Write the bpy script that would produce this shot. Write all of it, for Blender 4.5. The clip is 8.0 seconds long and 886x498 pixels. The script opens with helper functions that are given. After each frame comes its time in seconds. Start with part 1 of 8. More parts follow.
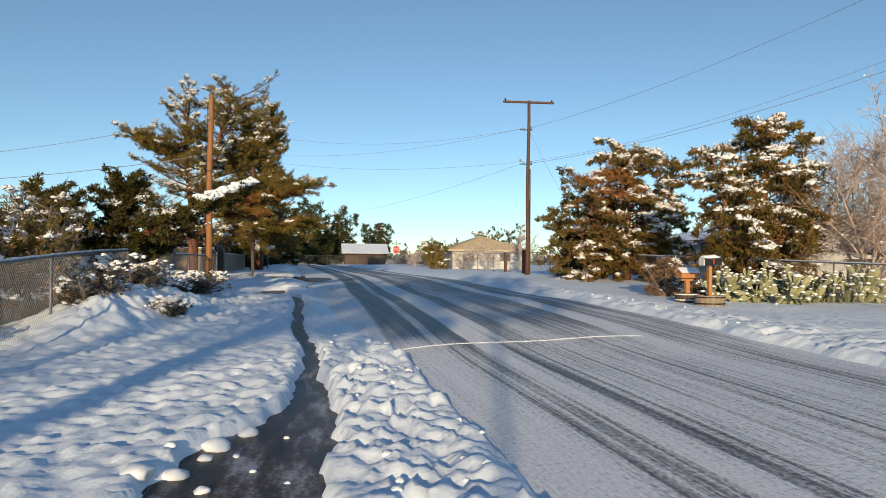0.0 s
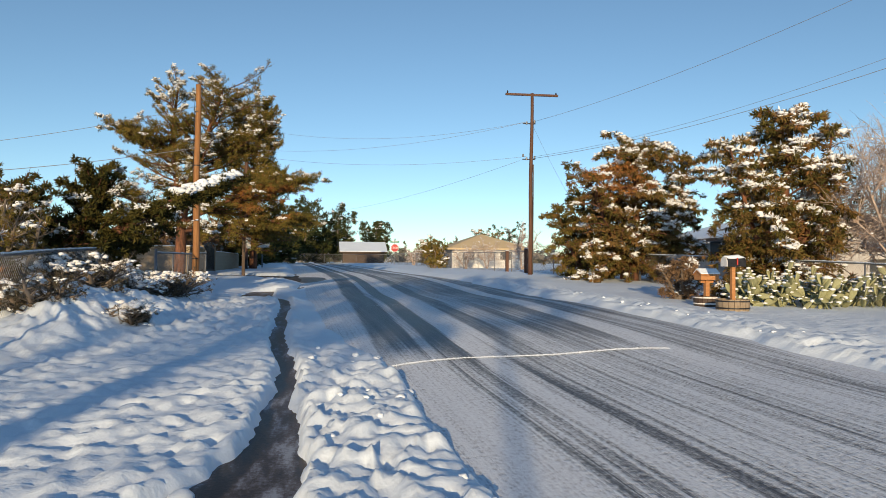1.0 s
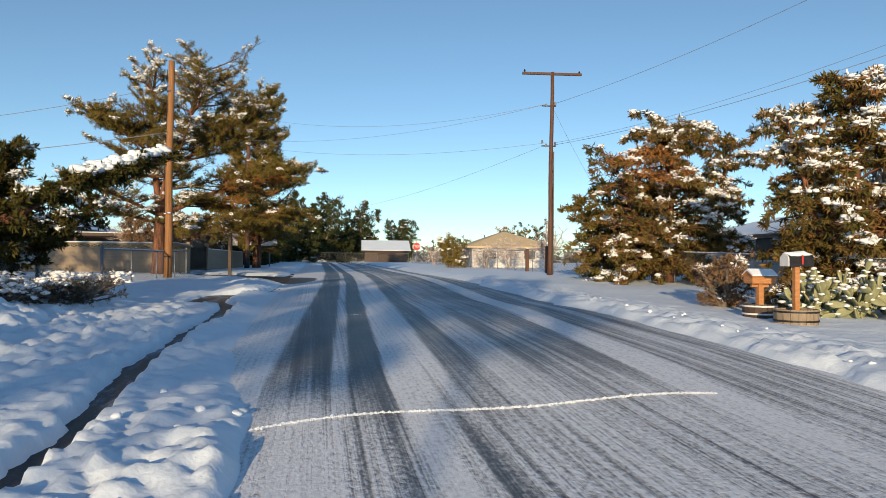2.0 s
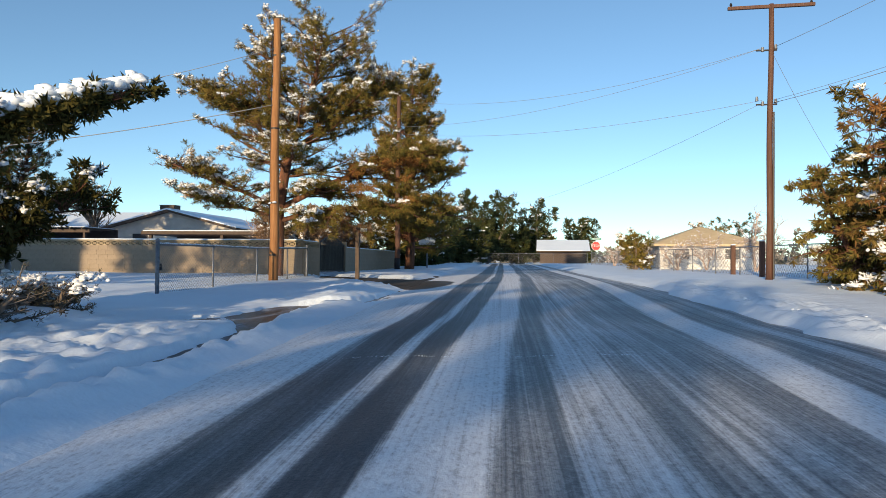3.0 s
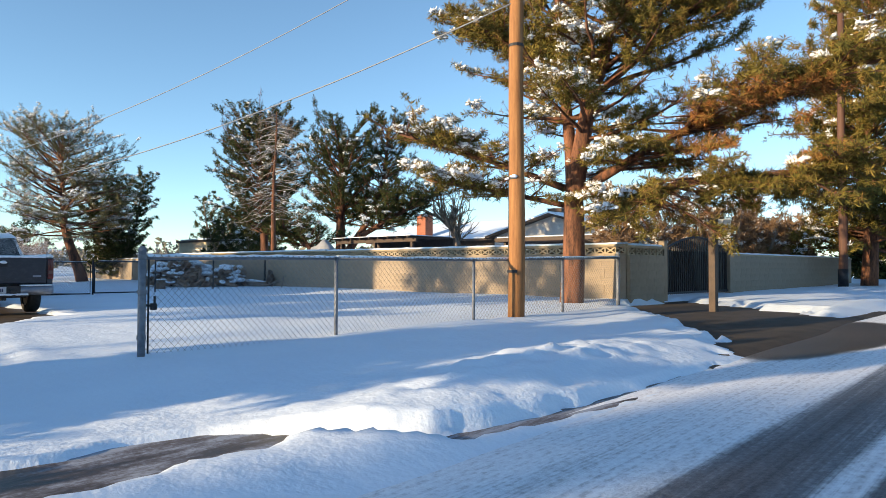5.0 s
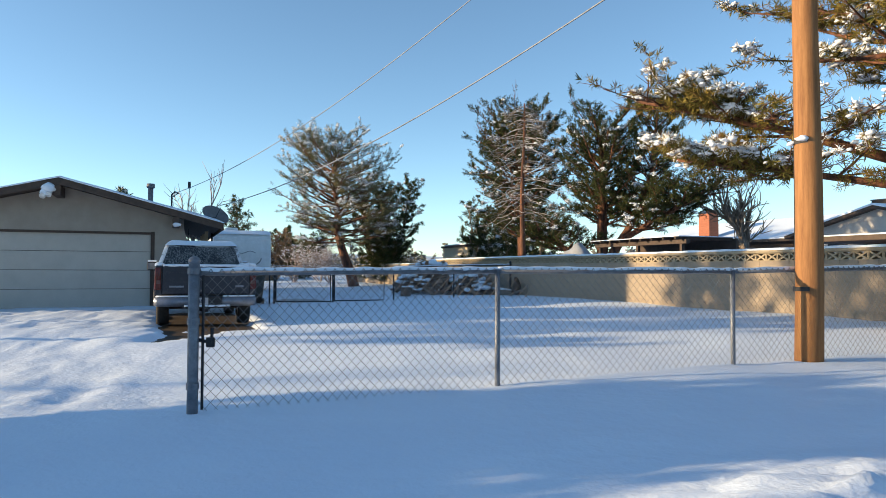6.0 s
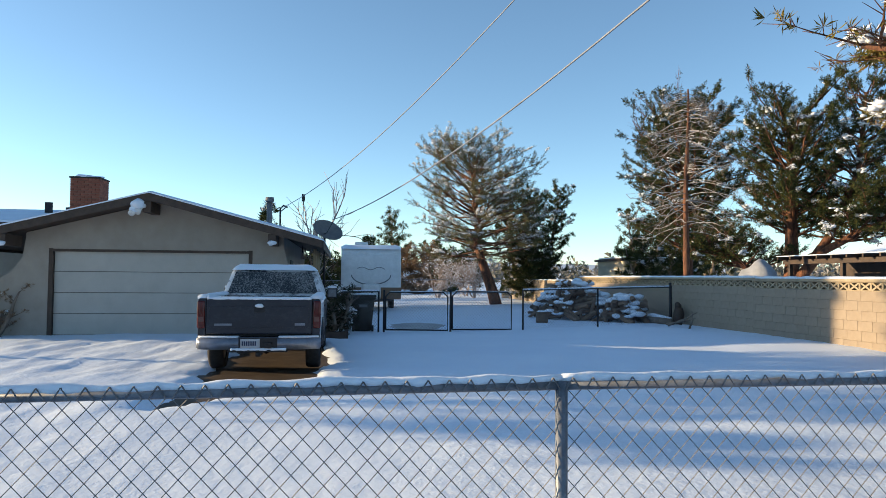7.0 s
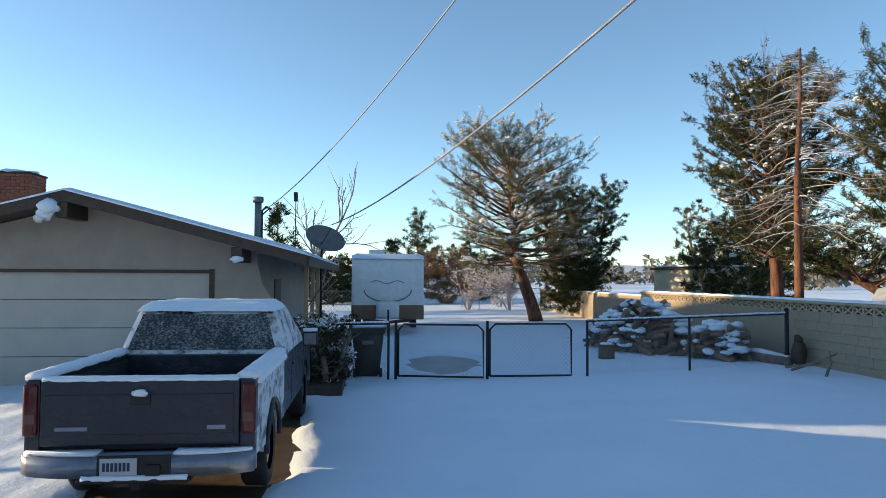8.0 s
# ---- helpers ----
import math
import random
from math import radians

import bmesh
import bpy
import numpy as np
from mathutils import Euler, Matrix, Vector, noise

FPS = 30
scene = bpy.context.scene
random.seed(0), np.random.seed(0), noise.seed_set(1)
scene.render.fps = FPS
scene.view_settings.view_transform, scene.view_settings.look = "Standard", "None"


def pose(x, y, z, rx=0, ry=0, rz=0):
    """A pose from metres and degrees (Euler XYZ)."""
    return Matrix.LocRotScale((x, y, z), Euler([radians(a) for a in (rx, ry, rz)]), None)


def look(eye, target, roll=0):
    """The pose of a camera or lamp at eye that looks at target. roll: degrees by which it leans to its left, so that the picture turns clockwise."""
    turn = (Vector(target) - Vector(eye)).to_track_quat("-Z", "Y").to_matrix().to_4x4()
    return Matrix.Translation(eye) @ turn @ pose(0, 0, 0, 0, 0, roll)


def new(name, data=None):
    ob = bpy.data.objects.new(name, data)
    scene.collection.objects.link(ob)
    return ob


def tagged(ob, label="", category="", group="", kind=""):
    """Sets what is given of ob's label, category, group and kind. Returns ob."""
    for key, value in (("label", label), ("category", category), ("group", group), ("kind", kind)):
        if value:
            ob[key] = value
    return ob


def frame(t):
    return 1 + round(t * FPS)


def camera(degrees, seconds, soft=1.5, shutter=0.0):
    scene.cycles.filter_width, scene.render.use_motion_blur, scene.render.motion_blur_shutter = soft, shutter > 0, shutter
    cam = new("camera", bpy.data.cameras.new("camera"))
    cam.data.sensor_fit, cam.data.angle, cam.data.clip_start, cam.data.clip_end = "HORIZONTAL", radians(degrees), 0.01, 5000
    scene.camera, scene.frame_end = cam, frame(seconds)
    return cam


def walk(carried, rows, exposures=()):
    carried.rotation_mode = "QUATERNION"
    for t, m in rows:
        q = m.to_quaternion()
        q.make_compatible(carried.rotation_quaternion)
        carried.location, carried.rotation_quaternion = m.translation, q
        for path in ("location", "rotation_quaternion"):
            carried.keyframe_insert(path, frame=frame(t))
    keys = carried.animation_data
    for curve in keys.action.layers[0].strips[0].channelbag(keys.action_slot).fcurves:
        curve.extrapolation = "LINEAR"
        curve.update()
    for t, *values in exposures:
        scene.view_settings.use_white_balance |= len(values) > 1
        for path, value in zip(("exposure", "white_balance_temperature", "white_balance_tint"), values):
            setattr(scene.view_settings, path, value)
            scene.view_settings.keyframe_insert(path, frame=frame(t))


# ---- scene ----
cam = camera(64.9, 8.0, soft=0.85)
PATH = [
    (0, (0.881, 1.455, 1.598), (1.211, 3.427, 1.645), 0.3),
    (0.5, (0.802, 2.184, 1.621), (1.131, 4.156, 1.666), 0.4),
    (1, (1.144, 3.04, 1.656), (1.476, 5.012, 1.698), 0.4),
    (1.2, (1.496, 3.508, 1.654), (1.83, 5.48, 1.696), 0.4),
    (2.3, (3.383, 8.48, 1.64), (3.468, 10.477, 1.678), 0.6),
    (2.5, (3.593, 9.793, 1.634), (3.518, 11.791, 1.671), 0.6),
    (2.8, (3.874, 11.973, 1.61), (3.68, 13.963, 1.651), 0.6),
    (3, (4.177, 13.584, 1.588), (3.893, 15.564, 1.628), 0.5),
    (3.5, (5.077, 17.964, 1.6), (4.365, 19.833, 1.633), 0.5),
    (4, (4.91, 20.869, 1.59), (3.961, 22.629, 1.626), 0.4),
    (4.5, (4.343, 23.363, 1.678), (3.239, 25.03, 1.721), 0.3),
    (5, (3.541, 25.446, 1.869), (2.123, 26.855, 1.921), 0.2),
    (5.2, (3.193, 26.146, 1.918), (1.599, 27.352, 1.976), 0.2),
    (6.3, (0.608, 29.173, 2.081), (-1.314, 29.724, 2.141), 0.4),
    (6.5, (0.058, 29.584, 2.162), (-1.903, 29.972, 2.229), 0.5),
    (7, (-1.876, 30.552, 2.431), (-3.854, 30.835, 2.511), 0.5),
    (7.5, (-4.271, 31.198, 2.958), (-6.259, 31.398, 3.04), 0.5),
    (8, (-7.138, 31.21, 2.949), (-9.127, 31.411, 3.031), 0.3),
]
walk(cam, [(t, look(eye, target, roll)) for t, eye, target, roll in PATH],
     exposures=[(0, -0.14, 7200, 1), (2.5, 0.02, 7050, 1), (3.2, 0.22, 6850, 1), (4.0, 0.52, 6750, 1), (4.5, 0.72, 6850, 1), (5.0, 0.76, 7050, 1), (6.5, 0.66, 7150, 1), (8, 0.72, 7200, 1)])

# ---- world and sun ----
SUN_EL = radians(11.0)
SUN_FROM = Vector((-0.237, -0.97, 0)).normalized()
world = bpy.data.worlds.new("sky")
scene.world = world
world.use_nodes = True
wn = world.node_tree
sky = wn.nodes.new("ShaderNodeTexSky")
sky.sky_type = "NISHITA"
sky.sun_disc = False
sky.sun_elevation = SUN_EL
sky.sun_rotation = math.atan2(SUN_FROM.x, SUN_FROM.y)
sky.altitude = 900
sky.air_density, sky.dust_density, sky.ozone_density = 0.78, 0.35, 2.45
wn.nodes["Background"].inputs["Strength"].default_value = 0.185
wn.links.new(sky.outputs[0], wn.nodes["Background"].inputs["Color"])
sun = new("sun", bpy.data.lights.new("sun", "SUN"))
sun.data.energy, sun.data.angle, sun.data.color = 5.2, radians(0.6), (1.0, 0.74, 0.50)
sun.matrix_world = look(SUN_FROM * 100 * math.cos(SUN_EL) + Vector((0, 0, 100 * math.sin(SUN_EL))), (0, 0, 0))

# ---- helpers of this scene ----
rng = np.random.default_rng(7)


def link(name, me, parent=None, label="", category="", group="", kind="", at=None):
    ob = new(name, me)
    if parent is not None:
        ob.parent = parent
    if at is not None:
        ob.matrix_basis = at
    return tagged(ob, label, category, group, kind)


def part(name, bm, material, parent=None, label="", smooth=False, **tags):
    me = bpy.data.meshes.new(name)
    bm.normal_update()
    bm.to_mesh(me)
    bm.free()
    if smooth:
        me.polygons.foreach_set("use_smooth", np.ones(len(me.polygons), bool))
    me.materials.append(material)
    return link(name, me, parent, label, **tags)


def thing(name, at, label, category, group="", kind=""):
    """An empty at the base of a thing, which parents its parts."""
    return link(name, None, None, label, category, group, kind, at)


def mesh_np(name, verts, faces, material, parent=None, label="", smooth=False, **tags):
    """One mesh object from arrays: verts (n, 3), faces (m, 3 or 4)."""
    verts, faces = np.asarray(verts, np.float32), np.asarray(faces, np.int32)
    me = bpy.data.meshes.new(name)
    k = faces.shape[1]
    me.vertices.add(len(verts))
    me.vertices.foreach_set("co", verts.ravel())
    me.loops.add(faces.size)
    me.loops.foreach_set("vertex_index", faces.ravel())
    me.polygons.add(len(faces))
    me.polygons.foreach_set("loop_start", np.arange(0, faces.size, k, dtype=np.int32))
    me.polygons.foreach_set("use_smooth", np.full(len(faces), smooth))
    me.update(calc_edges=True)
    me.materials.append(material)
    return link(name, me, parent, label, **tags)


def box(bm, x0, x1, y0, y1, z0, z1, bevel=0.0, m=None):
    r = bmesh.ops.create_cube(bm, size=1.0)
    vs = r["verts"]
    for v in vs:
        v.co = Vector(((x0 + x1) / 2 + v.co.x * (x1 - x0), (y0 + y1) / 2 + v.co.y * (y1 - y0), (z0 + z1) / 2 + v.co.z * (z1 - z0)))
        if m is not None:
            v.co = m @ v.co
    if bevel:
        es = list({e for v in vs for e in v.link_edges})
        bmesh.ops.bevel(bm, geom=es, offset=bevel, segments=2, affect="EDGES", profile=0.6)


def box_bm(*a, **k):
    bm = bmesh.new()
    box(bm, *a, **k)
    return bm


def tube(bm, pts, radii, sides=8, caps=True):
    """A tapered tube along points."""
    pts = [Vector(p) for p in pts]
    if not hasattr(radii, "__len__"):
        radii = [radii] * len(pts)
    radii = [float(q) for q in radii]
    rings = []
    for i, p in enumerate(pts):
        d = (pts[min(i + 1, len(pts) - 1)] - pts[max(i - 1, 0)]).normalized()
        a = d.orthogonal().normalized() if abs(d.z) > 0.9 else d.cross(Vector((0, 0, 1))).normalized()
        if i and (a.dot(last) < 0):
            a = -a
        last = a
        b = d.cross(a)
        rings.append([bm.verts.new(p + radii[i] * (a * math.cos(2 * math.pi * k / sides) + b * math.sin(2 * math.pi * k / sides))) for k in range(sides)])
    for r, s in zip(rings, rings[1:]):
        for k in range(sides):
            bm.faces.new((r[k], r[(k + 1) % sides], s[(k + 1) % sides], s[k]))
    if caps:
        bm.faces.new(rings[0][::-1])
        bm.faces.new(rings[-1])


def tube_bm(pts, radii, sides=8, caps=True):
    bm = bmesh.new()
    tube(bm, pts, radii, sides, caps)
    return bm


def prism(bm, outline, axis, a, b, bevel=0.0):
    """An outline of 2D points pushed from a to b along an axis (0 x, 1 y, 2 z)."""
    def co(p, d):
        q = list(p)
        q.insert(axis, d)
        return q
    f0 = [bm.verts.new(co(p, a)) for p in outline]
    f1 = [bm.verts.new(co(p, b)) for p in outline]
    n = len(outline)
    bm.faces.new(f0)
    bm.faces.new(f1[::-1])
    for i in range(n):
        bm.faces.new((f0[i], f1[i], f1[(i + 1) % n], f0[(i + 1) % n]))
    bmesh.ops.recalc_face_normals(bm, faces=bm.faces[:])
    if bevel:
        bmesh.ops.bevel(bm, geom=[e for e in bm.edges if e.calc_face_angle(0) > 0.6], offset=bevel, segments=2, affect="EDGES")


def prism_bm(*a, **k):
    bm = bmesh.new()
    prism(bm, *a, **k)
    return bm


_T = np.random.default_rng(3).random((256, 256))


def vnoise(x, y, seed=0):
    """Smooth value noise, 0 to 1."""
    x, y = np.asarray(x, float) + seed * 17.31, np.asarray(y, float) + seed * 9.77
    xi, yi = np.floor(x).astype(int), np.floor(y).astype(int)
    fx, fy = x - xi, y - yi
    fx, fy = fx * fx * (3 - 2 * fx), fy * fy * (3 - 2 * fy)
    g = lambda i, j: _T[(xi + i) % 256, (yi + j) % 256]
    return (g(0, 0) * (1 - fx) + g(1, 0) * fx) * (1 - fy) + (g(0, 1) * (1 - fx) + g(1, 1) * fx) * fy


def fbm(x, y, octaves=3, seed=0):
    s, a, t = 0, 1, 0
    for o in range(octaves):
        s = s + a * vnoise(x * 2 ** o, y * 2 ** o, seed + o)
        t, a = t + a, a / 2
    return s / t


def ss(a, b, x):
    t = np.clip((np.asarray(x, float) - a) / (b - a), 0, 1)
    return t * t * (3 - 2 * t)


# ---- lie of the land ----
def gx(y):
    """The gutter's line: x at y. The street runs along it."""
    return 1.3 - 0.058 * np.asarray(y, float)


_GY = [-300, -20, 0, 10, 20, 28.7, 36, 41, 55, 64, 100, 130, 3000]
_GZ = [-1.2, -0.45, -0.05, 0.22, 0.5, 0.80, 1.0, 1.07, 1.15, 1.28, 1.6, 1.8, 1.9]
_HY = [-300, -30, 5, 33, 40, 64, 100, 130, 3000]
_HZ = [0.5, 0.6, 0.84, 0.87, 1.08, 1.28, 1.6, 1.8, 1.9]


def level(x, y):
    """Height of the snow away from the street, without its lumps."""
    x, y = np.asarray(x, float), np.asarray(y, float)
    a = sum(np.interp(y + d, _GY, _GZ) for d in (-3, 0, 3)) / 3
    b = sum(np.interp(y + d, _HY, _HZ) for d in (-3, 0, 3)) / 3
    k = ss(-7, -14, x)
    # the street lies a little higher half way along
    hump = 0.12 * ss(11, 17, y) * ss(27, 21.5, y) * ss(-6.5, -4.0, x) * ss(10.5, 8.5, x)
    return a * (1 - k) + b * k + hump


def road_z(y):
    return level(0, y) - 0.14


def gl(x, y):
    return float(level(x, y))


# ---- materials ----
def material(name):
    m = bpy.data.materials.new(name)
    m.use_nodes = True
    return m, m.node_tree, m.node_tree.nodes["Principled BSDF"]


def node(nt, kind, **kw):
    n = nt.nodes.new("ShaderNode" + kind)
    for k, v in kw.items():
        setattr(n, k, v)
    return n


def noise_node(nt, scale, detail=4, rough=0.6, stretch=None, coord="Object"):
    tc = node(nt, "TexCoord")
    n = node(nt, "TexNoise")
    n.inputs["Scale"].default_value, n.inputs["Detail"].default_value, n.inputs["Roughness"].default_value = scale, detail, rough
    if stretch:
        mp = node(nt, "Mapping")
        mp.inputs["Scale"].default_value = stretch
        nt.links.new(tc.outputs[coord], mp.inputs[0])
        nt.links.new(mp.outputs[0], n.inputs[0])
    else:
        nt.links.new(tc.outputs[coord], n.inputs[0])
    return n


def ramp(nt, fac, stops):
    r = node(nt, "ValToRGB")
    e = r.color_ramp.elements
    while len(e) < len(stops):
        e.new(0.5)
    for s, (p, c) in zip(e, stops):
        s.position = p
        s.color = (c, c, c, 1) if not hasattr(c, "__len__") else (*c, 1)
    nt.links.new(fac, r.inputs[0])
    return r


def mix(nt, fac, a, b, blend="MIX"):
    m = node(nt, "Mix", data_type="RGBA", blend_type=blend)
    for sock, v in ((m.inputs[0], fac), (m.inputs[6], a), (m.inputs[7], b)):
        if hasattr(v, "links"):
            nt.links.new(v, sock)
        elif hasattr(v, "__len__"):
            sock.default_value = (*v, 1)
        else:
            sock.default_value = v
    return m.outputs[2]


def math_node(nt, op, a, b=None):
    m = node(nt, "Math", operation=op)
    for sock, v in zip(m.inputs, (a, b)):
        if v is None:
            continue
        if hasattr(v, "links"):
            nt.links.new(v, sock)
        else:
            sock.default_value = v
    return m.outputs[0]


def bump(nt, bsdf, height, strength, distance):
    b = node(nt, "Bump")
    b.inputs["Strength"].default_value, b.inputs["Distance"].default_value = strength, distance
    nt.links.new(height, b.inputs["Height"])
    nt.links.new(b.outputs[0], bsdf.inputs["Normal"])


def plain(name, c0, c1, scale=6, rough=0.7, metal=0.0, bumps=0.3, dist=0.01, stretch=None, fine=None, spread=(0.35, 0.65), rand=0.0, island=False):
    """A surface of two tones, with grain at two scales and a little relief."""
    m, nt, b = material(name)
    n1 = noise_node(nt, scale, 5, 0.6, stretch)
    n2 = noise_node(nt, fine or scale * 9, 3, 0.6, stretch)
    f = math_node(nt, "ADD", math_node(nt, "MULTIPLY", n1.outputs[0], 0.7), math_node(nt, "MULTIPLY", n2.outputs[0], 0.3))
    r = ramp(nt, f, [(spread[0], c0), (spread[1], c1)])
    col = r.outputs[0]
    if rand:
        src = node(nt, "NewGeometry").outputs["Random Per Island"] if island else node(nt, "ObjectInfo").outputs["Random"]
        k = math_node(nt, "ADD", math_node(nt, "MULTIPLY", src, rand), 1 - rand / 2)
        hv = node(nt, "HueSaturation")
        nt.links.new(k, hv.inputs["Value"])
        nt.links.new(col, hv.inputs["Color"])
        col = hv.outputs[0]
    nt.links.new(col, b.inputs["Base Color"])
    b.inputs["Roughness"].default_value, b.inputs["Metallic"].default_value = rough, metal
    if bumps:
        bump(nt, b, f, bumps, dist)
    return m


def snow_material(name, strength=0.5, scale=9.0, dist=0.03, tones=((0.70, 0.80, 0.93), (0.77, 0.87, 0.98))):
    """Faintly blue snow: soft drifts of tone, small dimples and a fine crystal grain."""
    m, nt, b = material(name)
    n1, n2, n3 = noise_node(nt, 0.7, 3), noise_node(nt, scale, 2, 0.5), noise_node(nt, 70, 2, 0.6)
    n4 = noise_node(nt, scale * 2.7, 2, 0.5)
    grain = math_node(nt, "ADD", math_node(nt, "MULTIPLY", n1.outputs[0], 0.75), math_node(nt, "MULTIPLY", n3.outputs[0], 0.25))
    nt.links.new(ramp(nt, grain, [(0.3, tones[0]), (0.7, tones[1])]).outputs[0], b.inputs["Base Color"])
    h = math_node(nt, "ADD", n2.outputs[0], math_node(nt, "MULTIPLY", n4.outputs[0], 0.4))
    h = math_node(nt, "ADD", h, math_node(nt, "MULTIPLY", n3.outputs[0], 0.12))
    bump(nt, b, h, strength, dist)
    b.inputs["Roughness"].default_value = 0.6
    b.inputs["Specular IOR Level"].default_value = 0.25
    return m


def needle_material(name, tones):
    """Leaves and needles: a tone for each tuft, with a little light through them."""
    m, nt, b = material(name)
    g = node(nt, "NewGeometry")
    n = len(tones)
    r = ramp(nt, g.outputs["Random Per Island"], [(i / (n - 1), c) for i, c in enumerate(tones)])
    n1 = noise_node(nt, 0.6, 2)
    hv = node(nt, "HueSaturation")
    nt.links.new(r.outputs[0], hv.inputs["Color"])
    nt.links.new(math_node(nt, "ADD", math_node(nt, "MULTIPLY", n1.outputs[0], 0.9), 0.55), hv.inputs["Value"])
    nt.links.new(hv.outputs[0], b.inputs["Base Color"])
    b.inputs["Roughness"].default_value = 0.7
    b.inputs["Specular IOR Level"].default_value = 0.07
    return m


SNOW = snow_material("snow", 0.5, 10.0, 0.017)
SNOW_SOFT = snow_material("snow_lying_on_things", 0.35, 14.0, 0.02, ((0.74, 0.81, 0.90), (0.80, 0.87, 0.95)))
SNOW_TREE = snow_material("snow_on_branches", 0.4, 12.0, 0.03, ((0.78, 0.81, 0.86), (0.85, 0.87, 0.91)))
NEEDLES = needle_material("pine_needles", [(0.062, 0.066, 0.019), (0.150, 0.128, 0.034), (0.235, 0.172, 0.044), (0.105, 0.098, 0.028), (0.265, 0.155, 0.050)])
NEEDLES_PALE = needle_material("pale_pine_needles", [(0.105, 0.112, 0.060), (0.170, 0.165, 0.085), (0.215, 0.190, 0.095), (0.140, 0.138, 0.075)])
NEEDLES_DARK = needle_material("dark_pine_needles", [(0.024, 0.038, 0.018), (0.050, 0.066, 0.028), (0.085, 0.085, 0.026), (0.034, 0.048, 0.024)])
JUNIPER = needle_material("juniper_scale_leaves", [(0.065, 0.065, 0.018), (0.15, 0.125, 0.034), (0.22, 0.165, 0.045), (0.09, 0.082, 0.024), (0.20, 0.115, 0.045)])
JUNIPER_DARK = needle_material("dense_dark_juniper", [(0.03, 0.034, 0.012), (0.06, 0.058, 0.018), (0.085, 0.07, 0.02), (0.04, 0.04, 0.014)])
CEDAR = needle_material("drying_cedar_leaves", [(0.060, 0.058, 0.018), (0.135, 0.112, 0.034), (0.21, 0.120, 0.046), (0.090, 0.082, 0.026), (0.25, 0.125, 0.052)])
RUST = needle_material("rust_coloured_needles", [(0.30, 0.12, 0.04), (0.36, 0.17, 0.06), (0.22, 0.10, 0.04)])
DRY = needle_material("dry_shrub_leaves", [(0.20, 0.12, 0.07), (0.28, 0.18, 0.11), (0.14, 0.09, 0.05)])
BARK = plain("pine_bark", (0.045, 0.022, 0.015), (0.25, 0.105, 0.055), 7, 0.9, 0, 1.0, 0.04, (1, 1, 0.22), spread=(0.40, 0.62))
BARK_GREY = plain("grey_bark", (0.11, 0.085, 0.065), (0.26, 0.21, 0.17), 6, 0.9, 0, 0.7, 0.02, (1, 1, 0.3))
TWIG = plain("pale_bare_twigs", (0.27, 0.19, 0.15), (0.55, 0.46, 0.41), 8, 0.85, 0, 0.2)
POLE_WOOD = plain("weathered_pole_wood", (0.19, 0.08, 0.028), (0.36, 0.175, 0.065), 4, 0.8, 0, 0.5, 0.008, (6, 6, 0.35))
POLE_DARK = plain("creosoted_pole_wood", (0.055, 0.026, 0.018), (0.14, 0.066, 0.042), 4, 0.75, 0, 0.5, 0.008, (6, 6, 0.35))
GALV = plain("galvanised_steel", (0.12, 0.132, 0.155), (0.22, 0.24, 0.27), 14, 0.5, 0.35, 0.08, 0.002)
GALV_DULL = plain("dull_fence_wire", (0.12, 0.12, 0.125), (0.22, 0.22, 0.23), 14, 0.6, 0.4, 0.0)
FROST_WIRE = plain("frosted_fence_wire", (0.28, 0.29, 0.31), (0.5, 0.51, 0.53), 9, 0.7, 0.0, 0.0)
IRON = plain("black_iron", (0.015, 0.015, 0.018), (0.035, 0.035, 0.04), 12, 0.5, 0.4, 0.1, 0.002)
STUCCO = plain("tan_stucco_block", (0.235, 0.185, 0.135), (0.315, 0.255, 0.19), 3, 0.9, 0, 0.4, 0.006, fine=60, rand=0.08)
STUCCO_CAP = plain("tan_block_cap", (0.29, 0.23, 0.15), (0.39, 0.32, 0.22), 3, 0.9, 0, 0.35, 0.006, fine=60, rand=0.12)
MORTAR = plain("pale_mortar", (0.235, 0.19, 0.14), (0.315, 0.265, 0.195), 8, 0.95, 0, 0.3, 0.004)
HOUSE_WALL = plain("greige_stucco", (0.30, 0.265, 0.225), (0.37, 0.33, 0.285), 2.2, 0.92, 0, 0.5, 0.006, fine=90)
TRIM_DARK = plain("dark_brown_fascia", (0.045, 0.03, 0.022), (0.085, 0.055, 0.04), 5, 0.7, 0, 0.25, 0.004, (1, 1, 1))
GARAGE = plain("painted_garage_door", (0.42, 0.40, 0.36), (0.50, 0.475, 0.43), 1.6, 0.6, 0, 0.08, 0.003, fine=40)
BRICK = plain("red_chimney_brick", (0.24, 0.07, 0.04), (0.40, 0.13, 0.075), 7, 0.88, 0, 0.4, 0.006, rand=0.4)
WHITE_PAINT = plain("white_paint", (0.66, 0.66, 0.65), (0.80, 0.80, 0.79), 4, 0.5, 0, 0.06, 0.002)
CONCRETE = plain("wet_concrete", (0.018, 0.013, 0.010), (0.056, 0.041, 0.030), 2.5, 0.8, 0, 0.35, 0.008)
SOIL = plain("wet_brown_soil", (0.035, 0.024, 0.016), (0.10, 0.07, 0.045), 3.5, 0.6, 0, 0.6, 0.02)

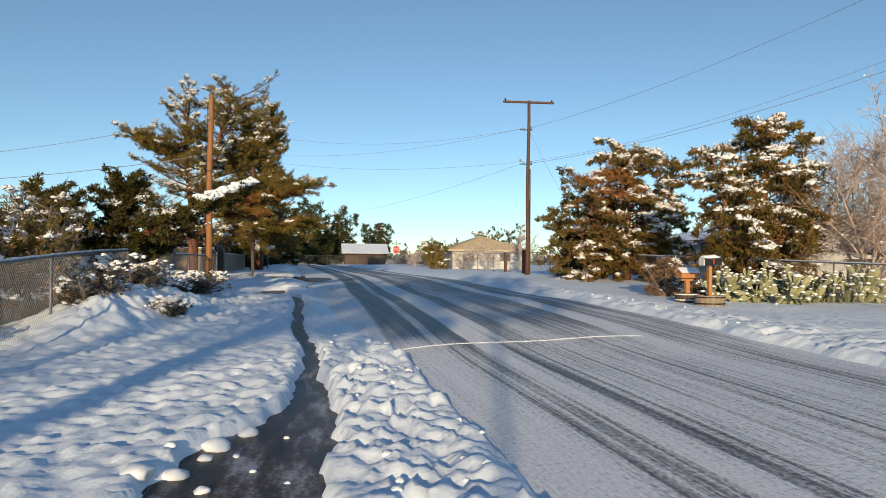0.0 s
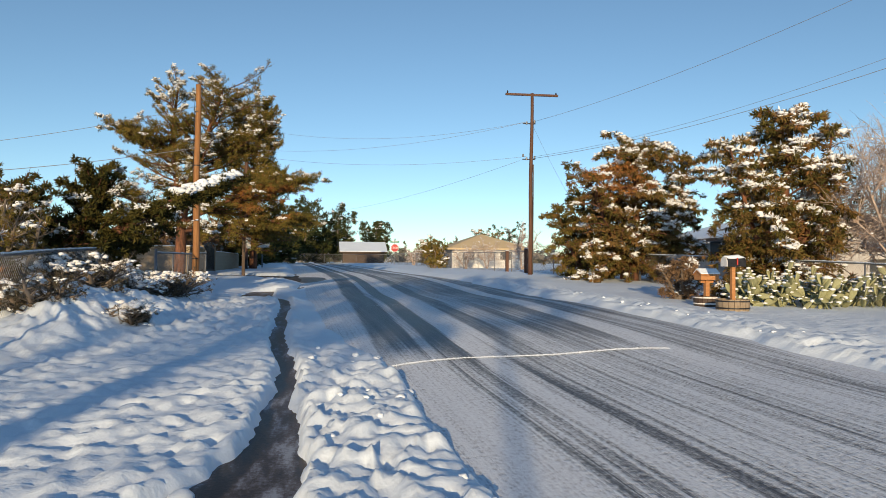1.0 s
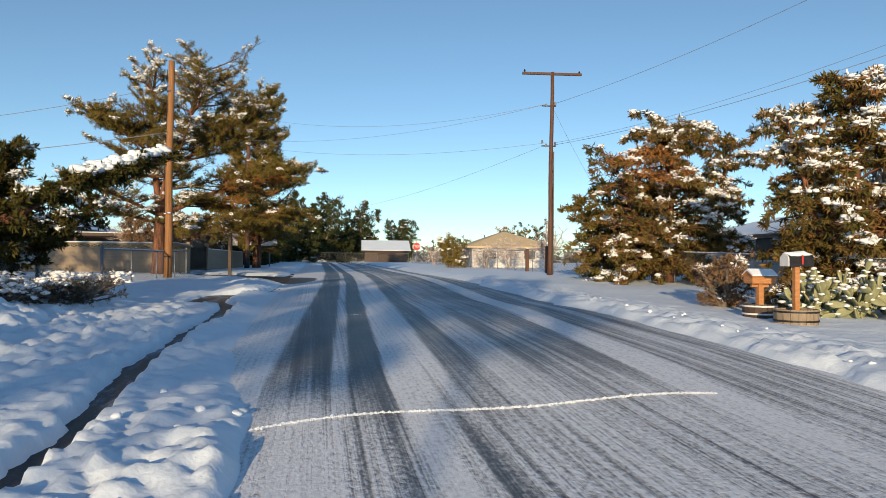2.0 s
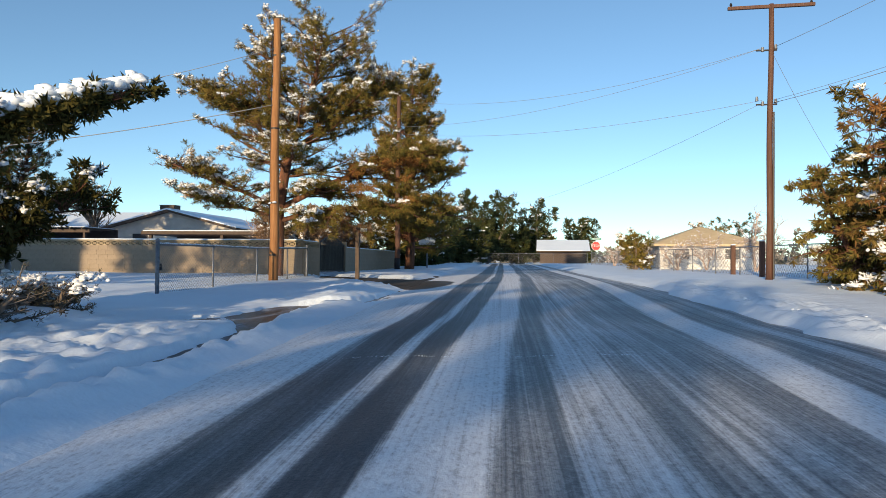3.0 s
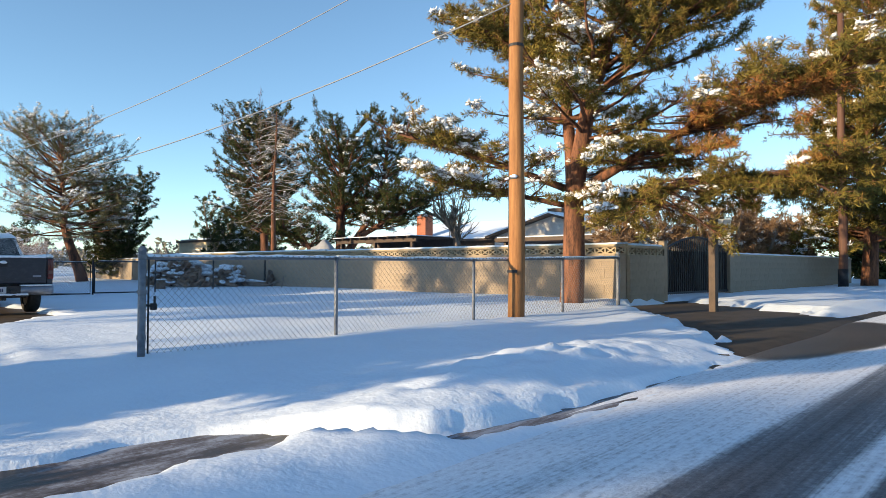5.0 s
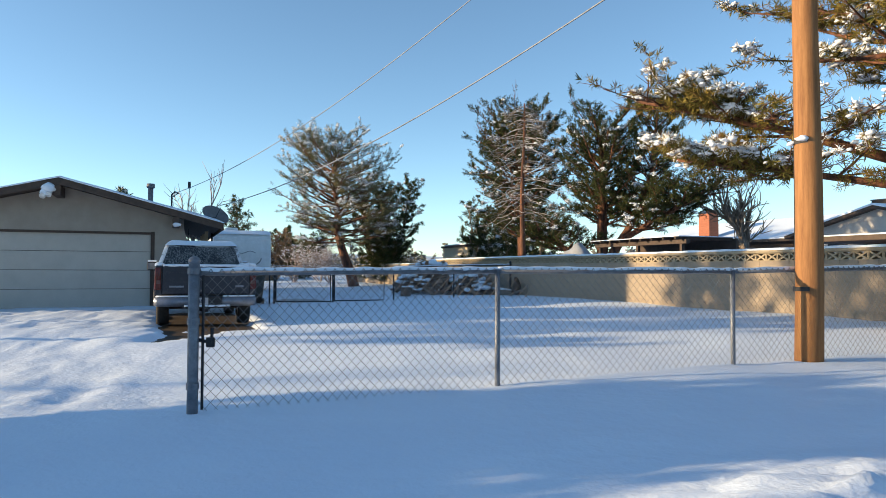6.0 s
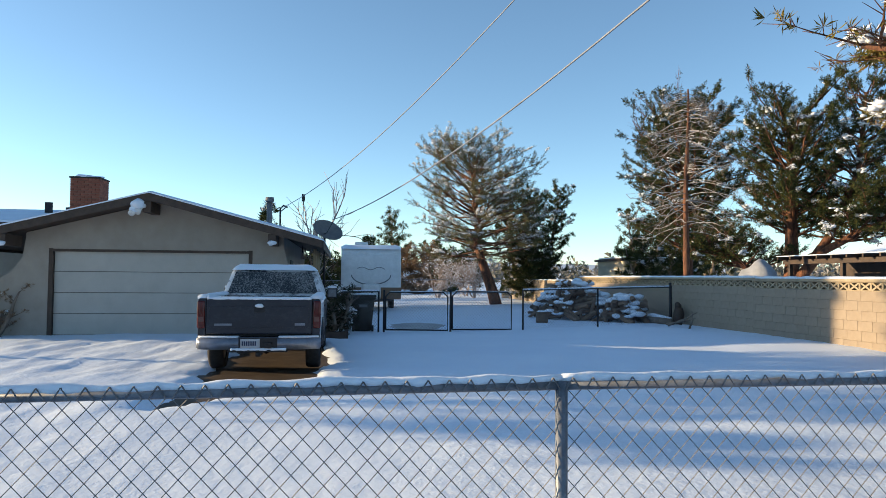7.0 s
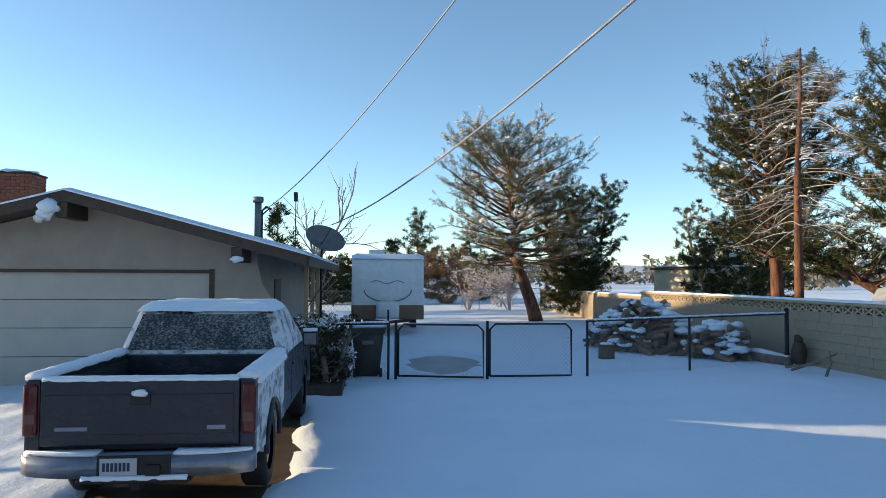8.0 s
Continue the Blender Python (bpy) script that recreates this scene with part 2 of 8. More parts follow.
# ---- ground, road, gutter ----
def road_material():
    """Asphalt under trodden snow: wheel tracks wear it bare in stripes along the street."""
    m, nt, b = material("snowy_asphalt")
    tc = node(nt, "TexCoord")
    sep = node(nt, "SeparateXYZ")
    nt.links.new(tc.outputs["Object"], sep.inputs[0])
    y60 = math_node(nt, "DIVIDE", sep.outputs[1], 60.0)
    c5 = lambda n, k: math_node(nt, "MULTIPLY", math_node(nt, "SUBTRACT", n.outputs[0], 0.5), k)
    wob = noise_node(nt, 1.0, 3, 0.5, (0.3, 0.08, 1))
    strk = noise_node(nt, 1.0, 4, 0.6, (9, 0.07, 1))
    strk2 = noise_node(nt, 1.0, 4, 0.6, (3.0, 0.05, 1))
    fine = noise_node(nt, 1.0, 3, 0.6, (34, 0.16, 1))
    grain = noise_node(nt, 34, 4, 0.7)
    patch = noise_node(nt, 0.6, 4, 0.6, (1, 0.55, 1))
    tread = noise_node(nt, 1.0, 2, 0.6, (26, 15, 1))
    rows = noise_node(nt, 1.0, 2, 0.5, (3.2, 0.35, 1))
    # the wheel tracks swing slowly across the street
    drift = ramp(nt, y60, [(0.235, 0.0), (0.42, 0.42), (0.55, 0.72), (0.75, 1.0)]).outputs[0]
    u = math_node(nt, "SUBTRACT", sep.outputs[0], math_node(nt, "MULTIPLY", drift, 0.95))
    u = math_node(nt, "ADD", u, c5(wob, 0.20))
    u = math_node(nt, "ADD", u, c5(strk, 0.10))
    pos = math_node(nt, "DIVIDE", u, 9.0)
    # snow left on the lane: 1 white, 0 bare
    lanes = [(q / 9.0, c) for q, c in (
        (0.0, 1.0), (1.15, 0.97), (1.46, 0.78), (1.56, 0.30), (1.80, 0.16), (2.16, 0.18), (2.24, 0.66), (2.38, 0.70), (2.44, 0.12), (2.78, 0.12), (2.86, 0.86),
        (3.46, 0.84), (3.56, 0.30), (3.90, 0.26), (4.00, 0.54), (4.45, 0.52), (4.66, 0.34), (5.20, 0.40), (5.84, 0.30), (6.00, 0.98), (6.50, 0.95), (6.63, 0.36),
        (7.20, 0.40), (7.36, 0.62), (7.55, 0.60), (7.66, 0.44), (8.20, 0.55), (8.5, 1.0))]
    first = [(q / 9.0, c) for q, c in (
        (0.0, 1.0), (1.45, 0.92), (1.95, 0.86), (2.24, 0.78), (2.34, 0.40), (2.44, 0.22), (2.56, 0.55), (2.64, 0.20), (2.84, 0.22), (2.94, 0.74), (3.22, 0.70), (3.32, 0.30), (3.62, 0.34),
        (3.74, 0.66), (4.4, 0.56), (4.7, 0.62), (5.2, 0.46), (5.9, 0.60), (6.6, 0.62), (7.3, 0.44), (8.0, 0.58), (8.4, 1.0))]
    along = ramp(nt, y60, [(0.19, 0.0), (0.26, 1.0)]).outputs[0]
    f = mix(nt, along, ramp(nt, pos, first).outputs[0], ramp(nt, pos, lanes).outputs[0])
    for n_, k_ in ((strk, 0.80), (strk2, 0.5), (fine, 0.36), (grain, 0.26), (patch, 0.55), (tread, 0.20), (rows, 0.25)):
        f = math_node(nt, "ADD", f, c5(n_, k_))
    # thin pressed lines where few wheels have passed
    lines = noise_node(nt, 1.0, 3, 0.65, (13, 0.03, 1))
    few = math_node(nt, "SUBTRACT", 1.0, along)
    f = math_node(nt, "ADD", f, math_node(nt, "MULTIPLY", math_node(nt, "ADD", c5(lines, 1.5), c5(tread, 0.5)), few))
    near = ramp(nt, y60, [(0.10, 0.22), (0.19, 0.20), (0.27, 0.08), (0.6, 0.04)]).outputs[0]
    f = math_node(nt, "ADD", f, near)
    # thawed bare where the gate's drive meets the lane
    du, dv = math_node(nt, "DIVIDE", math_node(nt, "SUBTRACT", sep.outputs[0], 0.75), 1.35), math_node(nt, "DIVIDE", math_node(nt, "SUBTRACT", sep.outputs[1], 36.9), 3.3)
    dd = math_node(nt, "ADD", math_node(nt, "MULTIPLY", du, du), math_node(nt, "MULTIPLY", dv, dv))
    dd = math_node(nt, "ADD", dd, c5(patch, 0.9))
    thaw = ramp(nt, dd, [(0.70, 0.0), (1.0, 1.0)]).outputs[0]
    f = math_node(nt, "MULTIPLY", f, thaw)
    fac = ramp(nt, f, [(0.10, 0.03), (0.32, 0.16), (0.48, 0.42), (0.66, 0.78), (0.88, 1.0)]).outputs[0]
    asphalt = ramp(nt, grain.outputs[0], [(0.3, (0.024, 0.029, 0.040)), (0.7, (0.062, 0.070, 0.088))]).outputs[0]
    asphalt = mix(nt, thaw, ramp(nt, patch.outputs[0], [(0.35, (0.018, 0.013, 0.010)), (0.65, (0.056, 0.041, 0.030))]).outputs[0], asphalt)
    packed = math_node(nt, "ADD", math_node(nt, "MULTIPLY", fine.outputs[0], 0.4), math_node(nt, "MULTIPLY", tread.outputs[0], 0.6))
    white = ramp(nt, packed, [(0.34, (0.54, 0.565, 0.61)), (0.47, (0.74, 0.78, 0.845)), (0.60, (0.82, 0.87, 0.93))]).outputs[0]
    nt.links.new(mix(nt, fac, asphalt, white), b.inputs["Base Color"])
    nt.links.new(ramp(nt, fac, [(0.0, 0.45), (0.3, 0.6), (0.8, 0.8)]).outputs[0], b.inputs["Roughness"])
    b.inputs["Specular IOR Level"].default_value = 0.25
    h = math_node(nt, "ADD", math_node(nt, "MULTIPLY", fac, 0.9), math_node(nt, "MULTIPLY", math_node(nt, "ADD", grain.outputs[0], tread.outputs[0]), 0.4))
    bump(nt, b, h, 0.9, 0.014)
    return m


def ice_material():
    """A shallow gutter of meltwater and slush over dark asphalt."""
    m, nt, b = material("slushy_meltwater")
    n1 = noise_node(nt, 1.0, 5, 0.65, (3.2, 0.8, 1))
    n2 = noise_node(nt, 26, 3, 0.7)
    f = math_node(nt, "ADD", n1.outputs[0], math_node(nt, "MULTIPLY", math_node(nt, "SUBTRACT", n2.outputs[0], 0.5), 0.25))
    nt.links.new(ramp(nt, f, [(0.40, (0.016, 0.012, 0.012)), (0.48, (0.060, 0.042, 0.033)), (0.54, (0.13, 0.12, 0.13)), (0.64, (0.32, 0.35, 0.41))]).outputs[0], b.inputs["Base Color"])
    nt.links.new(ramp(nt, f, [(0.44, 0.32), (0.66, 0.6)]).outputs[0], b.inputs["Roughness"])
    b.inputs["Specular IOR Level"].default_value = 0.12
    bump(nt, b, f, 0.4, 0.012)
    return m


ROAD = road_material()
SLUSH = ice_material()
ROAD_WIDTH_0, ROAD_WIDTH_1 = 0.55, 8.75


def span(stops):
    """Grid lines from stops (start, step) to the last stop; the step grows between stops where they differ."""
    out = [stops[0][0]]
    for (a, s0), (b, s1) in zip(stops, stops[1:]):
        while out[-1] < b - 1e-6:
            t = (out[-1] - a) / (b - a)
            out.append(out[-1] + s0 * (s1 / s0) ** t)
        out[-1] = b
    return np.array(out)


def gutter_half(y):
    return np.interp(y, [2, 5, 6.5, 7.2, 7.8, 8.6, 10, 12, 18, 23, 24.2, 25.4, 27.8, 28.3, 29, 31, 33, 35, 39], [0.70, 0.62, 0.50, 0.50, 0.40, 0.24, 0.14, 0.08, 0.10, 0.11, 0.30, 0.46, 0.34, 0.16, 0.07, 0.05, 0.07, 0.05, 0.04])


def gutter_mid(y):
    """The gutter's middle, off its straight line."""
    return np.interp(y, [5.4, 6.5, 7.2, 8.6, 10, 12, 15.5, 18.6, 20.4, 23, 24.2, 25.4, 27.6, 28.2, 28.6, 29.0, 29.9, 31.2, 33.8, 36, 39], [-0.66, -0.62, -0.5, -0.06, 0.0, 0.08, -0.06, 0, 0.04, 0.04, -0.3, -0.82, -0.74, -0.5, 0.05, 0.45, 0.60, 0.68, 0.9, 1.05, 1.2])


def apron_mask(x, y, pn):
    """Thawed drive before the iron gate: 1 inside."""
    d = np.minimum(np.minimum((y - (38.2 - 1.106 * (x + 3.8))) * 0.67, (41.3 - 0.75 * (x + 2.0) - y) * 0.8), np.minimum(1.5 - x, x + 5.6))
    crumb = fbm(x * 3.2, y * 3.2, 3, 76) - 0.5
    return ss(-0.10, 0.22, d + 2.0 * pn + 0.9 * crumb)


def snow_height(x, y):
    u = x - gx(y)
    z = level(x, y)
    big = fbm(x * 0.35, y * 0.35, 3, 5) - 0.5
    mid = fbm(x * 1.7, y * 1.3, 3, 11) - 0.5
    # lumps trodden and thrown up: rounded cells, combed along the street
    lump = np.abs(fbm(x * 4.6 + y * 1.2, y * 3.1 - x * 1.0, 2, 21) - 0.5) * 2
    lump = 1 - np.clip(lump * 1.6, 0, 1)
    chunk = fbm(x * 5.5 + y, y * 4.2, 3, 31)
    clod = fbm(x * 9.0 - y * 2.0, y * 6.5 + x * 2.0, 2, 36)
    z = z + 0.11 * big + 0.02 * mid
    crust = fbm(x * 9.5 + y * 1.5, y * 8.0 - x * 2.5, 2, 23) - 0.5
    dimple = fbm(x * 6.0, y * 8.5 + x * 1.5, 2, 27) - 0.5
    open_ = ss(-24, -20, x) * ss(16, 12, x)
    z = z + (0.065 * crust + 0.06 * dimple) * (1 - 0.75 * ss(17, 21, y)) * open_
    near = ss(-4.5, -0.8, u) * ss(1.6, 0.6, u) * ss(24, 19, y)
    near = near * (1 - 0.75 * ss(0.1, 0.4, u) * ss(12.2, 14.0, y))
    z = z + near * (0.07 * (chunk - 0.5) + 0.05 * (clod - 0.5) + 0.02 * lump)
    # snow kicked about on the far side of the gutter half way along
    kick = ss(-3.2, -2.2, u) * ss(-0.1, -0.4, u) * ss(14.5, 16, y) * ss(24.5, 22.5, y)
    z = z + kick * (0.11 * (chunk - 0.5) + 0.07 * (clod - 0.5))
    # the ploughed ridge between gutter and lane
    wob = (fbm(y * 0.9, y * 0 + 3, 2, 41) - 0.5)
    edge = np.interp(y, [0, 8, 13.2, 14.8, 17, 40], [1.38, 1.44, 1.56, 1.3, 1.0, 0.85]) + 0.22 * wob
    rich = np.interp(y, [11.8, 13.6, 18, 24, 38], [1.0, 0.22, 0.14, 0.10, 0.08])
    ew = np.interp(y, [12, 14.5], [0.16, 0.70])
    bank = ss(0.05, 0.35, u) * (1 - ss(edge - ew, edge + 0.05, u))
    z = z + bank * rich * (0.045 + 0.13 * (chunk - 0.45) + 0.07 * (clod - 0.5) + 0.02 * lump) - 0.07 * ss(0.0, 0.5, u) * ss(9.2, 8.6, u)
    rim = np.exp(-((u - gutter_mid(y) - gutter_half(y) - 0.22) / 0.16) ** 2) * ss(14, 16.5, y) * ss(28, 26, y)
    z = z + rim * (0.025 + 0.08 * (chunk - 0.5) + 0.05 * (clod - 0.5))
    z = z - 0.085 * ss(-3.4, -2.0, u) * ss(1.7, 1.2, u) * ss(22.5, 24.5, y) * ss(29.0, 27.8, y)
    # under the road
    inside = ss(edge + 0.10 - ew, edge + 0.10, u) * (1 - ss(8.35, 8.6, u + 0.5 * wob))
    z = z * (1 - inside) + (road_z(y) - 0.05) * inside
    # far verge: a low broken ridge with footprints
    verge = ss(8.4, 8.8, u + 0.4 * wob) * ss(11.5, 9.2, u) * ss(48, 30, y)
    z = z + verge * (0.03 + 0.20 * (chunk - 0.5) + 0.05 * (clod - 0.5) + 0.03 * lump)
    # a drift heaped under the shrubs by the fence, and a sunlit heap where the gutter turns
    z = z + 0.66 * np.exp(-(((x + 3.2) / 1.2) ** 2 + ((y - 17.2) / 2.6) ** 2)) * (0.75 + 0.5 * chunk) + 0.25 * np.exp(-(((x + 3.0) / 0.9) ** 2 + ((y - 22.0) / 1.6) ** 2))
    z = z + 0.20 * np.exp(-(((x + 3.2) / 0.8) ** 2 + ((y - 14.9) / 1.3) ** 2)) * (0.5 + chunk)
    heap = np.exp(-(((u + 0.30) / 0.60) ** 2 + ((y - 31.0) / 2.3) ** 2))
    z = z + heap * (0.13 + 0.16 * (chunk - 0.5) + 0.10 * (clod - 0.5))
    # the gutter
    gw = gutter_half(y) * (0.8 + 0.5 * fbm(y * 1.6, y * 0, 2, 51))
    c = u + 0.14 * (fbm(y * 0.55, y * 0 + 9, 2, 61) - 0.5) - gutter_mid(y) + 0.12 * (fbm(x * 3.5, y * 3.5, 2, 66) - 0.5) + 0.07 * (clod - 0.5)
    gut = (1 - ss(gw, gw + 0.11, np.abs(c))) * ss(0, 1, y) * (1 - ss(33.5, 35.0, y))
    # meltwater across the drive's foot, and the swept apron before the iron gate
    pn = 0.5 * (fbm(x * 1.3, y * 1.3, 3, 71) - 0.5)
    lobe = (1 - ss(0.85, 1.05, np.hypot((x + 1.55) / 1.25, (y - 24.9 - 0.25 * (x + 1.55)) / 0.42) + 0.6 * pn))
    apron = apron_mask(x, y, pn) * ss(1.6, 1.2, u)
    island = ss(0.60, 0.66, fbm(x * 1.6, y * 1.9, 2, 74)) * ss(24.0, 24.4, y) * ss(26.5, 25.8, y)
    lobe = lobe * (1 - island)
    z = z * (1 - gut) + (level(x, y) - 0.20) * gut
    z = np.where(lobe > 0, z * (1 - lobe) + (level(x, y) - 0.20) * lobe, z)
    z = np.where(apron > 0, z * (1 - apron) + (level(x, y) - 0.17) * apron, z)
    # thawed ground under and behind the parked truck
    tn = 0.5 * (fbm(x * 2.2, y * 2.2, 3, 81) - 0.5)
    thaw = 1 - ss(0.86, 1.04, np.maximum(np.abs((x + 15.6) / 3.3), np.abs((y - 29.25) / 1.02)) + tn)
    thaw = np.maximum(thaw, 1 - ss(0.8, 1.05, np.hypot((x + 12.3) / 1.6, (y - 29.0 + 0.45 * (x + 12.3)) / 0.55) + tn))
    z = np.where(thaw > 0, z * (1 - thaw) + (level(x, y) - 0.12) * thaw, z)
    ice = 1 - ss(0.8, 1.05, np.hypot((x + 24.4) / 2.2, (y - 33.0) / 1.0) + tn)
    z = np.where(ice > 0, z * (1 - ice) + (level(x, y) - 0.10) * ice, z)
    # wheel ruts on the drive
    rut = ss(-4, -6, x) * ss(-21, -19.5, x) * (1 - ss(0.9, 1.5, np.abs(y - 25.6) / 2.1))
    z = z + rut * 0.10 * (fbm(x * 0.9 + y * 2.0, y * 2.6, 3, 91) - 0.5)
    return z


XS = span([(-2500, 500), (-300, 60), (-60, 3), (-24, 0.4), (-21, 0.28), (-6, 0.13), (-4, 0.07), (-2.6, 0.05), (2.6, 0.05), (3.6, 0.6), (7.2, 0.2), (8.0, 0.10), (11.5, 0.14), (18, 0.6), (60, 6), (300, 80), (2500, 500)])
YS = span([(-2500, 500), (-300, 60), (-30, 3), (0, 0.6), (4.8, 0.055), (11, 0.055), (17, 0.10), (24, 0.11), (33, 0.12), (38, 0.2), (46, 0.5), (70, 1.0), (140, 8), (400, 80), (3000, 500)])
gxx, gyy = np.meshgrid(XS, YS)
gzz = snow_height(gxx, gyy)
nx, ny = len(XS), len(YS)
idx = np.arange(nx * ny).reshape(ny, nx)
quads = np.stack([idx[:-1, :-1], idx[:-1, 1:], idx[1:, 1:], idx[1:, :-1]], -1).reshape(-1, 4)
mesh_np("ground", np.stack([gxx, gyy, gzz], -1).reshape(-1, 3), quads, SNOW, None, "snow-covered ground with lumpy ploughed ridges and drifts", smooth=True, category="snow", kind="structure")

# the lane, in its own axes: u across, v along
SLOPE = math.atan(0.058)
road_at = pose(1.3, 0, 0, 0, 0, math.degrees(SLOPE))
us = np.linspace(ROAD_WIDTH_0, ROAD_WIDTH_1, 34)
vs = np.concatenate([np.linspace(-60, 0, 20), np.linspace(0.5, 60, 180), np.linspace(62, 104, 30)])
uu, vv = np.meshgrid(us, vs)
wy = vv * math.cos(SLOPE) + uu * math.sin(SLOPE)
wz = road_z(wy) + 0.11 * (1 - ((uu - 4.6) / 4.1) ** 2) - 0.04 + 0.018 * (fbm(uu * 3.0, vv * 0.25, 2, 15) - 0.5)
idx = np.arange(uu.size).reshape(uu.shape)
quads = np.stack([idx[:-1, :-1], idx[:-1, 1:], idx[1:, 1:], idx[1:, :-1]], -1).reshape(-1, 4)
road = mesh_np("road", np.stack([uu, vv, wz], -1).reshape(-1, 3), quads, ROAD, None, "asphalt street with packed snow and bare wheel tracks", smooth=True, category="road", kind="structure")
road.matrix_basis = road_at


def sheet(name, x0, x1, y0, y1, drop, step, mat, label, category):
    xs, ys = np.arange(x0, x1 + step, step), np.arange(y0, y1 + step, step)
    X, Y = np.meshgrid(xs, ys)
    Z = level(X, Y) + drop - 0.12 * ss(0.75, 1.0, X - gx(Y)) + 0.012 * (fbm(X * 3, Y * 3, 2, 14) - 0.5)
    i = np.arange(X.size).reshape(X.shape)
    q = np.stack([i[:-1, :-1], i[:-1, 1:], i[1:, 1:], i[1:, :-1]], -1).reshape(-1, 4)
    return mesh_np(name, np.stack([X, Y, Z], -1).reshape(-1, 3), q, mat, None, label, smooth=True, category=category, kind="structure")


ys = np.linspace(0.5, 35.0, 200)
cs = np.linspace(-0.85, 0.85, 14)
C, Y = np.meshgrid(cs, ys)
X = gx(Y) + gutter_mid(Y) + C * np.clip(gutter_half(Y) * 1.9 + 0.12, 0.2, 1.2)
Z = level(X, Y) - 0.145 + 0.01 * np.abs(C) - 0.06 * ss(0.9, 1.2, X - gx(Y)) - 0.03 * ss(27.8, 28.8, Y) + 0.045 * ss(10.5, 7.5, Y)
i = np.arange(X.size).reshape(X.shape)
mesh_np("gutter", np.stack([X, Y, Z], -1).reshape(-1, 3), np.stack([i[:-1, :-1], i[:-1, 1:], i[1:, 1:], i[1:, :-1]], -1).reshape(-1, 4), SLUSH, None,
        "dark gutter with slush and meltwater between snow banks", smooth=True, category="gutter", kind="structure")
sheet("drive_puddle", -3.4, 0.2, 23.9, 26.2, -0.150, 0.2, SLUSH, "wet dark drive foot with thawing slush", "puddle")
sheet("apron", -5.45, 1.0, 33.0, 45.6, -0.125, 0.3, CONCRETE, "thawed wet concrete apron before an iron gate", "apron")
GREY_ICE = plain("grey_trodden_ice", (0.20, 0.22, 0.25), (0.38, 0.40, 0.43), 1.4, 0.5, 0, 0.3, 0.01)
sheet("icy_patch", -26.8, -22.0, 31.9, 34.1, -0.07, 0.2, GREY_ICE, "grey trodden ice behind the yard gates", "ice")
sheet("thawed_soil", -19.5, -10.4, 27.6, 30.8, -0.085, 0.2, SOIL, "thawed muddy ground under the parked truck", "soil")


def seam_crumbs(u0, u1, y0, y1, n, seed, big=1.0):
    """Crumbs of snow caught along a seam across the lane."""
    r = np.random.default_rng(seed)
    v0, f0 = [], []
    oct_v = np.array([(1, 0, 0), (0, 1, 0), (-1, 0, 0), (0, -1, 0), (0, 0, 0.7), (0, 0, -0.3)], float)
    oct_f = np.array([(0, 1, 4), (1, 2, 4), (2, 3, 4), (3, 0, 4), (1, 0, 5), (2, 1, 5), (3, 2, 5), (0, 3, 5)])
    for k in range(n):
        q = r.uniform()
        u = u0 + (u1 - u0) * q
        y = y0 + (y1 - y0) * q ** 0.8 + 0.10 * math.sin(9 * q) + r.normal() * 0.012
        c = np.array([float(gx(y)) + u, y, float(road_z(y)) + 0.11 * (1 - ((u - 4.6) / 4.1) ** 2) - 0.030])
        v0.append(c + oct_v * big * r.uniform(0.003, 0.008) * r.uniform(0.7, 1.5, 3))
        f0.append(oct_f + 6 * k)
    return mesh_np("snow_crumbs", np.concatenate(v0), np.concatenate(f0), SNOW_SOFT, None, "crumbs of snow along a seam of the asphalt", category="snow", kind="stuff")


seam_crumbs(1.5, 6.2, 12.85, 13.65, 1300, 2, 2.4)
seam_crumbs(1.8, 5.2, 20.8, 21.3, 200, 3)


def rough_ball(bm, c, r, seed, flat=0.8, sub=2):
    v0 = bmesh.ops.create_icosphere(bm, subdivisions=sub, radius=1)["verts"]
    for v in v0:
        k = 1 + 0.42 * noise.noise(v.co * 1.3 + Vector((seed, seed * 1.7, 0))) + 0.12 * noise.noise(v.co * 4.0 + Vector((seed, 0, 0)))
        v.co = Vector(c) + Vector((v.co.x * r * k, v.co.y * r * k, v.co.z * r * k * flat))


def snow_chunks():
    """Loose clods of snow fallen into the gutter and along the ridge."""
    r = random.Random(4)
    spots = [(0.0, 7.55, 0.13), (-0.2, 6.85, 0.10), (0.2, 7.95, 0.09), (-0.42, 6.65, 0.12), (-0.05, 7.25, 0.06), (0.18, 7.3, 0.035), (0.05, 6.5, 0.06), (0.55, 7.8, 0.03), (0.35, 6.9, 0.03), (-0.3, 7.2, 0.05), (0.62, 6.6, 0.025)]
    for k in range(26):
        y = r.uniform(4.5, 14)
        spots.append((float(gx(y)) + r.uniform(0.3, 1.6), y, r.uniform(0.025, 0.06)))
    for k in range(22):
        y = r.uniform(14, 30)
        spots.append((float(gx(y)) + r.uniform(8.7, 9.6), y, r.uniform(0.025, 0.055)))
    for k, (x, y, s) in enumerate(spots):
        bm = bmesh.new()
        rough_ball(bm, (0, 0, 0), s, k * 3.1, 0.6)
        z = float(snow_height(np.array([x]), np.array([y]))[0])
        z = max(z, float(level(x, y)) - (0.10 if y < 9 else 0.145))
        o = part("snow_clod", bm, SNOW_SOFT, None, "loose clod of snow lying at the street's edge", True, category="snow clod", group="snow clods")
        o.location = (x, y, z + s * 0.12)


snow_chunks()


